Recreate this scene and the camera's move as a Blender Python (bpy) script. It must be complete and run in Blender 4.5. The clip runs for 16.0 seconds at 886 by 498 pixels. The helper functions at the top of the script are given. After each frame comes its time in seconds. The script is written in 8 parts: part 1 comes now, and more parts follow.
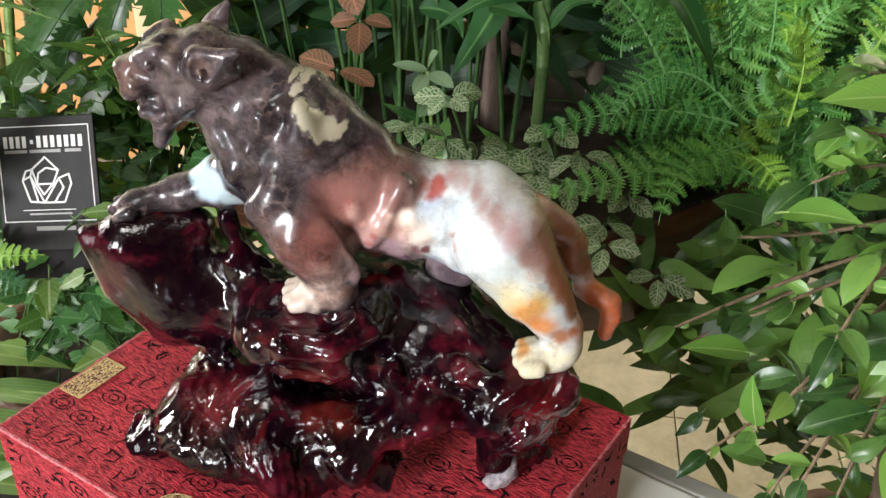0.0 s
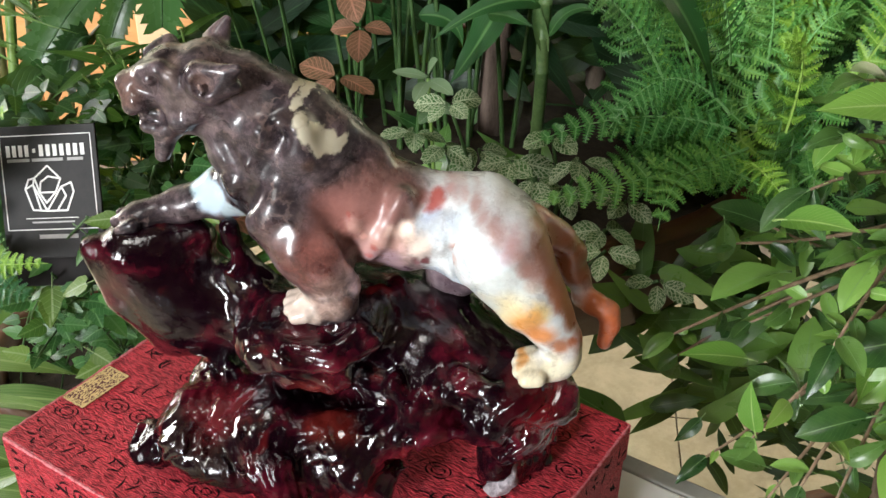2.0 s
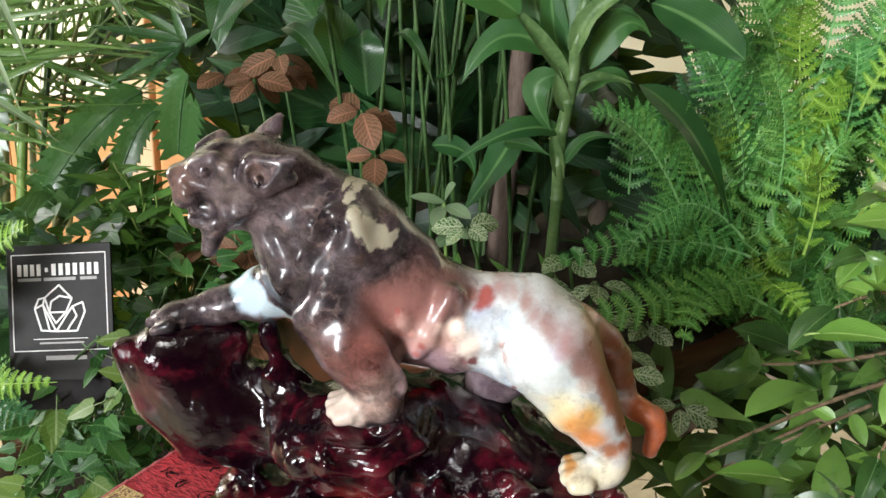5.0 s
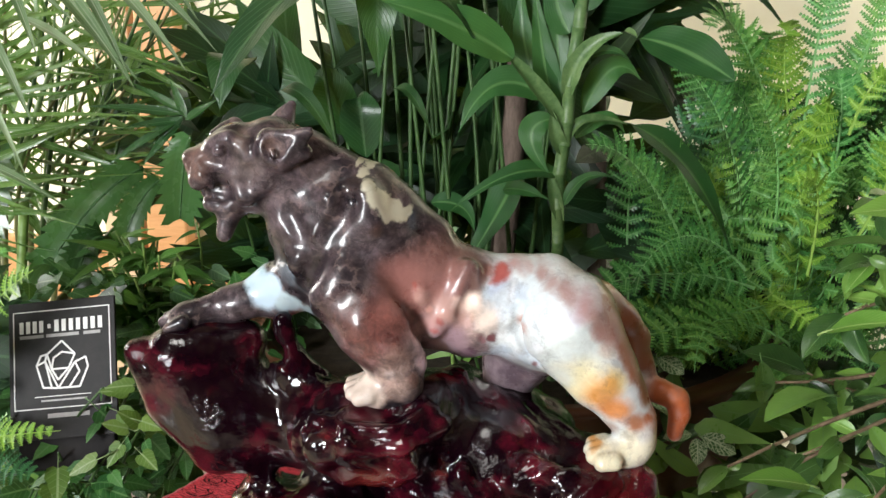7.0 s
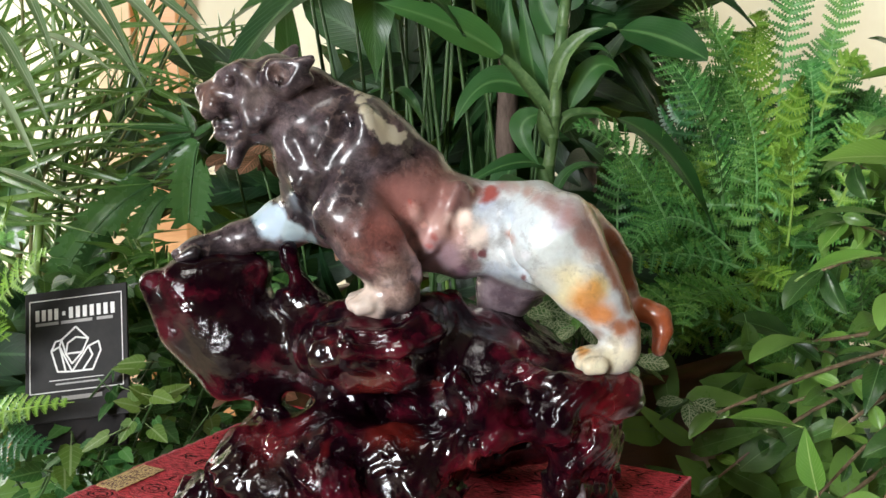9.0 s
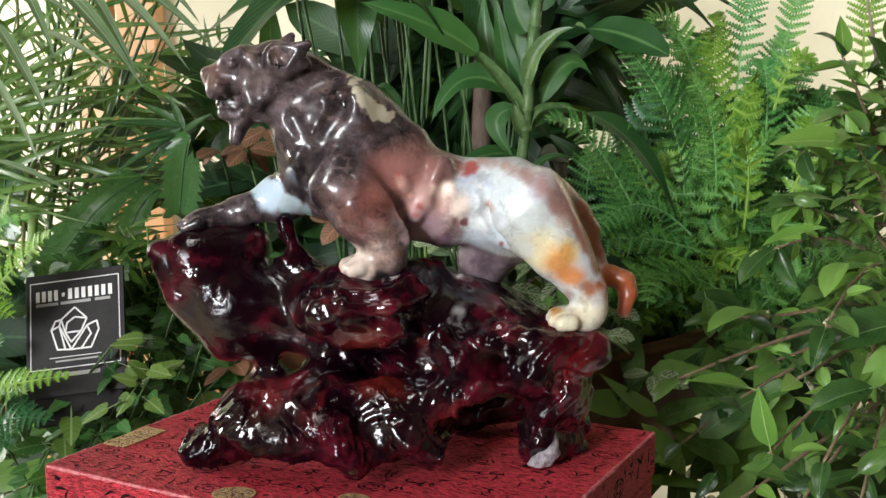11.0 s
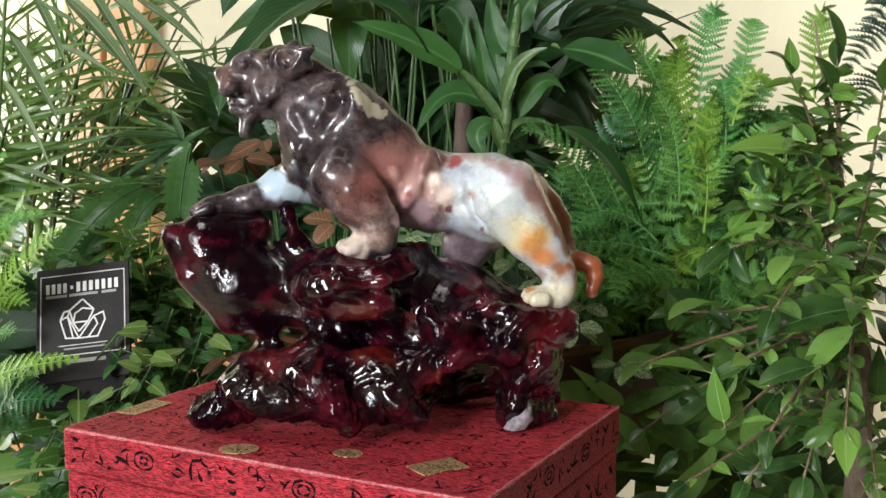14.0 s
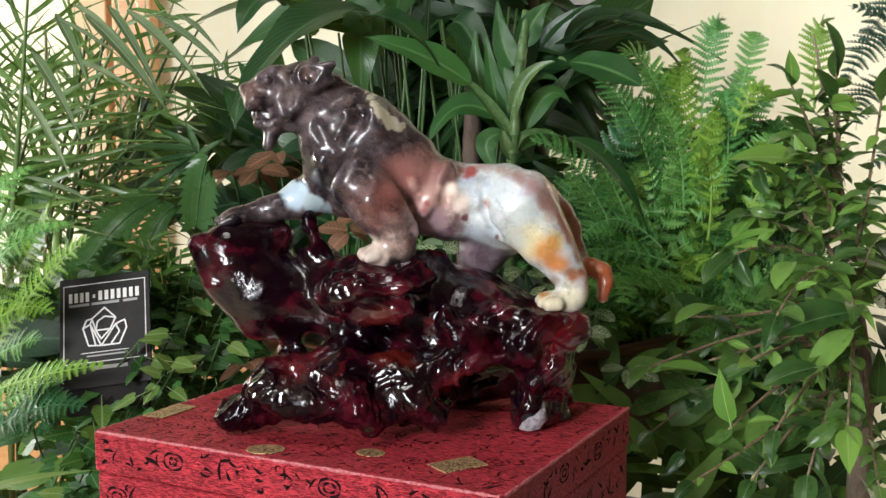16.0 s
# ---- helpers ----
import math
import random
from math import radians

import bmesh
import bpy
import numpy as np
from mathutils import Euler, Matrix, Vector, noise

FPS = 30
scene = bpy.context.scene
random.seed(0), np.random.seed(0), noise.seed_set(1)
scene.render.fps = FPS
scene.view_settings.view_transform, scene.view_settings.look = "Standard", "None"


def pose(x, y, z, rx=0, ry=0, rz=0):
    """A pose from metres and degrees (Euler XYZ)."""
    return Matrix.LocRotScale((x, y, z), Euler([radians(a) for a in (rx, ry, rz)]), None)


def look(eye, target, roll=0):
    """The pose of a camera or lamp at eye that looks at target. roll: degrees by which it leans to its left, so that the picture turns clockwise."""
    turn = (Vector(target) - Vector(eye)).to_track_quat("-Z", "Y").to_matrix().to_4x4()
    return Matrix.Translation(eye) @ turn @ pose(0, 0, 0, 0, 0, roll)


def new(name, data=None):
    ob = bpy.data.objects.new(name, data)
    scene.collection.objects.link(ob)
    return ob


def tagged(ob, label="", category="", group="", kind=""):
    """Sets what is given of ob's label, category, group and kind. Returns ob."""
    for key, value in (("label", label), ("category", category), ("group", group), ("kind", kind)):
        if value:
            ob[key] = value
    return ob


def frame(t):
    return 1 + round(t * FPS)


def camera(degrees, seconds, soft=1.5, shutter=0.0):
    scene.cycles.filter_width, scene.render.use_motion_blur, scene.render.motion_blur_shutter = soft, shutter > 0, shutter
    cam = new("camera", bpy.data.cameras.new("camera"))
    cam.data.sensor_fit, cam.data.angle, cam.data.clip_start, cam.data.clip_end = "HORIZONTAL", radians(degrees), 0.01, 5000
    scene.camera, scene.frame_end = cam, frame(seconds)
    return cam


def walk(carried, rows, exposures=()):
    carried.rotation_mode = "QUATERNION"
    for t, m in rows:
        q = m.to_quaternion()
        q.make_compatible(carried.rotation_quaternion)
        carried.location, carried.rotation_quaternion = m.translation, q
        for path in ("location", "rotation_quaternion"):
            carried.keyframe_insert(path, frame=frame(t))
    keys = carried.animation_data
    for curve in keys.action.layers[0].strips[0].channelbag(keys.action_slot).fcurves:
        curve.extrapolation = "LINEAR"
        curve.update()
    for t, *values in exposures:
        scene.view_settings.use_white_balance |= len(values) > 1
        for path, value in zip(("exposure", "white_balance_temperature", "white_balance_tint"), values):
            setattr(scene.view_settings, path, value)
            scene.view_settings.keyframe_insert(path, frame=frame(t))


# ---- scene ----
from math import atan2, cos, pi, sin

cam = camera(45.5, 16.0, soft=1.5)
PATH = [
    (0, (0.154, 0.086, 1.367), (-0.02, 1.77, 0.301), 1.4),
    (0.5, (0.149, 0.085, 1.367), (-0.016, 1.771, 0.303), 1.4),
    (1, (0.148, 0.085, 1.368), (-0.015, 1.772, 0.305), 1.4),
    (1.5, (0.154, 0.089, 1.373), (-0.023, 1.768, 0.301), 1.1),
    (2, (0.155, 0.086, 1.376), (-0.022, 1.767, 0.306), 1.1),
    (2.5, (0.149, 0.082, 1.376), (-0.02, 1.772, 0.319), 1.3),
    (3, (0.142, 0.076, 1.37), (-0.017, 1.787, 0.347), 1.6),
    (3.5, (0.131, 0.071, 1.365), (-0.013, 1.808, 0.383), 1.9),
    (4, (0.129, 0.07, 1.355), (-0.02, 1.837, 0.43), 1.9),
    (4.5, (0.119, 0.068, 1.345), (-0.019, 1.87, 0.488), 2.3),
    (5, (0.111, 0.07, 1.339), (-0.019, 1.903, 0.549), 2.4),
    (5.2, (0.108, 0.072, 1.336), (-0.018, 1.915, 0.571), 2.5),
    (7.3, (0.1, 0.023, 1.233), (-0.016, 1.963, 0.761), -0.2),
    (7.5, (0.103, 0.015, 1.224), (-0.015, 1.961, 0.774), -0.5),
    (8, (0.111, 0.001, 1.199), (-0.019, 1.957, 0.8), -0.9),
    (8.5, (0.114, -0.012, 1.176), (-0.022, 1.952, 0.822), -0.9),
    (9, (0.109, -0.028, 1.157), (-0.015, 1.943, 0.839), -0.9),
    (9.2, (0.105, -0.035, 1.154), (-0.01, 1.937, 0.841), -1.0),
    (11.3, (0.103, -0.103, 1.126), (0.037, 1.877, 0.856), -0.7),
    (11.5, (0.108, -0.112, 1.119), (0.031, 1.871, 0.87), -0.5),
    (12, (0.108, -0.13, 1.117), (0.046, 1.854, 0.876), -0.3),
    (12.5, (0.107, -0.146, 1.113), (0.058, 1.84, 0.883), -0.2),
    (13, (0.106, -0.156, 1.109), (0.066, 1.831, 0.889), -0.1),
    (13.5, (0.103, -0.165, 1.108), (0.073, 1.823, 0.893), -0.0),
    (14, (0.099, -0.172, 1.108), (0.075, 1.816, 0.897), 0.0),
    (14.5, (0.097, -0.178, 1.107), (0.071, 1.811, 0.904), -0.2),
    (15, (0.093, -0.186, 1.108), (0.069, 1.804, 0.908), -0.2),
    (15.5, (0.088, -0.193, 1.11), (0.068, 1.797, 0.91), -0.2),
    (16, (0.086, -0.202, 1.109), (0.065, 1.789, 0.917), -0.3),
]
walk(cam, [(t, look(eye, target, roll)) for t, eye, target, roll in PATH],
     [(0.0, 0.47), (5.0, 0.47), (9.0, 0.17), (11.5, 0.13), (14.0, 0.10), (16.0, 0.05)])

# ---------------------------------------------------------------- light
world = bpy.data.worlds.new("daylight")
scene.world = world
world.use_nodes = True
wn = world.node_tree.nodes
sky = wn.new("ShaderNodeTexSky")
sky.sky_type = "NISHITA"
sky.sun_disc = False
sky.sun_elevation = radians(40)
sky.sun_rotation = radians(200)
wn["Background"].inputs["Strength"].default_value = 0.12
world.node_tree.links.new(sky.outputs["Color"], wn["Background"].inputs["Color"])


def area_lamp(name, place, aim_at, sx, sy, watts, colour):
    data = bpy.data.lights.new(name, "AREA")
    data.shape, data.size, data.size_y = "RECTANGLE", sx, sy
    data.energy, data.color = watts, colour
    ob = new(name, data)
    ob.matrix_world = look(place, aim_at)
    return ob


# daylight in the south window opening, the square ceiling lamp over the walk,
# and two added side lamps that brighten the far wall
area_lamp("window_daylight", (-2.05, -3.16, 2.00), (-0.9, 0.0, 1.60), 1.0, 1.6, 238, (0.94, 0.97, 1.0))
area_lamp("west_fill_light", (-2.96, 1.85, 1.60), (0.0, 1.95, 1.55), 0.9, 1.1, 88, (1.0, 0.98, 0.93))
area_lamp("east_fill_light", (2.96, 1.85, 1.60), (2.75, 2.60, 1.50), 0.9, 1.1, 70, (1.0, 0.98, 0.93))
area_lamp("ceiling_lamp_light", (-0.35, -0.35, 2.93), (-0.35, -0.35, 0.0), 0.6, 0.6, 10, (1.0, 0.98, 0.94))


# ---------------------------------------------------------------- helpers
def rgb(c):
    return (c[0], c[1], c[2], 1.0)


class Nodes:
    """A small hand for node materials."""

    def __init__(self, name):
        self.mat = bpy.data.materials.new(name)
        self.mat.use_nodes = True
        self.t = self.mat.node_tree
        self.bsdf = self.t.nodes["Principled BSDF"]
        self.out = self.t.nodes["Material Output"]

    def add(self, kind, **props):
        n = self.t.nodes.new(kind)
        if "operation" in props:
            n.operation = props["operation"]
        if "use_clamp" in props:
            n.use_clamp = props["use_clamp"]
        if "data_type" in props:
            n.data_type = props["data_type"]
        if "interpolation_type" in props:
            n.interpolation_type = props["interpolation_type"]
        if "feature" in props:
            n.feature = props["feature"]
        if "wave_type" in props:
            n.wave_type, n.bands_direction = props["wave_type"], props["bands_direction"]
        if "rotation_type" in props:
            n.rotation_type = props["rotation_type"]
        return n

    def link(self, a, b):
        self.t.links.new(a, b)

    def put(self, socket, value):
        if hasattr(value, "is_output"):
            self.link(value, socket)
        else:
            socket.default_value = value

    def math(self, op, a, b=0.0, c=0.0, clamp=False):
        n = self.add("ShaderNodeMath", operation=op, use_clamp=clamp)
        for s, v in zip(n.inputs, (a, b, c)):
            self.put(s, v)
        return n.outputs[0]

    def vec(self, op, a, b=(0, 0, 0)):
        n = self.add("ShaderNodeVectorMath", operation=op)
        self.put(n.inputs[0], a)
        self.put(n.inputs[1], b)
        return n.outputs["Value"] if op in ("DISTANCE", "LENGTH") else n.outputs[0]

    def mix(self, f, a, b):
        n = self.add("ShaderNodeMix", data_type="RGBA")
        self.put(n.inputs[0], f)
        self.put(n.inputs[6], a if hasattr(a, "is_output") else rgb(a))
        self.put(n.inputs[7], b if hasattr(b, "is_output") else rgb(b))
        return n.outputs[2]

    def ramp(self, x, a, b, lo=0.0, hi=1.0):
        n = self.add("ShaderNodeMapRange", interpolation_type="SMOOTHSTEP")
        for s, v in zip(n.inputs, (x, a, b, lo, hi)):
            self.put(s, v)
        return n.outputs[0]

    def noise(self, co, scale, detail=3.0, rough=0.55, distortion=0.0, colour=False):
        n = self.add("ShaderNodeTexNoise")
        self.put(n.inputs["Vector"], co)
        n.inputs["Scale"].default_value = scale
        n.inputs["Detail"].default_value = detail
        n.inputs["Roughness"].default_value = rough
        n.inputs["Distortion"].default_value = distortion
        return n.outputs["Color"] if colour else n.outputs["Fac"]

    def coord(self, kind="Object"):
        return self.add("ShaderNodeTexCoord").outputs[kind]

    def bump(self, height, strength, distance=0.001):
        n = self.add("ShaderNodeBump")
        n.inputs["Strength"].default_value = strength
        n.inputs["Distance"].default_value = distance
        self.put(n.inputs["Height"], height)
        self.link(n.outputs[0], self.bsdf.inputs["Normal"])
        return n.outputs[0]

    def set(self, **kw):
        names = dict(colour="Base Color", rough="Roughness", metal="Metallic", coat="Coat Weight", coat_rough="Coat Roughness",
                     spec="Specular IOR Level", sss="Subsurface Weight")
        for k, v in kw.items():
            s = self.bsdf.inputs[names[k]]
            if k == "colour" and not hasattr(v, "is_output"):
                v = rgb(v)
            self.put(s, v)
        return self.mat


def leaf_material(name, dark, light, vein, rough=0.4, veins=9.0, vein_width=0.06, vein_mix=0.5, net=0.0, through_colour=None, gloss=0.4,
                  stripe=False, tip=None):
    """A leaf: u runs along it from stalk to tip, v across it, with the midrib at 0.5."""
    m = Nodes(name)
    uv = m.add("ShaderNodeSeparateXYZ")
    m.link(m.coord("UV"), uv.inputs[0])
    u, v = uv.outputs[0], uv.outputs[1]
    side = m.math("ABSOLUTE", m.math("SUBTRACT", v, 0.5))
    info = m.add("ShaderNodeObjectInfo")
    geo = m.add("ShaderNodeNewGeometry")
    rnd = m.math("FRACT", m.math("ADD", info.outputs["Random"], geo.outputs["Random Per Island"]))
    co = m.coord("Object")
    blotch = m.noise(co, 35.0, 3.0)
    fine = m.noise(co, 260.0, 2.0)
    f = m.math("ADD", m.math("MULTIPLY", m.math("POWER", rnd, 1.7), 0.95), m.math("MULTIPLY", m.math("SUBTRACT", blotch, 0.42), 0.7), clamp=True)
    col = m.mix(f, dark, light)
    rib = m.ramp(side, vein_width * 0.35, vein_width * 0.12)
    if stripe:
        lat = m.math("SUBTRACT", m.math("ABSOLUTE", m.math("SUBTRACT", m.math("FRACT", m.math("MULTIPLY", v, veins)), 0.5)), 0.0)
    else:
        lat = m.math("ABSOLUTE", m.math("SUBTRACT", m.math("FRACT", m.math("SUBTRACT", m.math("MULTIPLY", u, veins), m.math("MULTIPLY", side, veins * 0.55))), 0.5))
    lines = m.ramp(lat, vein_width, vein_width * 0.3)
    if net > 0:
        vo = m.add("ShaderNodeTexVoronoi", feature="DISTANCE_TO_EDGE")
        uv2 = m.vec("MULTIPLY", m.coord("UV"), (9.0, 6.0, 1.0))
        m.link(uv2, vo.inputs["Vector"])
        vo.inputs["Scale"].default_value = 1.0
        lines = m.math("MAXIMUM", m.math("MULTIPLY", lines, 1.0), m.math("MULTIPLY", m.ramp(vo.outputs["Distance"], 0.11, 0.03), net))
    allv = m.math("MAXIMUM", rib, m.math("MULTIPLY", lines, vein_mix))
    col = m.mix(allv, col, vein)
    if tip:
        col = m.mix(m.ramp(u, 0.93, 1.0), col, tip)
    m.set(colour=col, rough=m.math("ADD", rough, m.math("MULTIPLY", m.math("SUBTRACT", blotch, 0.5), 0.25)), spec=gloss)
    nb = m.bump(m.math("ADD", m.math("MULTIPLY", lines, -0.6), m.math("MULTIPLY", fine, 0.3)), 0.5, 0.0002 if stripe else 0.0006)
    tr = m.add("ShaderNodeBsdfTranslucent")
    warm = m.mix(0.6, col, through_colour or (0.20, 0.34, 0.03))
    m.link(warm, tr.inputs["Color"])
    mixer = m.add("ShaderNodeMixShader")
    mixer.inputs[0].default_value = 0.18
    m.link(m.bsdf.outputs[0], mixer.inputs[1])
    m.link(tr.outputs[0], mixer.inputs[2])
    m.link(mixer.outputs[0], m.out.inputs["Surface"])
    return m.mat


def simple(name, a, b, scale=20.0, rough=0.6, bump=0.3, metal=0.0, spec=0.4, stretch=(1, 1, 1)):
    m = Nodes(name)
    co = m.vec("MULTIPLY", m.coord("Object"), stretch)
    n1 = m.noise(co, scale, 5.0, 0.6)
    n2 = m.noise(co, scale * 7.3, 3.0, 0.6)
    f = m.math("ADD", m.math("MULTIPLY", n1, 0.7), m.math("MULTIPLY", n2, 0.3))
    m.set(colour=m.mix(m.ramp(f, 0.32, 0.68), a, b), rough=m.math("ADD", rough - 0.1, m.math("MULTIPLY", n2, 0.2)), metal=metal, spec=spec)
    m.bump(f, bump, 0.002)
    return m.mat


def bm_object(name, verts, faces, material, parent=None, label="", uvs=None, smooth=True):
    me = bpy.data.meshes.new(name)
    me.from_pydata(verts, [], faces)
    if uvs is not None:
        layer = me.uv_layers.new(name="UVMap")
        idx = np.empty(len(me.loops), dtype=np.int32)
        me.loops.foreach_get("vertex_index", idx)
        layer.data.foreach_set("uv", np.asarray(uvs, dtype=np.float32)[idx].ravel())
    if smooth:
        me.polygons.foreach_set("use_smooth", [True] * len(me.polygons))
    me.materials.append(material)
    me.update()
    ob = new(name, me)
    ob.parent = parent
    return tagged(ob, label)


def part(name, bm, material, parent, label="", smooth=False):
    me = bpy.data.meshes.new(name)
    bm.to_mesh(me)
    bm.free()
    if smooth:
        me.polygons.foreach_set("use_smooth", [True] * len(me.polygons))
    me.materials.append(material)
    ob = new(name, me)
    ob.parent = parent
    return tagged(ob, label)


def shared(name, mesh, m, parent):
    ob = new(name, mesh)
    ob.parent = parent
    ob.matrix_basis = m
    return ob


def thing(name, place, label, category, group=""):
    ob = new(name)
    ob.location = place
    ob.empty_display_size = 0.02
    return tagged(ob, label, category, group)


def box_bm(size, centre=(0, 0, 0), bevel=0.0, turn=None):
    bm = bmesh.new()
    bmesh.ops.create_cube(bm, size=1.0)
    bmesh.ops.scale(bm, vec=size, verts=bm.verts)
    if bevel:
        bmesh.ops.bevel(bm, geom=bm.edges[:], offset=bevel, segments=2, affect="EDGES", profile=0.5)
    if turn:
        bmesh.ops.transform(bm, matrix=turn, verts=bm.verts)
    bmesh.ops.translate(bm, vec=centre, verts=bm.verts)
    return bm


def tube_data(points, radii, sides=8):
    """Vertices and faces of a tapered tube along the points."""
    pts = [Vector(p) for p in points]
    verts, faces = [], []
    ref = Vector((0.3, 0.2, 1.0)).normalized()
    for i, p in enumerate(pts):
        d = (pts[min(i + 1, len(pts) - 1)] - pts[max(i - 1, 0)]).normalized()
        a = d.cross(ref if abs(d.dot(ref)) < 0.95 else Vector((1, 0, 0))).normalized()
        b = d.cross(a)
        r = radii[i] if hasattr(radii, "__len__") else radii
        for k in range(sides):
            w = 2 * pi * k / sides
            verts.append(p + (a * cos(w) + b * sin(w)) * r)
    for i in range(len(pts) - 1):
        for k in range(sides):
            k2 = (k + 1) % sides
            faces.append((i * sides + k, i * sides + k2, (i + 1) * sides + k2, (i + 1) * sides + k))
    n = len(verts)
    faces.append(tuple(range(sides))[::-1])
    faces.append(tuple(range(n - sides, n)))
    return verts, faces


def bend(a, b, sag, n=10, side=0.0):
    """A bowed line from a to b: sag lifts (or, minus, drops) its middle."""
    a, b = Vector(a), Vector(b)
    across = (b - a).cross(Vector((0, 0, 1)))
    across = across.normalized() if across.length > 1e-6 else Vector((1, 0, 0))
    out = []
    for i in range(n + 1):
        s = i / n
        out.append(a.lerp(b, s) + Vector((0, 0, 1)) * (sag * 4 * s * (1 - s)) + across * (side * 4 * s * (1 - s)))
    return out


def merge(pieces):
    verts, faces, uvs = [], [], []
    for p in pieces:
        o = len(verts)
        verts.extend(p[0])
        faces.extend([tuple(i + o for i in f) for f in p[1]])
        uvs.extend(p[2] if len(p) > 2 else [(0.5, 0.3)] * len(p[0]))
    return verts, faces, uvs


def outline(kind, s):
    """Half width at s along a leaf, from 0 at the stalk to 1 at the tip."""
    if kind == "ovate":
        return (sin(pi * s ** 0.72) ** 0.85) * (1 - 0.25 * s) * (1.0 if s < 0.86 else 1 - 0.45 * (s - 0.86) / 0.14)
    if kind == "ellipse":
        return sin(pi * s) ** 0.62
    if kind == "lance":
        return (sin(pi * s ** 0.6) ** 0.9) * (1 - 0.35 * s)
    if kind == "strap":
        return min(1.0, 0.55 + s * 2.0) * (1 - s ** 3.2) ** 0.8
    return sin(pi * s)


def leaf_data(length, width, kind="ovate", fold=0.18, droop=0.2, wave=0.0, n=10, cols=4, twist=0.0, teeth=0, stalk=0.0, pleat=0.0):
    """A leaf along +y, its face up: verts, faces, uvs."""
    verts, faces, uvs = [], [], []
    z, y = 0.0, 0.0
    step = length / n
    for i in range(n + 1):
        s = i / n
        a = droop * 1.6 * (s - 0.15) if s > 0.15 else 0.0
        if i:
            y += cos(a) * step
            z -= sin(a) * step
        w = width / 2 * max(outline(kind, min(max(s, 0.004), 0.999)), 0.012)
        if teeth and 0.05 < s < 0.97:
            w *= 1.0 - (0.16 + 0.14 * sin(i * 2.3)) * (i % 2) - 0.10 * abs(sin(i * 1.13))
        for c in range(cols + 1):
            v = 2 * c / cols - 1
            x = v * w
            h = abs(v) * w * fold + wave * width * sin(s * 17 + v * 1.3) * abs(v) + twist * v * w * s + pleat * width * (1 if (i % 2) else -1) * abs(v)
            verts.append(Vector((x, y - sin(a) * h * 0.5, z + h)))
            uvs.append((s, c / cols))
    for i in range(n):
        for c in range(cols):
            p = i * (cols + 1) + c
            faces.append((p, p + 1, p + cols + 2, p + cols + 1))
    if stalk:
        tv, tf = tube_data([(0, -stalk, -stalk * 0.1), (0, -stalk * 0.4, 0.0), (0, length * 0.06, 0.0)], [width * 0.035, width * 0.03, width * 0.025], 5)
        verts, faces, uvs = merge([(verts, faces, uvs), (tv, tf, [(0.0, 0.5)] * len(tv))])
    return verts, faces, uvs


def ribbon_leaf(a, b, c, width, kind="lance", up=(0, -0.5, 0.9), fold=0.28, n=18, cols=6, twist=0.0):
    """A leaf whose rib runs in one arch from a over b to c."""
    a, b, c = Vector(a), Vector(b), Vector(c)
    k = b * 2 - (a + c) / 2
    verts, faces, uvs = [], [], []
    for i in range(n + 1):
        s = i / n
        q = a * (1 - s) ** 2 + k * (2 * s * (1 - s)) + c * s ** 2
        d = ((k - a) * (1 - s) + (c - k) * s).normalized()
        x = d.cross(Vector(up))
        x = x.normalized() if x.length > 1e-3 else d.orthogonal().normalized()
        nrm = x.cross(d)
        x, nrm = x * cos(twist * s) + nrm * sin(twist * s), nrm * cos(twist * s) - x * sin(twist * s)
        w = width / 2 * max(outline(kind, min(max(s, 0.004), 0.999)), 0.03)
        for j in range(cols + 1):
            v = 2 * j / cols - 1
            verts.append(q + x * (v * w) + nrm * (abs(v) * w * fold + 0.03 * width * sin(s * 15 + v * 1.7) * abs(v)))
            uvs.append((s, j / cols))
    for i in range(n):
        for j in range(cols):
            o = i * (cols + 1) + j
            faces.append((o, o + 1, o + cols + 2, o + cols + 1))
    return verts, faces, uvs


def ivy_data(size):
    """A five-lobed ivy leaf, slightly cupped."""
    verts, uvs = [Vector((0, size * 0.3, 0.0))], [(0.35, 0.5)]
    pts = []
    for ang, r in ((-90, 0.28), (-62, 0.44), (-34, 0.54), (-12, 0.52), (10, 0.56), (32, 0.50), (60, 0.66), (90, 1.0)):
        pts.append((radians(ang), r))
    ring = [(a, r) for a, r in pts] + [(pi - a, r) for a, r in reversed(pts[1:-1])]
    for a, r in ring:
        x, y = cos(a) * r * size * 0.62, size * 0.3 + sin(a) * r * size * 0.75
        verts.append(Vector((x, y, -0.12 * (x * x + (y - size * 0.3) ** 2) / size + 0.10 * abs(x))))
        uvs.append((min(max(y / size, 0.0), 1.0), 0.5 + x / size))
    faces = [(0, 1 + i, 1 + (i + 1) % len(ring)) for i in range(len(ring))]
    tv, tf = tube_data([(0, -size * 0.45, -size * 0.08), (0, 0, -0.001), (0, size * 0.3, -0.0005)], size * 0.018, 4)
    return merge([(verts, faces, uvs), (tv, tf, [(0.1, 0.5)] * len(tv))])


def mesh_of(name, data, material):
    me = bpy.data.meshes.new(name)
    me.from_pydata(data[0], [], data[1])
    layer = me.uv_layers.new(name="UVMap")
    idx = np.empty(len(me.loops), dtype=np.int32)
    me.loops.foreach_get("vertex_index", idx)
    layer.data.foreach_set("uv", np.asarray(data[2], dtype=np.float32)[idx].ravel())
    me.polygons.foreach_set("use_smooth", [True] * len(me.polygons))
    me.materials.append(material)
    me.update()
    return me


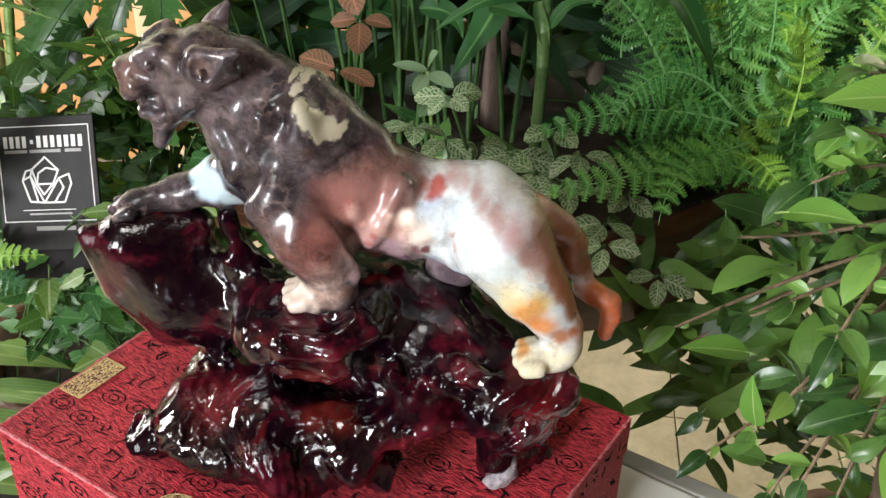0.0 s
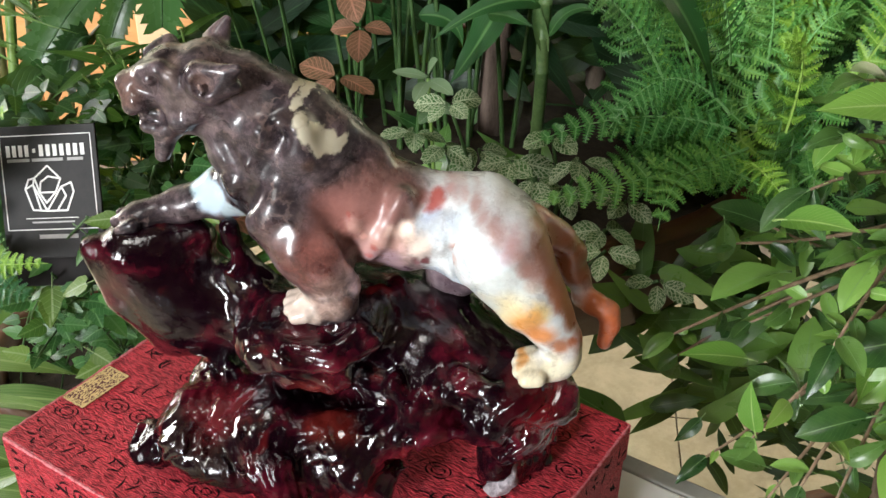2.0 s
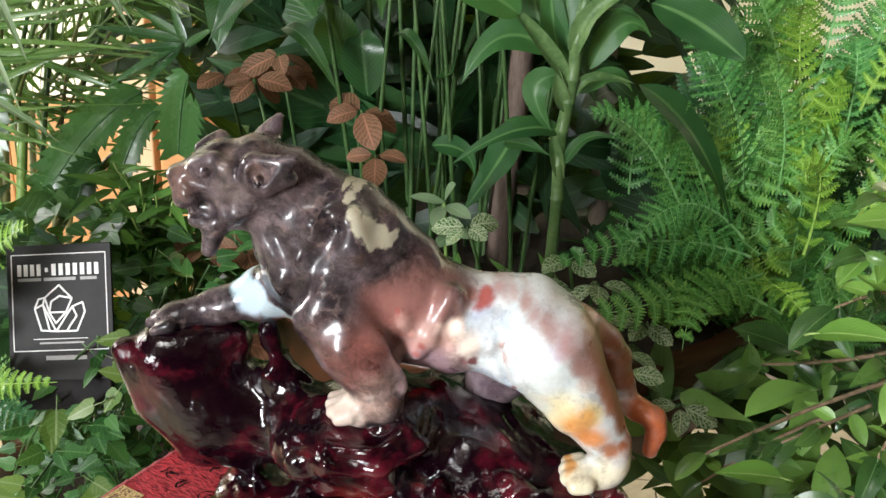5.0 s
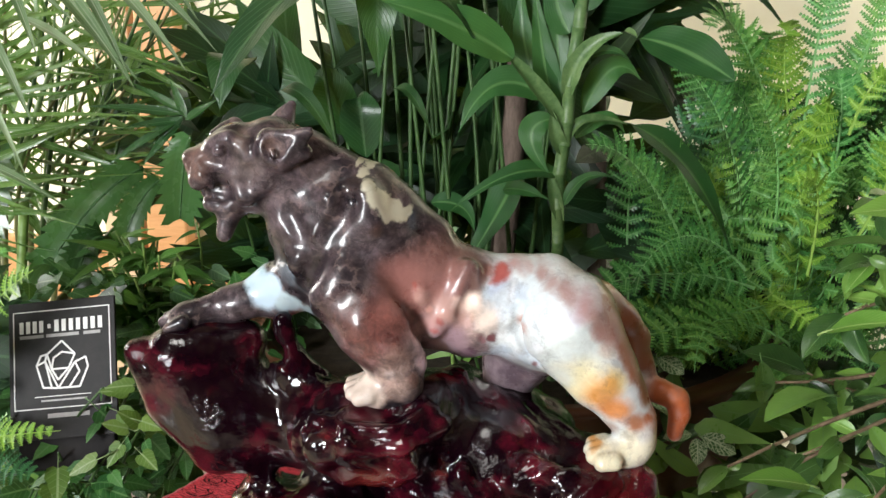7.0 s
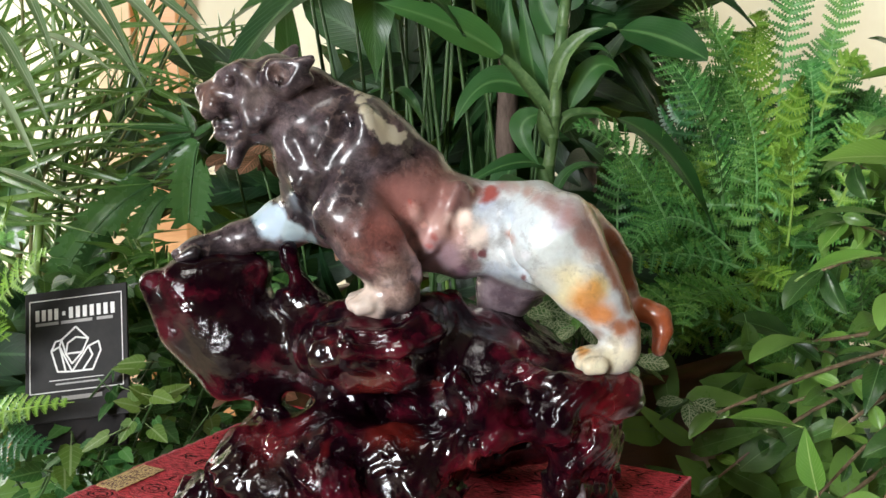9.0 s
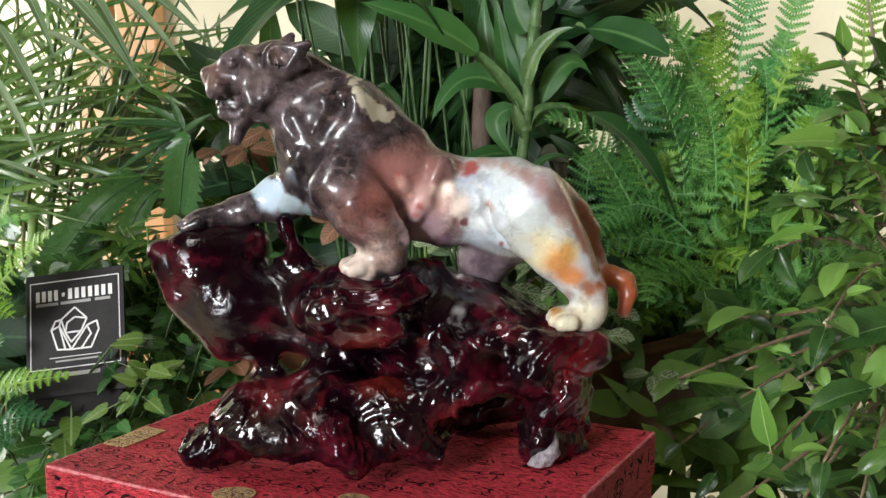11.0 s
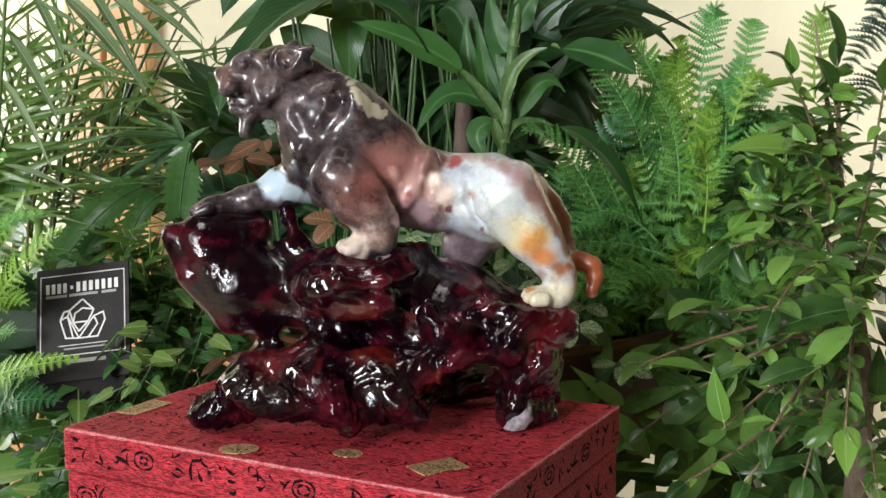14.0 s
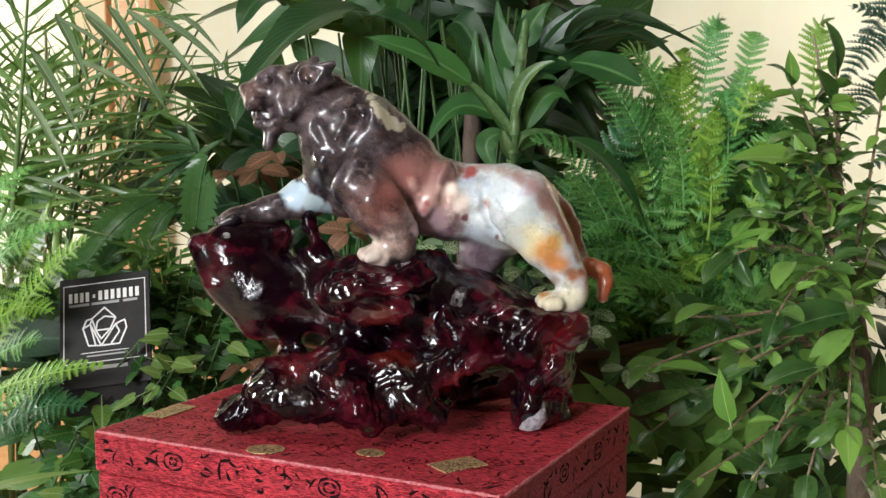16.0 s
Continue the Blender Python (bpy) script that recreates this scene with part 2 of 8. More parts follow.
def along(base, way, up=(0, 0, 1), size=1.0, roll=0.0):
    """The pose of a leaf at base that grows along way with its face towards up."""
    y = Vector(way).normalized()
    z = Vector(up) - y * Vector(up).dot(y)
    z = z.normalized() if z.length > 1e-4 else y.orthogonal().normalized()
    x = y.cross(z)
    m = Matrix((x, y, z)).transposed().to_4x4()
    return Matrix.Translation(base) @ m @ pose(0, 0, 0, 0, roll, 0) @ Matrix.Diagonal((size, size, size, 1))


def moved(data, m):
    return [m @ v for v in data[0]], data[1], data[2]


def frond_data(base, tip, sag, width, pairs, pinna="fern", up=(0, -0.6, 0.8), side=0.0, stem=0.0012, seed=1, vee=0.25, rise=0.55):
    """A frond from base to tip, its pinnae in pairs along the rib."""
    rng = random.Random(seed)
    line = bend(base, tip, sag, 24, side)
    pieces = []
    tv, tf = tube_data(line, [stem * (1.25 - s / 24) for s in range(25)], 5)
    pieces.append((tv, tf, [(0.02, 0.5)] * len(tv)))
    total = sum((line[i + 1] - line[i]).length for i in range(24))
    for k in range(pairs):
        s = 0.06 + 0.93 * k / pairs
        f = s * 24
        i = min(int(f), 23)
        p = line[i].lerp(line[i + 1], f - i)
        d = (line[i + 1] - line[i]).normalized()
        n = Vector(up) - d * Vector(up).dot(d)
        n = n.normalized() if n.length > 1e-3 else d.orthogonal().normalized()
        x = d.cross(n)
        if pinna == "fern":
            reach = width * (sin(pi * (0.12 + 0.86 * s)) ** 0.6) * (1.0 if s < 0.6 else 1 - 0.45 * (s - 0.6) / 0.4)
        else:
            reach = width * (0.45 + 0.55 * sin(pi * min(0.15 + s, 1.0))) * (1.0 if s < 0.7 else 1 - 0.4 * (s - 0.7) / 0.3)
        for sg in (-1, 1):
            w = (x * sg * 1.0 + d * (rise + rng.uniform(-0.08, 0.08)) + n * (vee + rng.uniform(-0.1, 0.1))).normalized()
            if pinna == "fern":
                w = (x * sg + d * (0.45 + rng.uniform(-0.12, 0.12)) + n * (vee + rng.uniform(-0.2, 0.2))).normalized()
                pieces.append(pinna_data(p, w, n, reach * rng.uniform(0.9, 1.05), total / pairs * 1.05))
            else:
                w = (w + Vector((rng.uniform(-0.3, 0.3), rng.uniform(-0.3, 0.3), rng.uniform(-0.35, 0.2)))).normalized()
                lf = leaf_data(reach * rng.uniform(0.6, 1.1), rng.uniform(0.0050, 0.0095), "lance", 0.35, 0.2 + rng.uniform(-0.1, 0.35), n=6, cols=2)
                pieces.append(moved(lf, along(p, w, n + Vector((0, 0, 0.3)), 1.0, rng.uniform(-60, 60))))
    return merge(pieces)


def pinna_data(p, way, normal, reach, wide):
    """One pinna: a fine rib that carries separate blunt pinnules on both sides."""
    x = way.cross(normal).normalized()
    verts, faces, uvs = [], [], []
    n = 7
    for j in range(n + 1):
        s = j / n
        c = p + way * (reach * s) - normal * (reach * 0.25 * s * s)
        r = wide * 0.20 * (1.12 - s)
        verts += [c - x * r, c + x * r]
        uvs += [(s, 0.45), (s, 0.55)]
    for j in range(n):
        faces.append((2 * j, 2 * j + 1, 2 * j + 3, 2 * j + 2))
    for j in range(n):
        s = (j + 0.25) / n
        c = p + way * (reach * s) - normal * (reach * 0.25 * s * s)
        half = wide * 0.56 * (1.0 - 0.74 * s) * (0.75 + 0.25 * (j > 0))
        step = reach / n
        for sg in (-1, 1):
            d = x * sg
            o = len(verts)
            lift = normal * (half * 0.22)
            verts += [c, c + d * half * 0.62 + way * step * 0.02 + lift * 0.6, c + d * half + way * step * 0.62 + lift, c + d * half * 0.35 + way * step * 0.86 + lift * 0.4]
            uvs += [(s, 0.5), (s, 0.5 + 0.3 * sg), (s, 0.5 + 0.4 * sg), (s, 0.5 + 0.2 * sg)]
            faces.append((o, o + 1, o + 2, o + 3) if sg > 0 else (o, o + 3, o + 2, o + 1))
    return verts, faces, uvs


# signed-distance modelling for the carved pieces
class Carving:
    def __init__(self, lo, hi, step):
        self.lo, self.step = np.array(lo), step
        n = np.ceil((np.array(hi) - self.lo) / step).astype(int) + 1
        ax = [self.lo[i] + step * np.arange(n[i]) for i in range(3)]
        self.x, self.y, self.z = (g.astype(np.float32) for g in np.meshgrid(*ax, indexing="ij"))
        self.d = np.full(self.x.shape, 1.0, dtype=np.float32)

    def capsule(self, a, ra, b, rb, flat):
        """The part of the block that a tapered capsule can touch, and the distance to it there."""
        a, b = np.array(a, float), np.array(b, float)
        reach = max(ra, rb) * max(flat, 1.0) + 0.026
        lo = np.floor((np.minimum(a, b) - reach - self.lo) / self.step).astype(int).clip(0)
        hi = np.ceil((np.maximum(a, b) + reach - self.lo) / self.step).astype(int).clip(1)
        cut = tuple(slice(int(p), int(q)) for p, q in zip(lo, hi))
        ab = (b - a) / np.array((1.0, flat, 1.0))
        px, py, pz = self.x[cut] - a[0], (self.y[cut] - a[1]) / flat, self.z[cut] - a[2]
        h = np.clip((px * ab[0] + py * ab[1] + pz * ab[2]) / max(float(ab @ ab), 1e-9), 0, 1)
        q = np.sqrt((px - ab[0] * h) ** 2 + (py - ab[1] * h) ** 2 + (pz - ab[2] * h) ** 2)
        return cut, q - (ra + (rb - ra) * h)

    def grow(self, a, ra, b=None, rb=None, k=0.010, flat=1.0):
        cut, e = self.capsule(a, ra, a if b is None else b, ra if rb is None else rb, flat)
        d = self.d[cut]
        h = np.clip(0.5 + 0.5 * (e - d) / k, 0, 1)
        self.d[cut] = e * (1 - h) + d * h - k * h * (1 - h)

    def cut(self, a, ra, b=None, rb=None, k=0.004, flat=1.0):
        cut, e = self.capsule(a, ra, a if b is None else b, ra if rb is None else rb, flat)
        d, e = self.d[cut], -e
        h = np.clip(0.5 - 0.5 * (e - d) / k, 0, 1)
        self.d[cut] = e * (1 - h) + d * h + k * h * (1 - h)

    def mesh(self):
        """Surface nets: one vertex in each cell that the surface crosses."""
        d, st = self.d, self.step
        inside = d < 0
        nx, ny, nz = (s - 1 for s in d.shape)
        corner = [(i, j, k) for i in (0, 1) for j in (0, 1) for k in (0, 1)]
        cnt = sum(inside[i:i + nx, j:j + ny, k:k + nz].astype(np.int8) for i, j, k in corner)
        act = (cnt > 0) & (cnt < 8)
        ci = np.argwhere(act)
        acc, num = np.zeros((len(ci), 3)), np.zeros(len(ci))
        for a in corner:
            for ax in range(3):
                if a[ax]:
                    continue
                b = list(a)
                b[ax] = 1
                da = d[tuple((ci + a).T)]
                db = d[tuple((ci + b).T)]
                hit = (da < 0) != (db < 0)
                t = np.where(hit, da / np.where(hit, da - db, 1), 0)
                pt = np.repeat(np.array([a], float), len(ci), 0)
                pt[:, ax] += t
                acc += pt * hit[:, None]
                num += hit
        verts = self.lo + st * (ci + acc / num[:, None])
        index = np.full(act.shape, -1, dtype=np.int64)
        index[tuple(ci.T)] = np.arange(len(ci))
        faces = []
        for ax in range(3):
            sl0, sl1 = [slice(None)] * 3, [slice(None)] * 3
            sl0[ax], sl1[ax] = slice(0, -1), slice(1, None)
            cross = inside[tuple(sl0)] != inside[tuple(sl1)]
            e = np.argwhere(cross)
            o1, o2 = [a for a in range(3) if a != ax]
            e = e[(e[:, o1] > 0) & (e[:, o2] > 0) & (e[:, o1] < d.shape[o1] - 1) & (e[:, o2] < d.shape[o2] - 1)]
            quad = []
            for u, w in ((1, 1), (0, 1), (0, 0), (1, 0)):
                c = e.copy()
                c[:, o1] -= u
                c[:, o2] -= w
                quad.append(index[tuple(c.T)])
            q = np.stack(quad, 1)
            flip = inside[tuple(e.T)] if ax != 1 else ~inside[tuple(e.T)]
            q[~flip] = q[~flip][:, ::-1]
            faces.append(q)
        return verts, np.concatenate(faces)


def carved(name, carving, material, label, category):
    v, f = carving.mesh()
    me = bpy.data.meshes.new(name)
    me.from_pydata(v.tolist(), [], f.tolist())
    me.polygons.foreach_set("use_smooth", [True] * len(me.polygons))
    me.materials.append(material)
    me.update()
    return tagged(new(name, me), label, category)


# ---------------------------------------------------------------- materials
M_WALL = simple("cream_plaster", (0.87, 0.82, 0.60), (0.91, 0.87, 0.66), 6.0, 0.75, 0.15)
M_DIM = simple("brown_boarding", (0.080, 0.052, 0.034), (0.125, 0.082, 0.054), 4.0, 0.6, 0.3, stretch=(1, 6, 1))
M_PANEL = simple("honey_wood_panel", (0.52, 0.25, 0.09), (0.64, 0.34, 0.14), 5.0, 0.4, 0.15, stretch=(1, 1, 7))
M_PINK = simple("pinkish_casing", (0.66, 0.46, 0.27), (0.74, 0.54, 0.33), 5.0, 0.6, 0.1)
M_TILE = simple("cream_floor_tile", (0.33, 0.29, 0.19), (0.46, 0.40, 0.28), 14.0, 0.35, 0.08)
M_GROUT = simple("tile_grout", (0.20, 0.17, 0.13), (0.26, 0.22, 0.17), 60.0, 0.9, 0.3)
M_WHITE = simple("white_paint", (0.76, 0.75, 0.72), (0.81, 0.80, 0.78), 12.0, 0.5, 0.1)
M_EDGE = simple("grey_edge_strip", (0.24, 0.235, 0.21), (0.30, 0.29, 0.26), 20.0, 0.45, 0.1)
M_BLACK = simple("black_board", (0.010, 0.009, 0.009), (0.018, 0.016, 0.016), 30.0, 0.75, 0.15, spec=0.15)
M_CARD = simple("black_card", (0.012, 0.011, 0.011), (0.020, 0.018, 0.017), 80.0, 0.55, 0.05, spec=0.2)
M_PRINT = simple("white_print", (0.72, 0.71, 0.69), (0.80, 0.79, 0.77), 200.0, 0.6, 0.0)
M_FAINT = simple("grey_print", (0.30, 0.29, 0.28), (0.36, 0.35, 0.34), 200.0, 0.6, 0.0)
M_POT = simple("brown_planter", (0.055, 0.021, 0.010), (0.10, 0.038, 0.016), 8.0, 0.35, 0.2, stretch=(1, 1, 6))
M_SOIL = simple("dark_soil", (0.018, 0.012, 0.008), (0.05, 0.035, 0.022), 90.0, 0.95, 1.0)
M_BARK = simple("grey_bark", (0.16, 0.115, 0.085), (0.30, 0.235, 0.18), 60.0, 0.85, 0.8, stretch=(1, 1, 0.3))
M_TRUNK = simple("dark_brown_bark", (0.055, 0.035, 0.026), (0.14, 0.10, 0.078), 60.0, 0.85, 0.8, stretch=(1, 1, 0.3))
M_TWIG = simple("brown_twig", (0.13, 0.085, 0.05), (0.27, 0.19, 0.12), 120.0, 0.7, 0.5)
M_STEM = simple("green_stem", (0.10, 0.19, 0.035), (0.19, 0.29, 0.07), 60.0, 0.45, 0.2)
M_STALK = simple("dark_green_stalk", (0.020, 0.055, 0.012), (0.050, 0.11, 0.026), 60.0, 0.5, 0.2)
M_CANE = simple("pale_green_cane", (0.045, 0.105, 0.030), (0.13, 0.21, 0.075), 40.0, 0.4, 0.2)
M_PALMSTEM = simple("olive_palm_stem", (0.09, 0.10, 0.025), (0.17, 0.17, 0.05), 50.0, 0.5, 0.3)

L_FICUS = leaf_material("ficus_leaf", (0.014, 0.055, 0.014), (0.175, 0.335, 0.066), (0.14, 0.26, 0.09), 0.30, 14.0, 0.06, 0.16, gloss=0.5)
L_FICUS_NEW = leaf_material("young_ficus_leaf", (0.10, 0.24, 0.035), (0.23, 0.42, 0.075), (0.32, 0.46, 0.15), 0.36, 14.0, 0.10, 0.22)
L_FERN = leaf_material("fern_green", (0.070, 0.25, 0.045), (0.24, 0.49, 0.11), (0.22, 0.48, 0.16), 0.42, 6.0, 0.05, 0.15)
L_FERN_BLUE = leaf_material("bluish_fern_green", (0.042, 0.19, 0.045), (0.15, 0.41, 0.105), (0.22, 0.46, 0.17), 0.30, 6.0, 0.05, 0.15)
L_FERN_LIME = leaf_material("lime_fern_green", (0.10, 0.25, 0.022), (0.26, 0.45, 0.055), (0.28, 0.46, 0.09), 0.45, 6.0, 0.05, 0.15)
# darker copy of the fern green, with shade put into its colour
L_FERN_SHADE = leaf_material("fern_green_with_shade", (0.012, 0.070, 0.022), (0.045, 0.165, 0.055), (0.05, 0.17, 0.06), 0.42, 6.0, 0.05, 0.15)
L_CONIFER = leaf_material("dusky_conifer_green", (0.012, 0.05, 0.04), (0.03, 0.10, 0.075), (0.04, 0.11, 0.09), 0.5, 6.0, 0.05, 0.15)
L_BROAD = leaf_material("broad_dark_leaf", (0.009, 0.044, 0.013), (0.030, 0.100, 0.022), (0.065, 0.140, 0.055), 0.34, 16.0, 0.16, 0.3, gloss=0.45)
L_CANE = leaf_material("cane_leaf", (0.015, 0.066, 0.018), (0.046, 0.145, 0.036), (0.085, 0.19, 0.06), 0.40, 13.0, 0.2, 0.10, stripe=True, gloss=0.32)
# near-black leaf: the dracaena's colour, and in the thickets painted depth shade
L_DARK = leaf_material("dark_leaf_with_depth_shade", (0.006, 0.026, 0.010), (0.016, 0.056, 0.017), (0.040, 0.101, 0.037), 0.42, 12.0, 0.14, 0.25)
L_PALM = leaf_material("palm_leaflet", (0.045, 0.118, 0.022), (0.15, 0.26, 0.065), (0.17, 0.27, 0.10), 0.27, 5.0, 0.2, 0.3, stripe=True)
L_BLADE = leaf_material("silvery_palm_blade", (0.12, 0.20, 0.095), (0.30, 0.40, 0.23), (0.34, 0.42, 0.28), 0.22, 5.0, 0.2, 0.3, stripe=True, gloss=0.5)
L_PALM_DARK = leaf_material("dark_palm_leaflet", (0.014, 0.055, 0.016), (0.045, 0.125, 0.034), (0.06, 0.14, 0.05), 0.26, 5.0, 0.2, 0.3, stripe=True, gloss=0.6)
L_IVY = leaf_material("ivy_leaf", (0.016, 0.078, 0.018), (0.060, 0.18, 0.038), (0.10, 0.21, 0.07), 0.42, 6.0, 0.12, 0.4)
L_IVY_NEW = leaf_material("light_ivy_leaf", (0.075, 0.150, 0.024), (0.15, 0.24, 0.050), (0.22, 0.31, 0.13), 0.42, 6.0, 0.12, 0.3)
L_NERVE = leaf_material("white_veined_leaf", (0.028, 0.095, 0.022), (0.060, 0.165, 0.040), (0.52, 0.60, 0.38), 0.45, 7.0, 0.13, 0.92, net=0.80)
L_NERVE_RED = leaf_material("red_veined_leaf", (0.075, 0.052, 0.022), (0.15, 0.080, 0.040), (0.36, 0.16, 0.10), 0.5, 8.0, 0.16, 0.75, net=0.5, through_colour=(0.30, 0.12, 0.05))
L_SAGE = leaf_material("felted_sage_leaf", (0.11, 0.19, 0.09), (0.20, 0.29, 0.16), (0.26, 0.34, 0.22), 0.6, 7.0, 0.1, 0.3, gloss=0.2)
L_STRAP = leaf_material("yellow_green_strap_leaf", (0.045, 0.105, 0.016), (0.10, 0.18, 0.030), (0.17, 0.25, 0.07), 0.4, 9.0, 0.2, 0.3, stripe=True)
L_BAMBOO = leaf_material("bamboo_leaf", (0.035, 0.125, 0.018), (0.09, 0.22, 0.036), (0.12, 0.25, 0.06), 0.42, 7.0, 0.2, 0.25, stripe=True)


def jade_material():
    m = Nodes("mottled_jade")
    co = m.coord("Object")
    warp = m.vec("SUBTRACT", m.noise(co, 34.0, 5.0, 0.62, colour=True), (0.5, 0.5, 0.5))
    p = m.vec("ADD", co, m.vec("MULTIPLY", warp, (0.018, 0.018, 0.018)))
    cloud = m.noise(p, 38.0, 6.0, 0.72)
    fine = m.noise(co, 260.0, 4.0, 0.6)
    col = m.mix(m.ramp(cloud, 0.38, 0.64), (0.012, 0.009, 0.012), (0.097, 0.069, 0.075))
    mott = m.noise(m.vec("ADD", co, (0.7, 0.2, 0.5)), 62.0, 6.0, 0.75)
    col = m.mix(m.ramp(mott, 0.52, 0.68, 0.0, 0.75), col, (0.030, 0.020, 0.021))
    vein = m.ramp(m.math("ABSOLUTE", m.math("SUBTRACT", m.noise(p, 22.0, 4.0), 0.5)), 0.016, 0.003)
    col = m.mix(m.math("MULTIPLY", vein, 0.4), col, (0.24, 0.17, 0.15))
    p = m.vec("MULTIPLY", p, (1.0, 0.08, 1.0))

    def blob(colour, centre, r, soft=0.3, amount=1.0):
        nonlocal col
        d = m.vec("DISTANCE", p, (centre[0], centre[1] * 0.08, centre[2]))
        f = m.ramp(d, r * (1 + soft), r * (1 - soft), 0.0, amount)
        col = m.mix(f, col, colour)

    flecks = m.noise(m.vec("MULTIPLY", co, (1.0, 1.0, 0.5)), 130.0, 5.0, 0.7)
    col = m.mix(m.ramp(flecks, 0.58, 0.68, 0.0, 0.40), col, (0.25, 0.20, 0.20))
    col = m.mix(m.ramp(fine, 0.52, 0.8, 0.0, 0.28), col, (0.10, 0.07, 0.06))
    col = m.mix(m.ramp(m.noise(co, 95.0, 5.0, 0.7), 0.54, 0.66, 0.0, 0.45), col, (0.040, 0.026, 0.028))
    streak = m.noise(m.vec("MULTIPLY", p, (1.0, 1.0, 1.5)), 30.0, 5.0, 0.7, 1.6)
    col = m.mix(m.ramp(streak, 0.46, 0.36, 0.0, 0.80), col, (0.018, 0.013, 0.016))
    col = m.mix(m.ramp(streak, 0.56, 0.68, 0.0, 0.75), col, (0.152, 0.110, 0.114))
    axes = m.add("ShaderNodeSeparateXYZ")
    m.link(p, axes.inputs[0])
    col = m.mix(m.ramp(axes.outputs[0], 0.080, 0.098), col, (0.58, 0.61, 0.61))
    # rusty upper arm and rosy mid-body
    blob((0.149, 0.05, 0.039), (0.0363, 0.5700, 1.0692), 0.0183, 0.50, 0.85)
    blob((0.117, 0.063, 0.056), (0.0194, 0.5700, 1.0777), 0.0129, 0.50, 0.60)
    blob((0.219, 0.082, 0.066), (0.0449, 0.5700, 1.0787), 0.0077, 0.60, 0.70)
    blob((0.199, 0.098, 0.082), (0.0631, 0.5850, 1.0940), 0.0172, 0.50, 0.85)
    blob((0.281, 0.127, 0.11), (0.0576, 0.5700, 1.0818), 0.0086, 0.50, 0.80)
    blob((0.133, 0.066, 0.058), (0.0429, 0.5700, 1.0945), 0.0108, 0.60, 0.60)
    blob((0.138, 0.074, 0.06), (0.0715, 0.5900, 1.1025), 0.0086, 0.60, 0.70)
    # mauve ribs
    blob((0.323, 0.216, 0.205), (0.0691, 0.5700, 1.0606), 0.0151, 0.45, 0.90)
    blob((0.37, 0.205, 0.185), (0.0670, 0.5700, 1.0691), 0.0069, 0.50, 0.85)
    blob((0.41, 0.289, 0.264), (0.0807, 0.5700, 1.0648), 0.0077, 0.50, 0.90)
    blob((0.173, 0.112, 0.122), (0.0743, 0.5700, 1.0468), 0.0069, 0.50, 0.80)
    blob((0.241, 0.149, 0.149), (0.0881, 0.5700, 1.0510), 0.0056, 0.50, 0.80)
    blob((0.205, 0.105, 0.094), (0.0626, 0.5700, 1.0489), 0.0043, 0.50, 0.70)
    blob((0.264, 0.066, 0.05), (0.0627, 0.5700, 1.0649), 0.0032, 0.60, 0.80)
    blob((0.264, 0.074, 0.056), (0.0653, 0.5700, 1.0723), 0.0022, 0.60, 0.70)
    blob((0.346, 0.149, 0.127), (0.0551, 0.5700, 1.0848), 0.0028, 0.50, 0.80)
    # cream loin and white thigh
    blob((0.527, 0.58, 0.652), (0.0998, 0.5700, 1.0457), 0.0073, 0.50, 0.90)
    blob((0.42, 0.38, 0.399), (0.0891, 0.5700, 1.0457), 0.0043, 0.50, 0.80)
    blob((0.556, 0.43, 0.351), (0.0840, 0.5700, 1.0775), 0.0069, 0.50, 0.90)
    blob((0.485, 0.342, 0.272), (0.0787, 0.5700, 1.0729), 0.0043, 0.50, 0.80)
    blob((0.515, 0.556, 0.597), (0.0977, 0.5700, 1.0785), 0.0099, 0.40, 0.95)
    blob((0.496, 0.389, 0.342), (0.0913, 0.5700, 1.0659), 0.0060, 0.50, 0.90)
    blob((0.417, 0.463, 0.559), (0.0967, 0.5700, 1.0849), 0.0043, 0.50, 0.80)
    blob((0.613, 0.672, 0.695), (0.1262, 0.5700, 1.0764), 0.0198, 0.28, 1.00)
    blob((0.613, 0.658, 0.638), (0.1347, 0.5700, 1.0573), 0.0172, 0.30, 1.00)
    blob((0.588, 0.619, 0.625), (0.1093, 0.5700, 1.0595), 0.0103, 0.40, 1.00)
    blob((0.551, 0.612, 0.667), (0.1135, 0.5700, 1.0457), 0.0073, 0.40, 1.00)
    blob((0.449, 0.508, 0.584), (0.1082, 0.5700, 1.0806), 0.0047, 0.60, 0.70)
    blob((0.493, 0.452, 0.533), (0.1398, 0.5700, 1.0795), 0.0056, 0.60, 0.70)
    blob((0.763, 0.772, 0.801), (0.1188, 0.5700, 1.0605), 0.0030, 0.60, 0.80)
    # red line along the spine, rosy rump
    blob((0.173, 0.056, 0.044), (0.0877, 0.5900, 1.0955), 0.0056, 0.8, 0.45)
    blob((0.289, 0.039, 0.027), (0.0976, 0.5800, 1.0909), 0.0046, 0.6, 0.95)
    blob((0.323, 0.082, 0.056), (0.1083, 0.5900, 1.0942), 0.0042, 0.8, 0.45)
    blob((0.281, 0.029, 0.021), (0.1029, 0.5850, 1.0935), 0.0028, 0.8, 0.45)
    blob((0.281, 0.108, 0.082), (0.1213, 0.5900, 1.0916), 0.0046, 0.8, 0.45)
    blob((0.306, 0.117, 0.09), (0.1332, 0.5900, 1.0877), 0.0056, 0.8, 0.45)
    blob((0.306, 0.127, 0.098), (0.1446, 0.5900, 1.0818), 0.0065, 0.8, 0.45)
    blob((0.272, 0.108, 0.082), (0.1542, 0.5900, 1.0738), 0.0074, 0.8, 0.45)
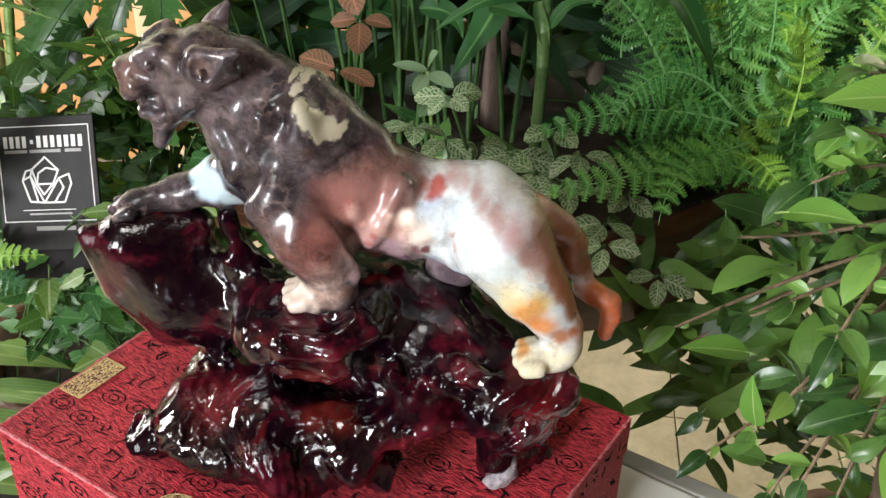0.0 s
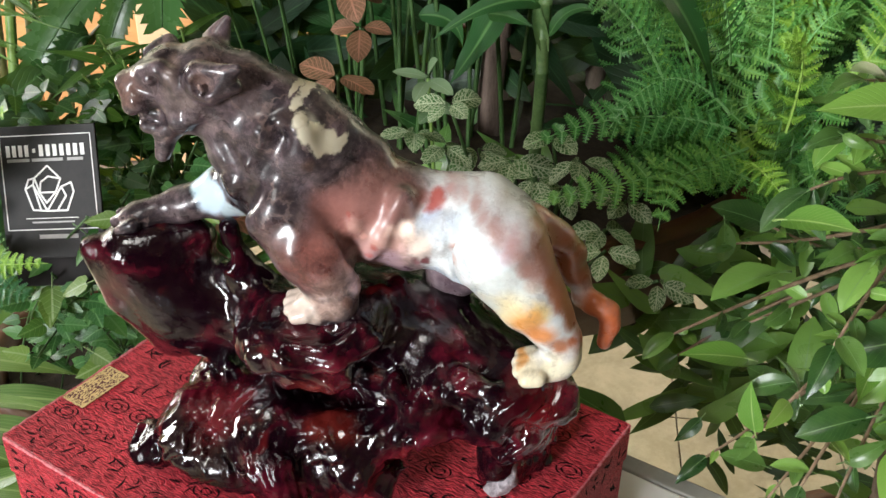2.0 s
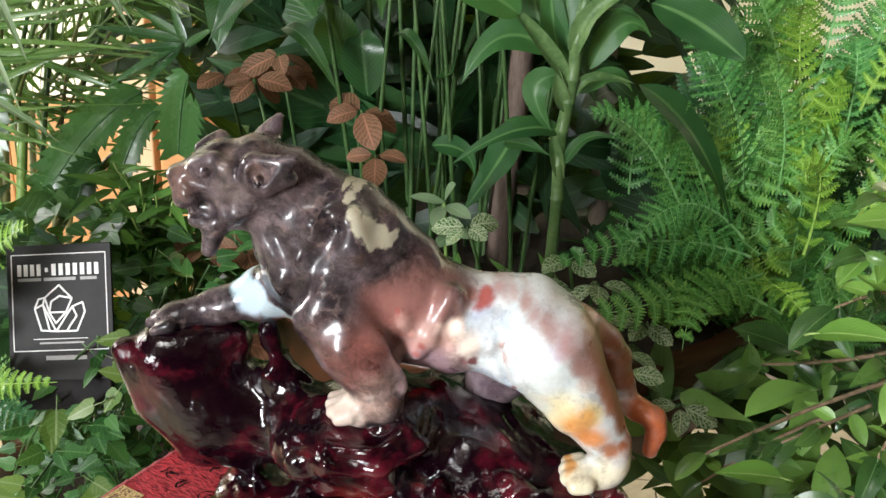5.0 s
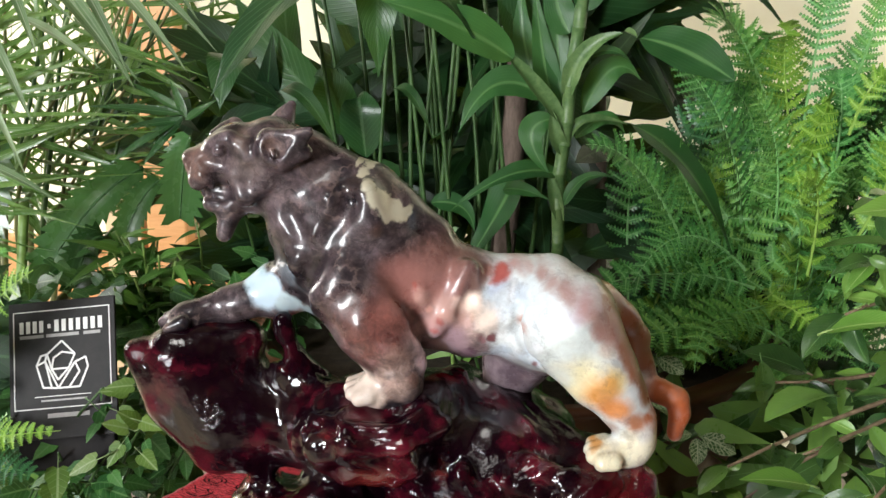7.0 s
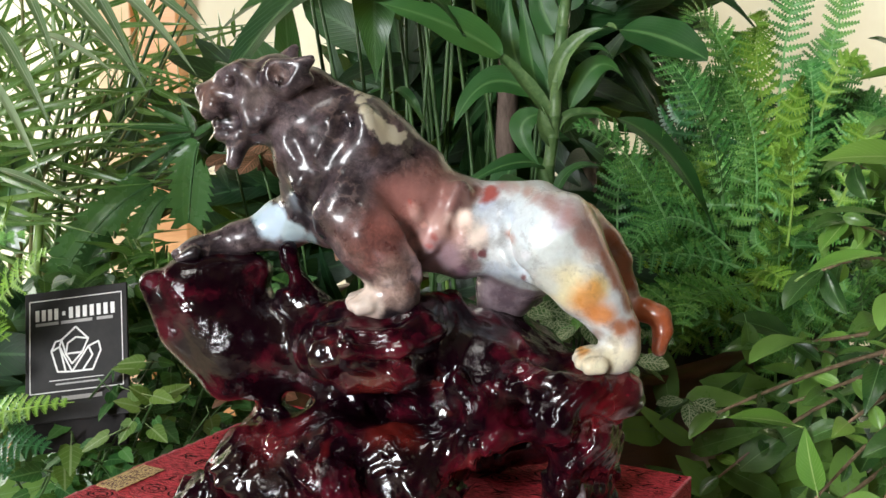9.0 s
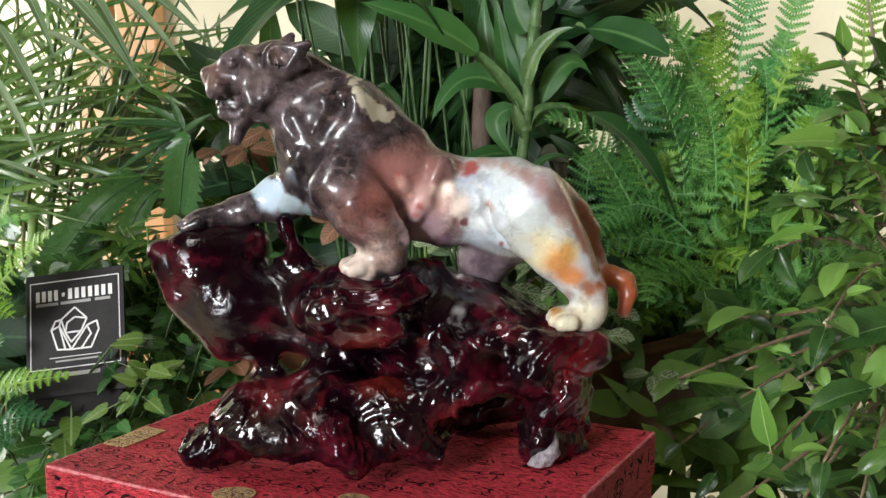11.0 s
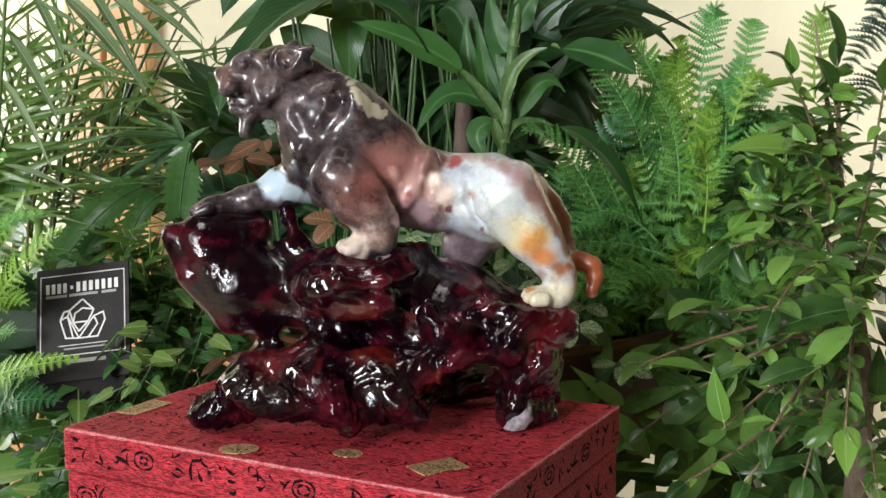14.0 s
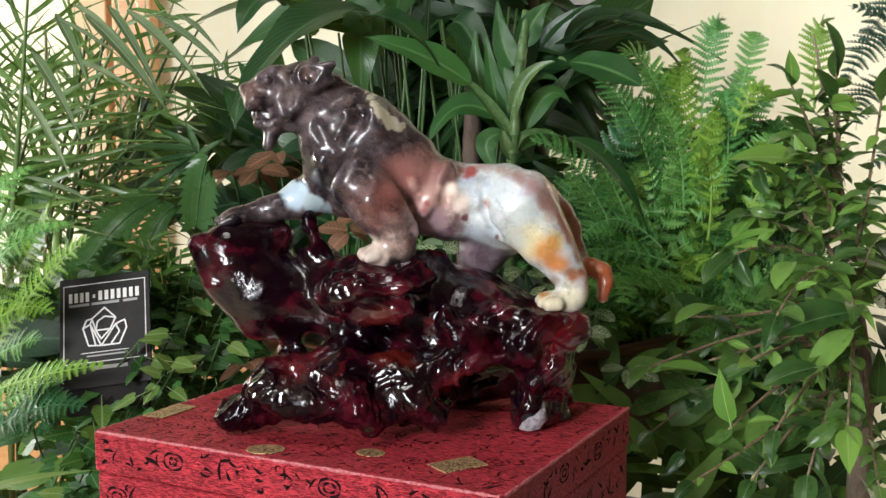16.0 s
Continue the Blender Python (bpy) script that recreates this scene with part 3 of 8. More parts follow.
    blob((0.281, 0.112, 0.082), (0.1587, 0.5850, 1.0648), 0.0061, 0.8, 0.45)
    blob((0.41, 0.264, 0.241), (0.1500, 0.5700, 1.0689), 0.0042, 0.6, 0.80)
    blob((0.543, 0.452, 0.351), (0.1547, 0.5700, 1.0573), 0.0050, 0.6, 0.80)
    # cream and orange hind leg
    blob((0.7, 0.606, 0.351), (0.1400, 0.5700, 1.0393), 0.0132, 0.6, 0.90)
    blob((0.672, 0.508, 0.227), (0.1590, 0.5700, 1.0424), 0.0063, 0.6, 0.90)
    blob((0.6, 0.632, 0.584), (0.1294, 0.5700, 1.0414), 0.0073, 0.6, 0.80)
    blob((0.619, 0.556, 0.42), (0.1763, 0.5700, 1.0039), 0.0115, 0.6, 1.00)
    blob((0.70, 0.64, 0.48), (0.1689, 0.5700, 0.9996), 0.0086, 0.6, 0.90)
    blob((0.551, 0.531, 0.521), (0.1763, 0.5700, 1.0114), 0.0058, 0.6, 0.80)
    blob((0.658, 0.272, 0.05), (0.1517, 0.5700, 1.0324), 0.0092, 0.6, 0.90)
    blob((0.568, 0.192, 0.029), (0.1602, 0.5700, 1.0243), 0.0077, 0.6, 0.90)
    blob((0.645, 0.315, 0.074), (0.1553, 0.5700, 1.0397), 0.0048, 0.6, 0.80)
    blob((0.342, 0.098, 0.021), (0.1709, 0.5700, 1.0168), 0.0058, 0.6, 0.90)
    blob((0.281, 0.074, 0.02), (0.1787, 0.5700, 1.0179), 0.0034, 0.6, 0.90)
    blob((0.70, 0.60, 0.40), (0.1524, 0.5600, 0.9976), 0.0082, 0.6, 0.90)
    blob((0.556, 0.241, 0.05), (0.1498, 0.5600, 1.0022), 0.0031, 0.6, 0.90)
    blob((0.72, 0.66, 0.47), (0.1612, 0.5600, 0.9959), 0.0073, 0.6, 0.90)
    blob((0.323, 0.212, 0.179), (0.1572, 0.5650, 1.0104), 0.0036, 0.6, 0.80)
    # tail
    blob((0.264, 0.078, 0.029), (0.1681, 0.6000, 1.0594), 0.0081, 0.4, 0.95)
    blob((0.323, 0.094, 0.032), (0.1744, 0.6050, 1.0457), 0.0087, 0.4, 0.95)
    blob((0.264, 0.074, 0.025), (0.1787, 0.6100, 1.0329), 0.0075, 0.4, 0.95)
    blob((0.399, 0.108, 0.036), (0.1958, 0.6020, 1.0170), 0.0149, 0.4, 1.00)
    blob((0.323, 0.078, 0.027), (0.2002, 0.6000, 1.0005), 0.0144, 0.4, 1.00)
    # mauve far hind leg
    blob((0.115, 0.082, 0.095), (0.1015, 0.6200, 1.0204), 0.0155, 0.30, 1.00)
    blob((0.281, 0.098, 0.112), (0.1195, 0.6100, 1.0295), 0.0039, 0.50, 0.90)
    # forearm and paw
    blob((0.219, 0.133, 0.112), (0.0467, 0.5700, 1.0522), 0.0077, 0.50, 0.80)
    blob((0.323, 0.219, 0.185), (0.0423, 0.5700, 1.0404), 0.0090, 0.45, 0.90)
    blob((0.508, 0.37, 0.306), (0.0337, 0.5700, 1.0308), 0.0065, 0.40, 0.90)
    blob((0.632, 0.485, 0.41), (0.0227, 0.5580, 1.0332), 0.0134, 0.30, 1.00)
    blob((0.149, 0.078, 0.063), (0.0530, 0.5700, 1.0415), 0.0034, 0.50, 0.80)
    blob((0.399, 0.323, 0.306), (0.0424, 0.5700, 1.0447), 0.0030, 0.60, 0.70)
    # dark marks beside the neck patch
    blob((0.023, 0.015, 0.015), (0.0244, 0.5800, 1.1402), 0.0047, 0.40, 0.90)
    blob((0.02, 0.012, 0.013), (0.0288, 0.5800, 1.1360), 0.0031, 0.40, 0.90)
    blob((0.06, 0.032, 0.025), (0.0344, 0.5800, 1.1188), 0.0039, 0.50, 0.80)
    blob((0.094, 0.056, 0.042), (0.0325, 0.5950, 1.1423), 0.0010, 0.40, 0.90)
    # dark throat
    blob((0.015, 0.012, 0.015), (-0.0130, 0.5750, 1.0903), 0.0112, 0.50, 0.90)
    blob((0.025, 0.02, 0.021), (-0.0170, 0.5750, 1.1030), 0.0086, 0.50, 0.80)
    blob((0.016, 0.015, 0.021), (0.0030, 0.5800, 1.0682), 0.0039, 0.40, 0.90)
    # brownish muzzle, greyer cheek and shoulder
    blob((0.127, 0.074, 0.06), (-0.0626, 0.5750, 1.1489), 0.0081, 0.50, 0.80)
    blob((0.161, 0.122, 0.117), (-0.0347, 0.5700, 1.1479), 0.0078, 0.60, 0.70)
    blob((0.098, 0.07, 0.066), (0.0034, 0.5700, 1.1477), 0.0078, 0.60, 0.60)
    blob((0.179, 0.127, 0.108), (-0.0376, 0.5800, 1.1623), 0.0044, 0.60, 0.70)
    blob((0.039, 0.025, 0.025), (-0.0490, 0.5700, 1.1592), 0.0013, 0.40, 0.90)
    blob((0.199, 0.127, 0.108), (-0.0182, 0.5650, 1.1624), 0.0044, 0.50, 0.70)
    # small dark spots
    blob((0.46, 0.26, 0.21), (0.1093, 0.5700, 1.0673), 0.0026, 0.80, 0.85)
    blob((0.127, 0.042, 0.044), (0.0945, 0.5700, 1.0595), 0.0028, 0.50, 0.95)
    blob((0.205, 0.094, 0.098), (0.0881, 0.5700, 1.0606), 0.0026, 0.50, 0.80)
    blob((0.241, 0.09, 0.094), (0.1171, 0.5700, 1.0440), 0.0019, 0.50, 0.90)
    blob((0.143, 0.094, 0.042), (0.1438, 0.5700, 1.0503), 0.0009, 0.50, 0.90)
    col = m.mix(m.ramp(mott, 0.58, 0.74, 0.0, 0.22), col, (0.34, 0.26, 0.27))
    cloudy = m.noise(co, 52.0, 5.0, 0.65)
    col = m.mix(m.ramp(cloudy, 0.52, 0.70, 0.0, 0.16), col, (0.30, 0.26, 0.27))
    col = m.mix(m.ramp(m.noise(p, 75.0, 6.0, 0.72), 0.53, 0.64, 0.0, 0.30), col, (0.12, 0.085, 0.08))
    speck = m.noise(co, 210.0, 3.0, 0.7)
    col = m.mix(m.ramp(speck, 0.68, 0.76, 0.0, 0.30), col, (0.16, 0.09, 0.07))
    veil = m.noise(m.vec("ADD", co, (0.4, 0.1, 0.9)), 105.0, 6.0, 0.70, 0.8)
    grain = m.noise(co, 340.0, 3.0, 0.6)
    tone = m.math("MULTIPLY", m.ramp(veil, 0.34, 0.66, 0.64, 1.30), m.ramp(grain, 0.30, 0.70, 0.84, 1.14))
    pale = m.ramp(axes.outputs[0], 0.080, 0.105)
    tone = m.math("ADD", m.math("MULTIPLY", tone, m.math("SUBTRACT", 1.0, m.math("MULTIPLY", pale, 0.78))), m.math("MULTIPLY", pale, 0.78))
    col = m.vec("MULTIPLY", col, tone)
    # orange-brown back of the thigh and tail, darker mauve low on the far side behind the belly
    slant = m.math("ADD", axes.outputs[0], m.math("MULTIPLY", m.math("SUBTRACT", axes.outputs[2], 1.05), 0.38))
    rear = m.math("MULTIPLY", m.ramp(slant, 0.1615, 0.1690), m.ramp(axes.outputs[2], 1.022, 1.034))
    col = m.mix(m.math("MULTIPLY", rear, 0.92), col, (0.28, 0.105, 0.048))
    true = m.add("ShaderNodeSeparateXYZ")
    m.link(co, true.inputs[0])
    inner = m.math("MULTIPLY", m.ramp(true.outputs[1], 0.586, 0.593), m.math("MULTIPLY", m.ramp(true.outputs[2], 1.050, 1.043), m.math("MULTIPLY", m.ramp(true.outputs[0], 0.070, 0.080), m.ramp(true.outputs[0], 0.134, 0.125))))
    low_mauve = m.mix(m.ramp(m.noise(co, 80.0, 5.0, 0.65), 0.36, 0.66), (0.10, 0.068, 0.082), (0.20, 0.15, 0.165))
    col = m.mix(inner, col, low_mauve)
    # mauve and pink ribs under cream folds
    blob((0.305, 0.122, 0.102), (0.0488, 0.5700, 1.0900), 0.0109, 0.70, 0.70)
    blob((0.305, 0.141, 0.122), (0.0667, 0.5700, 1.0910), 0.0119, 0.70, 0.70)
    blob((0.503, 0.296, 0.254), (0.0697, 0.5700, 1.0731), 0.0099, 0.70, 0.85)
    blob((0.503, 0.27, 0.246), (0.0581, 0.5700, 1.0669), 0.0060, 0.70, 0.80)
    blob((0.392, 0.254, 0.287), (0.0696, 0.5700, 1.0573), 0.0095, 0.60, 0.90)
    blob((0.515, 0.381, 0.423), (0.0664, 0.5700, 1.0468), 0.0064, 0.60, 0.85)
    blob((0.188, 0.102, 0.144), (0.0812, 0.5700, 1.0482), 0.0040, 0.70, 0.80)
    blob((0.552, 0.314, 0.27), (0.0551, 0.5700, 1.0826), 0.0036, 0.70, 0.90)
    blob((0.578, 0.305, 0.254), (0.0592, 0.5700, 1.0757), 0.0020, 0.60, 0.80)
    blob((0.352, 0.061, 0.048), (0.0638, 0.5700, 1.0685), 0.0018, 0.80, 0.70)
    blob((0.376, 0.08, 0.065), (0.0616, 0.5700, 1.0626), 0.0016, 0.80, 0.70)
    blob((0.352, 0.076, 0.058), (0.0526, 0.5700, 1.0875), 0.0014, 0.80, 0.60)
    blob((0.807, 0.631, 0.539), (0.0834, 0.5700, 1.0794), 0.0048, 0.70, 0.90)
    blob((0.871, 0.73, 0.631), (0.0907, 0.5700, 1.0699), 0.0056, 0.70, 0.90)
    blob((0.73, 0.515, 0.445), (0.0750, 0.5700, 1.0794), 0.0032, 0.70, 0.85)
    blob((0.61, 0.402, 0.371), (0.0781, 0.5700, 1.0689), 0.0028, 0.70, 0.80)
    blob((0.156, 0.048, 0.054), (0.0938, 0.5700, 1.0593), 0.0022, 0.70, 0.95)
    blob((0.305, 0.141, 0.15), (0.0890, 0.5700, 1.0583), 0.0020, 0.70, 0.80)
    blob((0.262, 0.138, 0.112), (0.0862, 0.5700, 1.0898), 0.0052, 0.70, 0.80)
    # red mark and rosy band that run along the spine into the rump
    blob((0.37, 0.135, 0.112), (0.0908, 0.5700, 1.0929), 0.0024, 0.95, 0.72)
    blob((0.44, 0.116, 0.098), (0.0981, 0.5700, 1.0914), 0.0027, 0.95, 0.81)
    blob((0.445, 0.186, 0.162), (0.0939, 0.5700, 1.0873), 0.0014, 0.95, 0.68)
    blob((0.484, 0.242, 0.203), (0.1065, 0.5700, 1.0939), 0.0020, 0.95, 0.68)
    blob((0.43, 0.212, 0.176), (0.1135, 0.5700, 1.0937), 0.0022, 0.95, 0.68)
    blob((0.362, 0.182, 0.153), (0.1202, 0.5700, 1.0922), 0.0026, 0.95, 0.68)
    blob((0.362, 0.182, 0.153), (0.1269, 0.5700, 1.0898), 0.0030, 0.95, 0.68)
    blob((0.392, 0.202, 0.171), (0.1338, 0.5700, 1.0865), 0.0035, 0.95, 0.68)
    blob((0.391, 0.196, 0.166), (0.1407, 0.5700, 1.0822), 0.0041, 0.95, 0.68)
    blob((0.358, 0.165, 0.132), (0.1470, 0.5700, 1.0774), 0.0046, 0.95, 0.68)
    blob((0.324, 0.141, 0.105), (0.1527, 0.5700, 1.0717), 0.0049, 0.95, 0.68)
    blob((0.293, 0.124, 0.086), (0.1569, 0.5700, 1.0653), 0.0046, 0.95, 0.68)
    blob((0.519, 0.396, 0.389), (0.1538, 0.5700, 1.0580), 0.0030, 0.95, 0.51)
    blob((0.693, 0.565, 0.539), (0.1307, 0.5700, 1.0791), 0.0022, 0.95, 0.42)
    # pale far foreleg, toes and neck patch
    blob((0.399, 0.52, 0.568), (-0.0397, 0.6120, 1.0791), 0.0077, 0.25, 1.00)
    blob((0.46, 0.568, 0.667), (-0.0319, 0.6120, 1.0730), 0.0099, 0.25, 1.00)
    blob((0.399, 0.485, 0.52), (-0.0208, 0.6120, 1.0667), 0.0069, 0.30, 1.00)
    blob((0.281, 0.351, 0.38), (-0.0104, 0.6100, 1.0619), 0.0047, 0.40, 0.90)
    blob((0.60, 0.50, 0.43), (0.0244, 0.5580, 1.0330), 0.0125, 0.40, 0.80)
    blob((0.52, 0.48, 0.36), (0.0240, 0.6000, 1.1503), 0.0021, 0.16, 1.00)
    blob((0.52, 0.48, 0.36), (0.0271, 0.6000, 1.1458), 0.0031, 0.16, 1.00)
    blob((0.52, 0.48, 0.36), (0.0307, 0.6000, 1.1396), 0.0044, 0.16, 1.00)
    blob((0.52, 0.48, 0.36), (0.0348, 0.6000, 1.1331), 0.0055, 0.16, 1.00)
    blob((0.52, 0.48, 0.36), (0.0405, 0.6000, 1.1278), 0.0060, 0.16, 1.00)
    blob((0.52, 0.48, 0.36), (0.0466, 0.6000, 1.1241), 0.0044, 0.16, 1.00)
    m.set(colour=col, rough=m.ramp(m.noise(co, 70.0, 4.0, 0.6), 0.3, 0.75, 0.24, 0.44), spec=0.30, coat=0.32, coat_rough=0.05)
    m.bsdf.inputs["Subsurface Weight"].default_value = 0.12
    m.bsdf.inputs["Subsurface Radius"].default_value = (0.006, 0.004, 0.003)
    m.bump(m.math("ADD", m.noise(co, 85.0, 3.0, 0.5), m.math("MULTIPLY", fine, 0.06)), 0.11, 0.0016)
    return m.mat


def lacquer_material():
    m = Nodes("lacquered_root_wood")
    co = m.coord("Object")
    warp = m.vec("MULTIPLY", m.vec("SUBTRACT", m.noise(co, 22.0, 3.0, colour=True), (0.5, 0.5, 0.5)), (0.03, 0.03, 0.03))
    p = m.vec("ADD", co, warp)
    n = m.noise(p, 26.0, 4.0, 0.6)
    g = m.noise(m.vec("MULTIPLY", p, (0.6, 1.0, 2.2)), 160.0, 4.0, 0.6)
    col = m.mix(m.ramp(n, 0.47, 0.70), (0.0050, 0.0008, 0.0026), (0.080, 0.0050, 0.0125))
    col = m.mix(m.ramp(m.noise(p, 34.0, 2.0), 0.62, 0.76, 0.0, 0.5), col, (0.19, 0.013, 0.014))
    for centre, r, red in (((0.1568, 0.5650, 0.9726), 0.022, (0.20, 0.009, 0.012)), ((0.0800, 0.5500, 0.9432), 0.011, (0.34, 0.035, 0.014)), ((0.0358, 0.5450, 0.9888), 0.016, (0.14, 0.016, 0.012)),
                           ((-0.0263, 0.5500, 0.9531), 0.020, (0.13, 0.012, 0.016)), ((0.0439, 0.5400, 0.9570), 0.014, (0.12, 0.012, 0.008))):
        col = m.mix(m.ramp(m.vec("DISTANCE", p, centre), r * 1.4, r * 0.5, 0.0, 0.6), col, red)
    col = m.mix(m.ramp(m.noise(co, 33.0, 3.0), 0.60, 0.72, 0.0, 0.35), col, (0.026, 0.014, 0.010))
    sheen = m.noise(m.vec("ADD", p, (0.3, 0.7, 0.1)), 24.0, 3.0, 0.55)
    m.set(colour=col, rough=m.math("ADD", m.ramp(g, 0.3, 0.8, 0.07, 0.15), m.ramp(m.noise(co, 48.0, 3.0), 0.50, 0.66, 0.0, 0.08)), spec=m.ramp(sheen, 0.42, 0.58, 0.14, 0.50), coat=m.ramp(sheen, 0.44, 0.58, 0.06, 0.75), coat_rough=0.04)
    m.bump(m.math("ADD", m.math("MULTIPLY", m.noise(m.vec("MULTIPLY", p, (1.0, 1.0, 0.55)), 270.0, 4.0, 0.6), m.ramp(m.noise(co, 36.0, 2.0), 0.50, 0.62, 0.03, 0.50)), m.noise(co, 92.0, 3.0, 0.5)), 0.50, 0.0036)
    return m.mat


def brocade_material():
    """Crinkled red silk: short broken ridges of bright weft over a dark ground."""
    m = Nodes("red_brocade")
    co = m.coord("Object")
    sway = m.vec("MULTIPLY", m.vec("SUBTRACT", m.noise(co, 120.0, 2.0, colour=True), (0.5, 0.5, 0.5)), (0.0050, 0.0050, 0.0050))
    laid = m.vec("ADD", co, sway)
    weft = m.vec("MULTIPLY", laid, (0.22, 1.0, 1.0))
    w = m.noise(weft, 700.0, 1.5, 0.5)
    nap = m.noise(co, 900.0, 2.0, 0.6)
    at = m.add("ShaderNodeSeparateXYZ")
    m.link(laid, at.inputs[0])
    cord = m.math("SINE", m.math("MULTIPLY", m.math("ADD", at.outputs[1], at.outputs[2]), 4600.0))
    ridge = m.math("ADD", m.math("MULTIPLY", m.ramp(w, 0.36, 0.62), 0.45), m.math("ADD", m.math("MULTIPLY", nap, 0.25), m.ramp(cord, -0.6, 0.8, 0.0, 0.35)))
    base = m.mix(m.ramp(ridge, 0.10, 0.95), (0.12, 0.004, 0.010), (0.80, 0.060, 0.085))
    base = m.mix(m.ramp(m.noise(co, 11.0, 4.0, 0.65), 0.35, 0.72, 0.0, 0.40), base, (0.15, 0.007, 0.014))
    thread = m.math("ABSOLUTE", m.math("SUBTRACT", m.noise(co, 150.0, 2.0, 0.5, 0.8), 0.5))
    base = m.mix(m.ramp(thread, 0.020, 0.008, 0.0, 0.35), base, (0.050, 0.003, 0.007))
    m.set(colour=base, rough=m.ramp(ridge, 0.2, 0.9, 0.66, 0.46), spec=0.20)
    m.bump(ridge, 1.0, 0.0011)
    return m.mat


def seal_material():
    m = Nodes("gold_thread")
    co = m.coord("Object")
    cell = m.vec("FLOOR", m.vec("MULTIPLY", co, (760.0, 1500.0, 0.0)))
    wn2 = m.add("ShaderNodeTexWhiteNoise")
    m.link(cell, wn2.inputs["Vector"])
    gold = m.ramp(wn2.outputs["Value"], 0.42, 0.44)
    shine = m.noise(co, 900.0, 2.0)
    col = m.mix(gold, (0.10, 0.02, 0.018), m.mix(shine, (0.58, 0.42, 0.18), (0.82, 0.66, 0.36)))
    m.set(colour=col, rough=0.42, metal=m.math("MULTIPLY", gold, 0.5))
    m.bump(gold, 0.6, 0.0006)
    return m.mat


M_GOLD = simple("gold_border_thread", (0.55, 0.40, 0.17), (0.80, 0.63, 0.33), 700.0, 0.42, 0.4, metal=0.5)
M_JADE, M_LACQUER, M_BROCADE, M_SEAL = jade_material(), lacquer_material(), brocade_material(), seal_material()
M_INK = simple("black_thread", (0.008, 0.003, 0.004), (0.022, 0.007, 0.009), 900.0, 0.85, 0.3, spec=0.08)
M_WORN = simple("rubbed_brocade_edge", (0.40, 0.035, 0.055), (0.62, 0.26, 0.27), 420.0, 0.7, 0.5, spec=0.2)
M_CUTWOOD = simple("pale_cut_wood", (0.16, 0.135, 0.15), (0.44, 0.40, 0.42), 260.0, 0.35, 1.0)

# ---------------------------------------------------------------- the room
X0, X1, Y0, Y1, H = -3.0, 3.0, -3.2, 2.6, 3.0


def slab(name, size, centre, material, label, category, bevel=0.0):
    ob = part(name, box_bm(size, (0, 0, 0), bevel), material, None)
    ob.location = centre
    return tagged(ob, label, category, kind="structure")


floor = slab("floor", (X1 - X0, Y1 - Y0, 0.1), ((X0 + X1) / 2, (Y0 + Y1) / 2, -0.056), M_GROUT, "cream tiled floor with grey joints", "floor")
slab("ceiling", (X1 - X0 + 0.4, Y1 - Y0 + 0.4, 0.12), (0, (Y0 + Y1) / 2, H + 0.06), M_DIM, "brown boarded ceiling", "ceiling")
slab("wall_north", (X1 - X0 + 0.4, 0.2, H), (0, Y1 + 0.1, H / 2), M_WALL, "cream plastered wall behind the plants", "wall")


def wall_with_window(name, along_x, fixed, lo, hi, w0, w1, z0, z1):
    root = thing(name, (0, 0, 0), "unseen brown boarded wall with an added window opening", "wall")
    tagged(root, kind="structure")
    for k, (a, b, c, d) in enumerate(((lo, w0, 0, H), (w1, hi, 0, H), (w0, w1, 0, z0), (w0, w1, z1, H))):
        size = (b - a, 0.2, d - c) if along_x else (0.2, b - a, d - c)
        mid = ((a + b) / 2, fixed, (c + d) / 2) if along_x else (fixed, (a + b) / 2, (c + d) / 2)
        part("wall_piece", box_bm(size, mid), M_DIM, root)
    for a in (w0 + 0.025, (w0 + w1) / 2, w1 - 0.025):
        size = (0.05, 0.06, z1 - z0) if along_x else (0.06, 0.05, z1 - z0)
        mid = (a, fixed, (z0 + z1) / 2) if along_x else (fixed, a, (z0 + z1) / 2)
        part("window_bar", box_bm(size, mid, 0.006), M_WHITE, root)
    size = (w1 - w0, 0.3, 0.04) if along_x else (0.3, w1 - w0, 0.04)
    mid = ((w0 + w1) / 2, fixed, z0 + 0.02) if along_x else (fixed, (w0 + w1) / 2, z0 + 0.02)
    part("window_sill", box_bm(size, mid, 0.008), M_WHITE, root)


wall_with_window("wall_south", True, Y0 - 0.1, X0 - 0.2, X1 + 0.2, -2.57, -1.53, 1.18, 2.82)
# unseen side openings, added to go with the two side lamps
wall_with_window("wall_west", False, X0 - 0.1, Y0, Y1, 1.38, 2.32, 1.03, 2.17)
wall_with_window("wall_east", False, X1 + 0.1, Y0, Y1, 1.38, 2.32, 1.03, 2.17)

# wooden wainscot boards along the far wall, and the casing beside them
board = bpy.data.meshes.new("wainscot_board")
bm = box_bm((0.198, 0.022, 0.56), (0, 0, 0), 0.004)
bm.to_mesh(board)
bm.free()
board.materials.append(M_PANEL)
wains = tagged(thing("wainscot", (0, Y1 - 0.012, 0.0), "honey-coloured wooden wainscot along the wall", "wainscot"), kind="structure")
for i in range(17):
    shared("board", board, Matrix.Translation((X0 + 0.1 + 0.2 * i, 0, 0.2815)), wains)
part("cap_rail", box_bm((3.4, 0.04, 0.03), (-1.3, -0.010, 0.5775), 0.006), M_PANEL, wains)
casing = tagged(thing("door_casing", (-0.78, Y1 - 0.06, 0), "pale pink and honey wooden door casing", "door frame"), kind="structure")
part("jamb", box_bm((0.09, 0.05, 2.3), (-0.06, 0, 1.15), 0.004), M_PINK, casing)
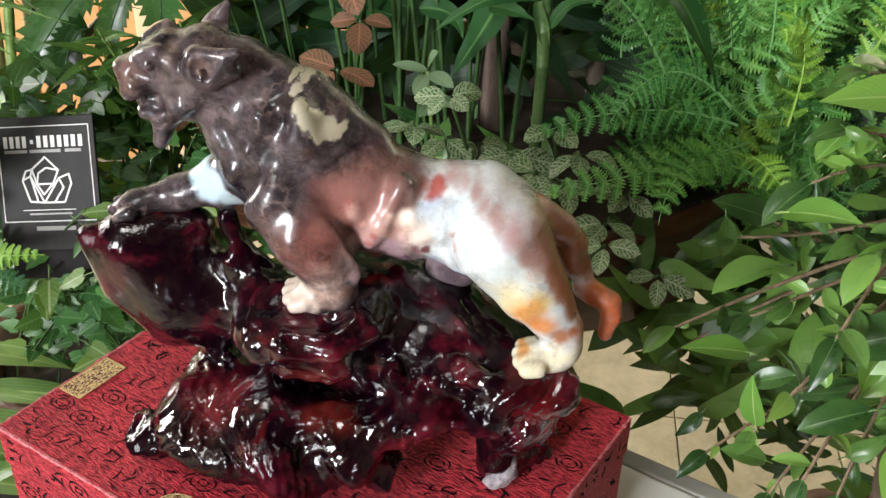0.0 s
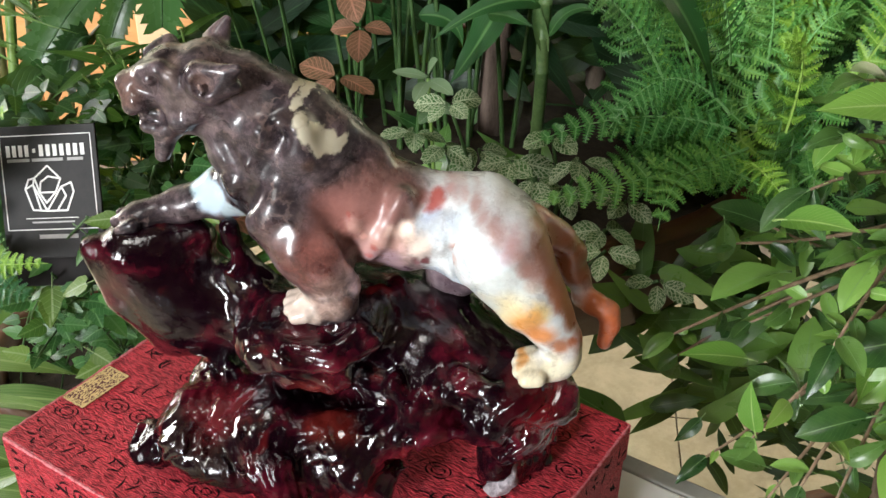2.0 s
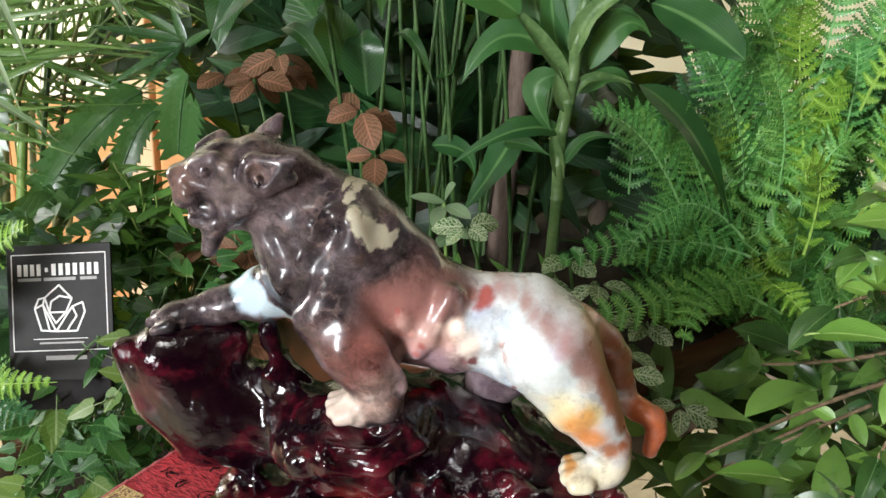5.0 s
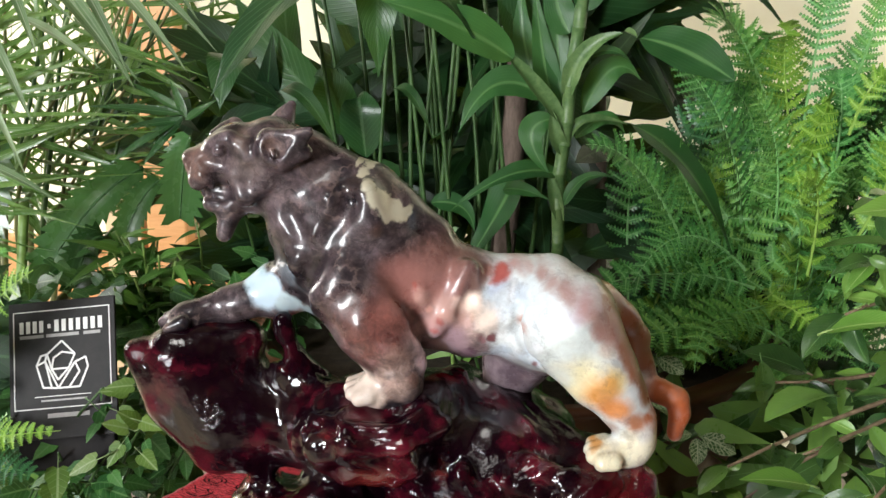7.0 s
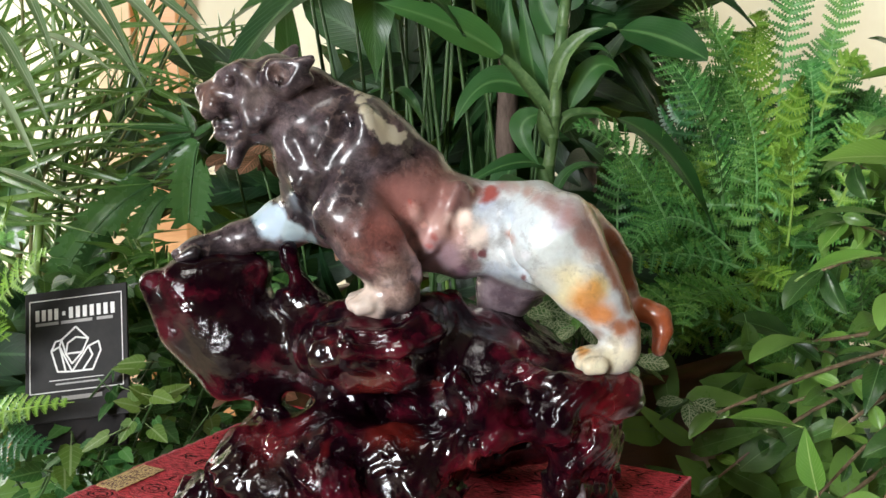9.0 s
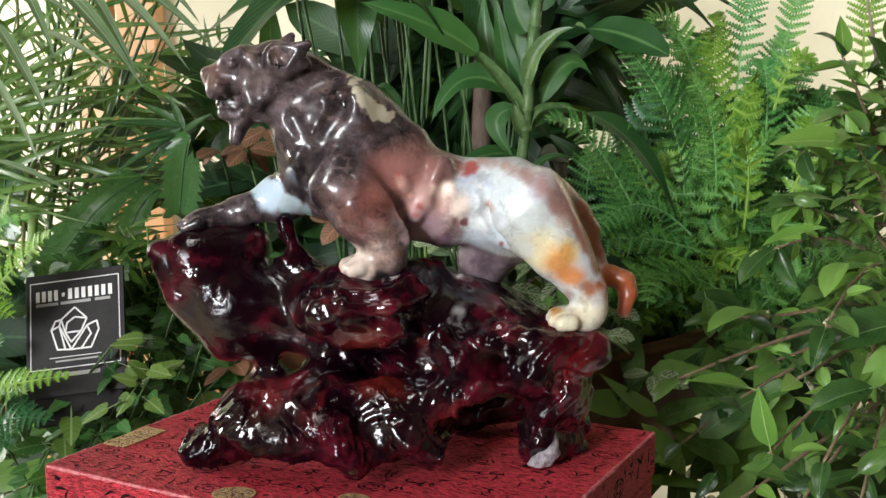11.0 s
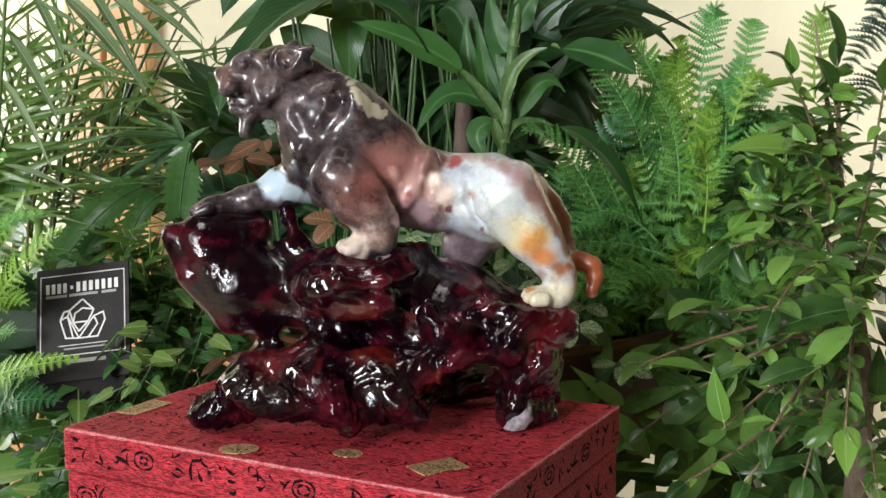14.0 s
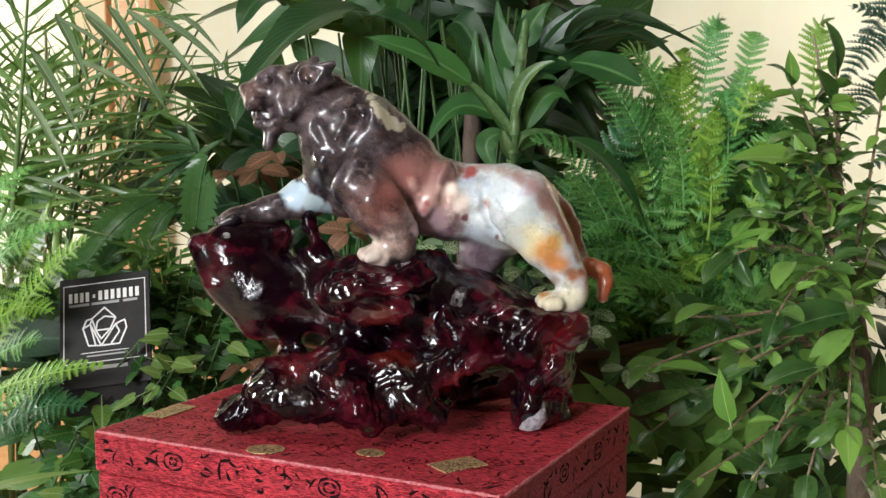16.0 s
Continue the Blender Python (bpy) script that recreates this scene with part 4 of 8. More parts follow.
part("wooden_post", box_bm((0.10, 0.07, 2.3), (0.055, -0.005, 1.15), 0.006), M_PANEL, casing)
pic = thing("picture_frame", (0.4180, 2.5700, 1.4732), "small dark picture frame on the cream wall", "picture")
part("frame", box_bm((0.20, 0.02, 0.14), (0, 0, 0.05), 0.004), M_BLACK, pic)
part("sheet", box_bm((0.165, 0.006, 0.105), (0, -0.011, 0.05)), M_FAINT, pic)
lampfit = thing("ceiling_lamp", (-0.35, -0.35, H), "square white ceiling lamp", "lamp")
part("housing", box_bm((0.66, 0.66, 0.045), (0, 0, -0.0235), 0.008), M_WHITE, lampfit)

# the stand under the box
ANG = radians(-27.0)
F, S = Vector((cos(ANG), sin(ANG), 0)), Vector((-sin(ANG), cos(ANG), 0))
CORNER = Vector((-0.184, 0.567, 0.0))
BW, BD, BH, TOP = 0.336, 0.247, 0.10, 0.90
MID = CORNER + F * (BW / 2) + S * (BD / 2)
TURN = Matrix.Rotation(ANG, 4, "Z")
TABLE = CORNER + F * 0.277 + S * 0.135
stand = thing("display_table", (TABLE.x, TABLE.y, 0.0), "white display table with a grey edge under the red box", "table")
part("column", box_bm((0.30, 0.24, 0.76), (-0.08, 0, 0.38), 0.004, TURN), M_BLACK, stand)
part("table_top", box_bm((0.554, 0.340, 0.030), (0, 0, 0.7848), 0.003, TURN), M_WHITE, stand)
for k, (size, mid) in enumerate((((0.586, 0.016, 0.034), (0, 0.1785, 0)), ((0.586, 0.016, 0.034), (0, -0.1785, 0)), ((0.016, 0.340, 0.034), (0.2855, 0, 0)), ((0.016, 0.340, 0.034), (-0.2855, 0, 0)))):
    place = F * mid[0] + S * mid[1]
    part("edge_strip", box_bm(size, (place.x, place.y, 0.7835), 0.002, TURN), M_EDGE, stand)

# ---------------------------------------------------------------- the red box
gift = thing("gift_box", (MID.x, MID.y, TOP - BH), "red brocade presentation box with black script and gold seals", "box")
gift.rotation_euler = (0, 0, ANG)
base_box = part("base", box_bm((BW - 0.003, BD - 0.003, 0.0675), (0, 0, 0.0342), 0.0022), M_BROCADE, gift)
lid = part("lid", box_bm((BW, BD, 0.0315), (0, 0, 0.08425), 0.0026), M_BROCADE, gift)

# rubbed, frayed fabric along the lid's edges
for a, b in (((-BW / 2, -BD / 2), (BW / 2, -BD / 2)), ((-BW / 2, BD / 2), (-BW / 2, -BD / 2)), ((BW / 2, -BD / 2), (BW / 2, BD / 2))):
    bm, fray, loops = bmesh.new(), random.Random(5), []
    for k in range(61):
        s = 0.006 + 0.988 * k / 60
        x, y = a[0] + (b[0] - a[0]) * s, a[1] + (b[1] - a[1]) * s
        r = fray.uniform(0.0007, 0.0017)
        loops.append([bm.verts.new((x * (1 - 0.0022 / BW) + (cos(q) * r if a[0] == b[0] else 0), y * (1 - 0.0022 / BD) + (cos(q) * r if a[1] == b[1] else 0), BH - 0.0010 + sin(q) * r)) for q in (0, pi / 3, 2 * pi / 3, pi, 4 * pi / 3, 5 * pi / 3)])
    for p, q in zip(loops, loops[1:]):
        for e in range(6):
            bm.faces.new((p[e], p[(e + 1) % 6], q[(e + 1) % 6], q[e]))
    bmesh.ops.recalc_face_normals(bm, faces=bm.faces)
    part("worn_edge", bm, M_WORN, lid, "pale rubbed fabric edge")


def seal(px, py, w, d, turn, round_one):
    """A gold seal woven into the lid: a patterned field with a fine border."""
    bm, rim = bmesh.new(), bmesh.new()
    if round_one:
        bmesh.ops.create_circle(bm, cap_ends=True, segments=28, radius=1.0)
        bmesh.ops.scale(bm, vec=(w / 2, d / 2, 1), verts=bm.verts)
        ext = bmesh.ops.extrude_face_region(bm, geom=bm.faces[:])
        bmesh.ops.translate(bm, vec=(0, 0, 0.0006), verts=[v for v in ext["geom"] if isinstance(v, bmesh.types.BMVert)])
        for k in range(28):
            q, q2 = 2 * pi * k / 28, 2 * pi * (k + 1) / 28
            ring = [rim.verts.new((cos(a) * (w / 2 - e), sin(a) * (d / 2 - e), 0.0008)) for a, e in ((q, 0), (q2, 0), (q2, 0.0010), (q, 0.0010))]
            rim.faces.new(ring)
    else:
        bmesh.ops.create_cube(bm, size=1.0)
        bmesh.ops.scale(bm, vec=(w, d, 0.0006), verts=bm.verts)
        bmesh.ops.translate(bm, vec=(0, 0, 0.0003), verts=bm.verts)
        for a, b, c, e in ((-w / 2, w / 2, -d / 2, -d / 2 + 0.0011), (-w / 2, w / 2, d / 2 - 0.0011, d / 2), (-w / 2, -w / 2 + 0.0011, -d / 2 + 0.0011, d / 2 - 0.0011), (w / 2 - 0.0011, w / 2, -d / 2 + 0.0011, d / 2 - 0.0011)):
            rim.faces.new([rim.verts.new((x, y, 0.0008)) for x, y in ((a, c), (b, c), (b, e), (a, e))])
    q = Vector((px, py, 0)) - MID
    place = Matrix.Translation((q.dot(F), q.dot(S), BH + 0.0002)) @ Matrix.Rotation(radians(turn), 4, "Z")
    part("gold_seal", bm, M_SEAL, lid, "oval gold seal" if round_one else "rectangular gold seal").matrix_basis = place
    part("seal_border", rim, M_GOLD, lid).matrix_basis = place


seal(*(-0.1407, 0.6223), 0.041, 0.020, 90, False)
seal(*(-0.0456, 0.5142), 0.027, 0.021, 20, True)
seal(*(0.0282, 0.5054), 0.021, 0.016, 0, True)
seal(*(0.0878, 0.4779), 0.033, 0.022, 60, False)


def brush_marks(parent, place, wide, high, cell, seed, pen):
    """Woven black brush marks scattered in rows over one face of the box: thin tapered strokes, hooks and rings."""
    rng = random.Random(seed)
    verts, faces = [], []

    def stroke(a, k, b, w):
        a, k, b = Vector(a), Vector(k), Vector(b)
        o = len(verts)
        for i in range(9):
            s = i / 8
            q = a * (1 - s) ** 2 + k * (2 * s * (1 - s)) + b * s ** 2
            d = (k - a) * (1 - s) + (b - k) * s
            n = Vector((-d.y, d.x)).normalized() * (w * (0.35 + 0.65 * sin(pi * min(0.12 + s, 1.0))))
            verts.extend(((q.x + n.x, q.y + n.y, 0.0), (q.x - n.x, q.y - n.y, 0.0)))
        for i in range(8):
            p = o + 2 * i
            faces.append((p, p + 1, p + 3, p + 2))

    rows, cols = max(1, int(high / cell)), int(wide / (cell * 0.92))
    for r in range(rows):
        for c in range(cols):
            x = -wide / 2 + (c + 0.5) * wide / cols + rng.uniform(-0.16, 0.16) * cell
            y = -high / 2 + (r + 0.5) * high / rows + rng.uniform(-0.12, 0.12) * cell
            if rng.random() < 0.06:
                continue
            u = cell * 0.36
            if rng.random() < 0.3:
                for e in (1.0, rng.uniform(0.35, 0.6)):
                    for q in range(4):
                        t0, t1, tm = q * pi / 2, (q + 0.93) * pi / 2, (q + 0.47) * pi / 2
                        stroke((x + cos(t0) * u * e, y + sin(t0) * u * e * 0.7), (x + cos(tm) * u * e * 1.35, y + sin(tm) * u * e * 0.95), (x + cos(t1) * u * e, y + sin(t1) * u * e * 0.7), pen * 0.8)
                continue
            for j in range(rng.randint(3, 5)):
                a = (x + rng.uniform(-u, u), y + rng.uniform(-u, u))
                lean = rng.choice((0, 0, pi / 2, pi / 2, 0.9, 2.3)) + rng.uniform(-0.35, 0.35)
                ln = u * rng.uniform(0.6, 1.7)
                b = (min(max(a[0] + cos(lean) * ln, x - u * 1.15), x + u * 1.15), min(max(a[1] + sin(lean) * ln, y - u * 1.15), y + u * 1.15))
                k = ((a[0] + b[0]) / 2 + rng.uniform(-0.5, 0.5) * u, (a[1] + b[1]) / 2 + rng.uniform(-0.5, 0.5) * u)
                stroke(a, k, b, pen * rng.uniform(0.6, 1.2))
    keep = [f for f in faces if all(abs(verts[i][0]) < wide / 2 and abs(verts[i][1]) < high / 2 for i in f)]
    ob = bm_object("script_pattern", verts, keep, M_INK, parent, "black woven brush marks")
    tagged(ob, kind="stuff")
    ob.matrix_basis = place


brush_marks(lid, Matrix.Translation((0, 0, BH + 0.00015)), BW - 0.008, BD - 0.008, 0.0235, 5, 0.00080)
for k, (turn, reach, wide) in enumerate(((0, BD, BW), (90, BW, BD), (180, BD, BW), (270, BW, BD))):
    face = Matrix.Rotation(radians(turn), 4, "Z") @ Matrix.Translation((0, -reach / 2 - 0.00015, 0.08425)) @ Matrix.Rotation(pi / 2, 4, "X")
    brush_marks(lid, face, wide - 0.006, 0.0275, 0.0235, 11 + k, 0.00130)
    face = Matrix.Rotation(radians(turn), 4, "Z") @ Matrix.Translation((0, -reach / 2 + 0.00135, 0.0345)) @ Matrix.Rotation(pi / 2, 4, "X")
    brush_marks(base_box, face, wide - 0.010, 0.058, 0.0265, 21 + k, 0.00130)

# ---------------------------------------------------------------- the carved root stand
def root_stand():
    c = Carving((-0.150, 0.475, 0.896), (0.225, 0.700, 1.085), 0.0018)
    g = c.grow
    # the bulb that reaches out under the forepaw
    g((-0.0782, 0.6020, 1.0204), 0.0310, (-0.0569, 0.6020, 0.9975), 0.0320, k=0.014, flat=0.95)
    g((-0.0865, 0.5920, 1.0370), 0.0150, (-0.0479, 0.6050, 1.0409), 0.0120, k=0.012)
    g((-0.0548, 0.6020, 0.9975), 0.0300, (-0.0064, 0.5960, 0.9873), 0.0220, k=0.014, flat=0.95)
    g((-0.1016, 0.5920, 1.0336), 0.0065, (-0.0865, 0.5880, 0.9996), 0.0070, k=0.008)
    g((-0.0865, 0.5880, 0.9996), 0.0070, (-0.0636, 0.5880, 0.9736), 0.0070, k=0.008)
    g((-0.0243, 0.5940, 1.0567), 0.0055, (-0.0198, 0.5920, 1.0290), 0.008, k=0.010)
    g((-0.0198, 0.5920, 1.0290), 0.010, (-0.0011, 0.5900, 1.0076), 0.016, k=0.012)
    # the bulb's face is a dark hollow behind a thick lip
    c.cut((-0.0489, 0.5300, 1.0243), 0.0400, (-0.0339, 0.5280, 1.0098), 0.0400, k=0.010)
    g((-0.1065, 0.5900, 1.0373), 0.0085, (-0.0923, 0.5860, 1.0064), 0.0085, k=0.006)
    g((-0.0923, 0.5860, 1.0064), 0.0085, (-0.0669, 0.5900, 0.9767), 0.0085, k=0.006)
    g((-0.0669, 0.5900, 0.9767), 0.0085, (-0.0364, 0.5920, 0.9706), 0.0080, k=0.008)
    # the shelf under the near forepaw
    g((0.0119, 0.5660, 1.0107), 0.0180, (0.0431, 0.5640, 1.0087), 0.0180, k=0.010)
    g((0.0002, 0.5780, 1.0070), 0.0175, (0.0548, 0.5800, 1.0078), 0.0190, k=0.012, flat=1.4)
    g((-0.0019, 0.5580, 1.0014), 0.013, (0.0438, 0.5480, 0.9945), 0.014, k=0.009)
    g((0.0036, 0.5480, 1.0171), 0.006, (0.0523, 0.5440, 1.0149), 0.007, k=0.006)
    g((0.0516, 0.5600, 1.0195), 0.013, (0.0716, 0.5900, 1.0202), 0.013, k=0.012)
    # the long back of the root, down to the hind paw
    g((0.0413, 0.5950, 0.9981), 0.029, (0.0972, 0.6000, 0.9863), 0.027, k=0.016, flat=1.3)
    g((0.0972, 0.5950, 0.9871), 0.027, (0.1477, 0.5800, 0.9721), 0.023, k=0.016, flat=1.2)
    g((0.1470, 0.5720, 0.9765), 0.017, (0.1734, 0.5650, 0.9767), 0.011, k=0.012, flat=1.3)
    g((0.0754, 0.6250, 1.0028), 0.017, (0.1286, 0.6200, 0.9899), 0.013, k=0.014)
    g((0.0925, 0.5600, 0.9737), 0.017, (0.1375, 0.5550, 0.9703), 0.018, k=0.010)
    g((0.0803, 0.5480, 0.9882), 0.007, (0.1004, 0.5450, 0.9599), 0.007, k=0.008)
    g((0.1208, 0.5480, 0.9880), 0.006, (0.1555, 0.5500, 0.9753), 0.007, k=0.007)
    g((0.0923, 0.5450, 0.9641), 0.007, (0.1372, 0.5500, 0.9567), 0.006, k=0.007)
    # the neck and the low front root
    g((0.0092, 0.5900, 0.9817), 0.016, (0.0152, 0.5900, 0.9468), 0.022, k=0.014)
    g((0.0671, 0.5900, 0.9771), 0.026, (0.0712, 0.5850, 0.9390), 0.022, k=0.014)
    g((-0.0765, 0.5600, 0.9118), 0.012, (-0.0406, 0.5600, 0.9321), 0.019, k=0.010, flat=1.3)
    g((-0.0413, 0.5650, 0.9352), 0.021, (0.0052, 0.5600, 0.9362), 0.027, k=0.012, flat=1.5)
    g((0.0052, 0.5600, 0.9362), 0.027, (0.0550, 0.5600, 0.9318), 0.025, k=0.012, flat=1.5)
    g((-0.0446, 0.5350, 0.9338), 0.011, (-0.0111, 0.5250, 0.9280), 0.011, k=0.008)
    g((0.0128, 0.5250, 0.9340), 0.014, (0.0249, 0.5200, 0.9191), 0.011, k=0.008)
    g((0.0554, 0.5500, 0.9341), 0.016, (0.0699, 0.5400, 0.9179), 0.010, k=0.010)
    g((-0.0380, 0.6000, 0.9450), 0.016, (0.0125, 0.6200, 0.9362), 0.020, k=0.012)
    g((0.0395, 0.5450, 0.9478), 0.015, (0.0841, 0.5500, 0.9445), 0.015, k=0.010)
    # the right leg
    g((0.1557, 0.5750, 0.9708), 0.0200, (0.1541, 0.5800, 0.9442), 0.0180, k=0.012, flat=1.3)
    g((0.1541, 0.5800, 0.9442), 0.0170, (0.1426, 0.5780, 0.9109), 0.0130, k=0.010, flat=1.3)
    g((0.1356, 0.5560, 0.9534), 0.0090, (0.1423, 0.5620, 0.9226), 0.0090, k=0.008)
    g((0.0793, 0.6400, 0.9131), 0.0160, (0.1297, 0.6400, 0.9176), 0.0120, k=0.012)
    g((0.1409, 0.5720, 0.9138), 0.0120, (0.1345, 0.5700, 0.8984), 0.0090, k=0.006)
    g((0.1521, 0.5900, 0.9529), 0.0180, (0.1585, 0.5920, 0.9159), 0.0150, k=0.01)
    g((0.1585, 0.5920, 0.9159), 0.0150, (0.1609, 0.5900, 0.8968), 0.0140, k=0.008)
    # swirling ridges of the upper root
    g((0.0025, 0.5500, 1.0168), 0.0042, (0.0207, 0.5370, 1.0176), 0.0042, k=0.003)
    g((0.0207, 0.5370, 1.0176), 0.0042, (0.0447, 0.5360, 1.0176), 0.0042, k=0.003)
    g((0.0447, 0.5360, 1.0176), 0.0042, (0.0634, 0.5500, 1.0248), 0.0045, k=0.003)
    g((-0.0003, 0.5450, 1.0102), 0.0050, (0.0211, 0.5320, 1.0102), 0.0050, k=0.003)
    g((0.0211, 0.5320, 1.0102), 0.0050, (0.0472, 0.5330, 1.0100), 0.0050, k=0.003)
    g((0.0472, 0.5330, 1.0100), 0.0050, (0.0683, 0.5480, 1.0168), 0.0050, k=0.003)
    g((0.0035, 0.5400, 1.0068), 0.0062, (0.0247, 0.5350, 1.0034), 0.0060, k=0.003)
    g((0.0247, 0.5350, 1.0034), 0.0060, (0.0465, 0.5430, 0.9952), 0.0055, k=0.003)
    g((0.0067, 0.5400, 1.0059), 0.0100, (0.0101, 0.5520, 0.9927), 0.0090, k=0.004)
    g((0.0194, 0.5480, 0.9884), 0.0080, (0.0522, 0.5420, 0.9953), 0.0070, k=0.005)
    g((0.1171, 0.5560, 0.9930), 0.0050, (0.1492, 0.5480, 0.9818), 0.0065, k=0.004)
    # hollows
    c.cut((0.1043, 0.5400, 0.9363), 0.0150, (0.1079, 0.6000, 0.9157), 0.0190, k=0.006)
    c.cut((0.0841, 0.5450, 0.9311), 0.0060, (0.1189, 0.6000, 0.9356), 0.0100, k=0.005)
    c.cut((0.0360, 0.5400, 0.9713), 0.0050, (0.0660, 0.5450, 0.9662), 0.0070, k=0.006)
    c.cut((0.1123, 0.5380, 0.9735), 0.0060, (0.1210, 0.5520, 0.9659), 0.0060, k=0.005)
    c.cut((-0.0230, 0.5300, 0.9730), 0.005, (-0.0256, 0.6400, 0.9525), 0.006, k=0.005)
    c.cut((-0.0233, 0.5500, 1.0487), 0.0052, (-0.0348, 0.6400, 1.0265), 0.0052, k=0.004)
    x, y, z = c.x, c.y, c.z
    wx = x + 0.006 * np.sin(95 * y + 1.2) + 0.004 * np.sin(160 * z + 60 * x)
    wz = z + 0.006 * np.sin(88 * x + 2.1) + 0.004 * np.sin(140 * y)
    n1 = np.sin(150 * wx + 0.7) * np.sin(165 * wz + 1.9) * np.sin(140 * y + 0.4)
    n2 = np.abs(np.sin(270 * wx + 90 * wz) * np.sin(300 * wz - 120 * y + 0.8))
    n3 = np.sin(520 * wx + 1.0) * np.sin(560 * wz) * np.sin(500 * y + 2.0)
    # the bulb is smoother than the gnarled lower roots
    rough = np.clip((x + 0.045) / 0.06, 0, 1) + np.clip((0.965 - z) / 0.02, 0, 1)
    rough = 0.10 + 0.90 * np.clip(rough, 0, 1)
    low = np.clip((0.970 - z) / 0.02, 0, 1) + np.clip((x - 0.08) / 0.03, 0, 1) * np.clip((1.0 - z) / 0.02, 0, 1)
    n4 = np.sin(118 * wx + 60 * y + 0.3) * np.sin(126 * wz - 50 * y + 1.1)
    n5 = np.abs(np.sin(330 * wx - 210 * wz + 120 * y + 0.6))
    c.d += rough * (0.0022 * n1 + 0.0008 * (0.45 - n2)) + rough * 0.0005 * np.sin(410 * wx + 260 * wz + 140 * y) * np.sin(190 * wz - 150 * wx) + np.clip(low, 0, 1) * (0.0028 * n4 + 0.0013 * (0.5 - n5) + 0.0006 * n3 + 0.0004 * np.sin(760 * wx + 200 * y) * np.sin(690 * wz + 310 * y))
    c.d = np.maximum(c.d, 0.9022 - z)
    return carved("root_stand", c, M_LACQUER, "gnarled dark red lacquered root-wood stand on the box", "wooden stand")


root = root_stand()
c = Carving((0.100, 0.53, 0.890), (0.185, 0.60, 0.955), 0.0015)
c.grow((0.1421, 0.5660, 0.9247), 0.0024, (0.1470, 0.5620, 0.9201), 0.0050, k=0.002)
c.grow((0.1470, 0.5620, 0.9201), 0.0050, (0.1474, 0.5600, 0.9117), 0.0062, k=0.002)
c.grow((0.1474, 0.5600, 0.9117), 0.0062, (0.1409, 0.5580, 0.9038), 0.0062, k=0.002)
c.grow((0.1409, 0.5580, 0.9038), 0.0062, (0.1311, 0.5580, 0.8977), 0.0038, k=0.002)
c.d += 0.0008 * np.sin(600 * c.x) * np.sin(700 * c.z)
c.d = np.maximum(c.d, 0.9022 - c.z)
v, f = c.mesh()
bm_object("cut_foot", v.tolist(), f.tolist(), M_CUTWOOD, root, "pale cut end of the root")


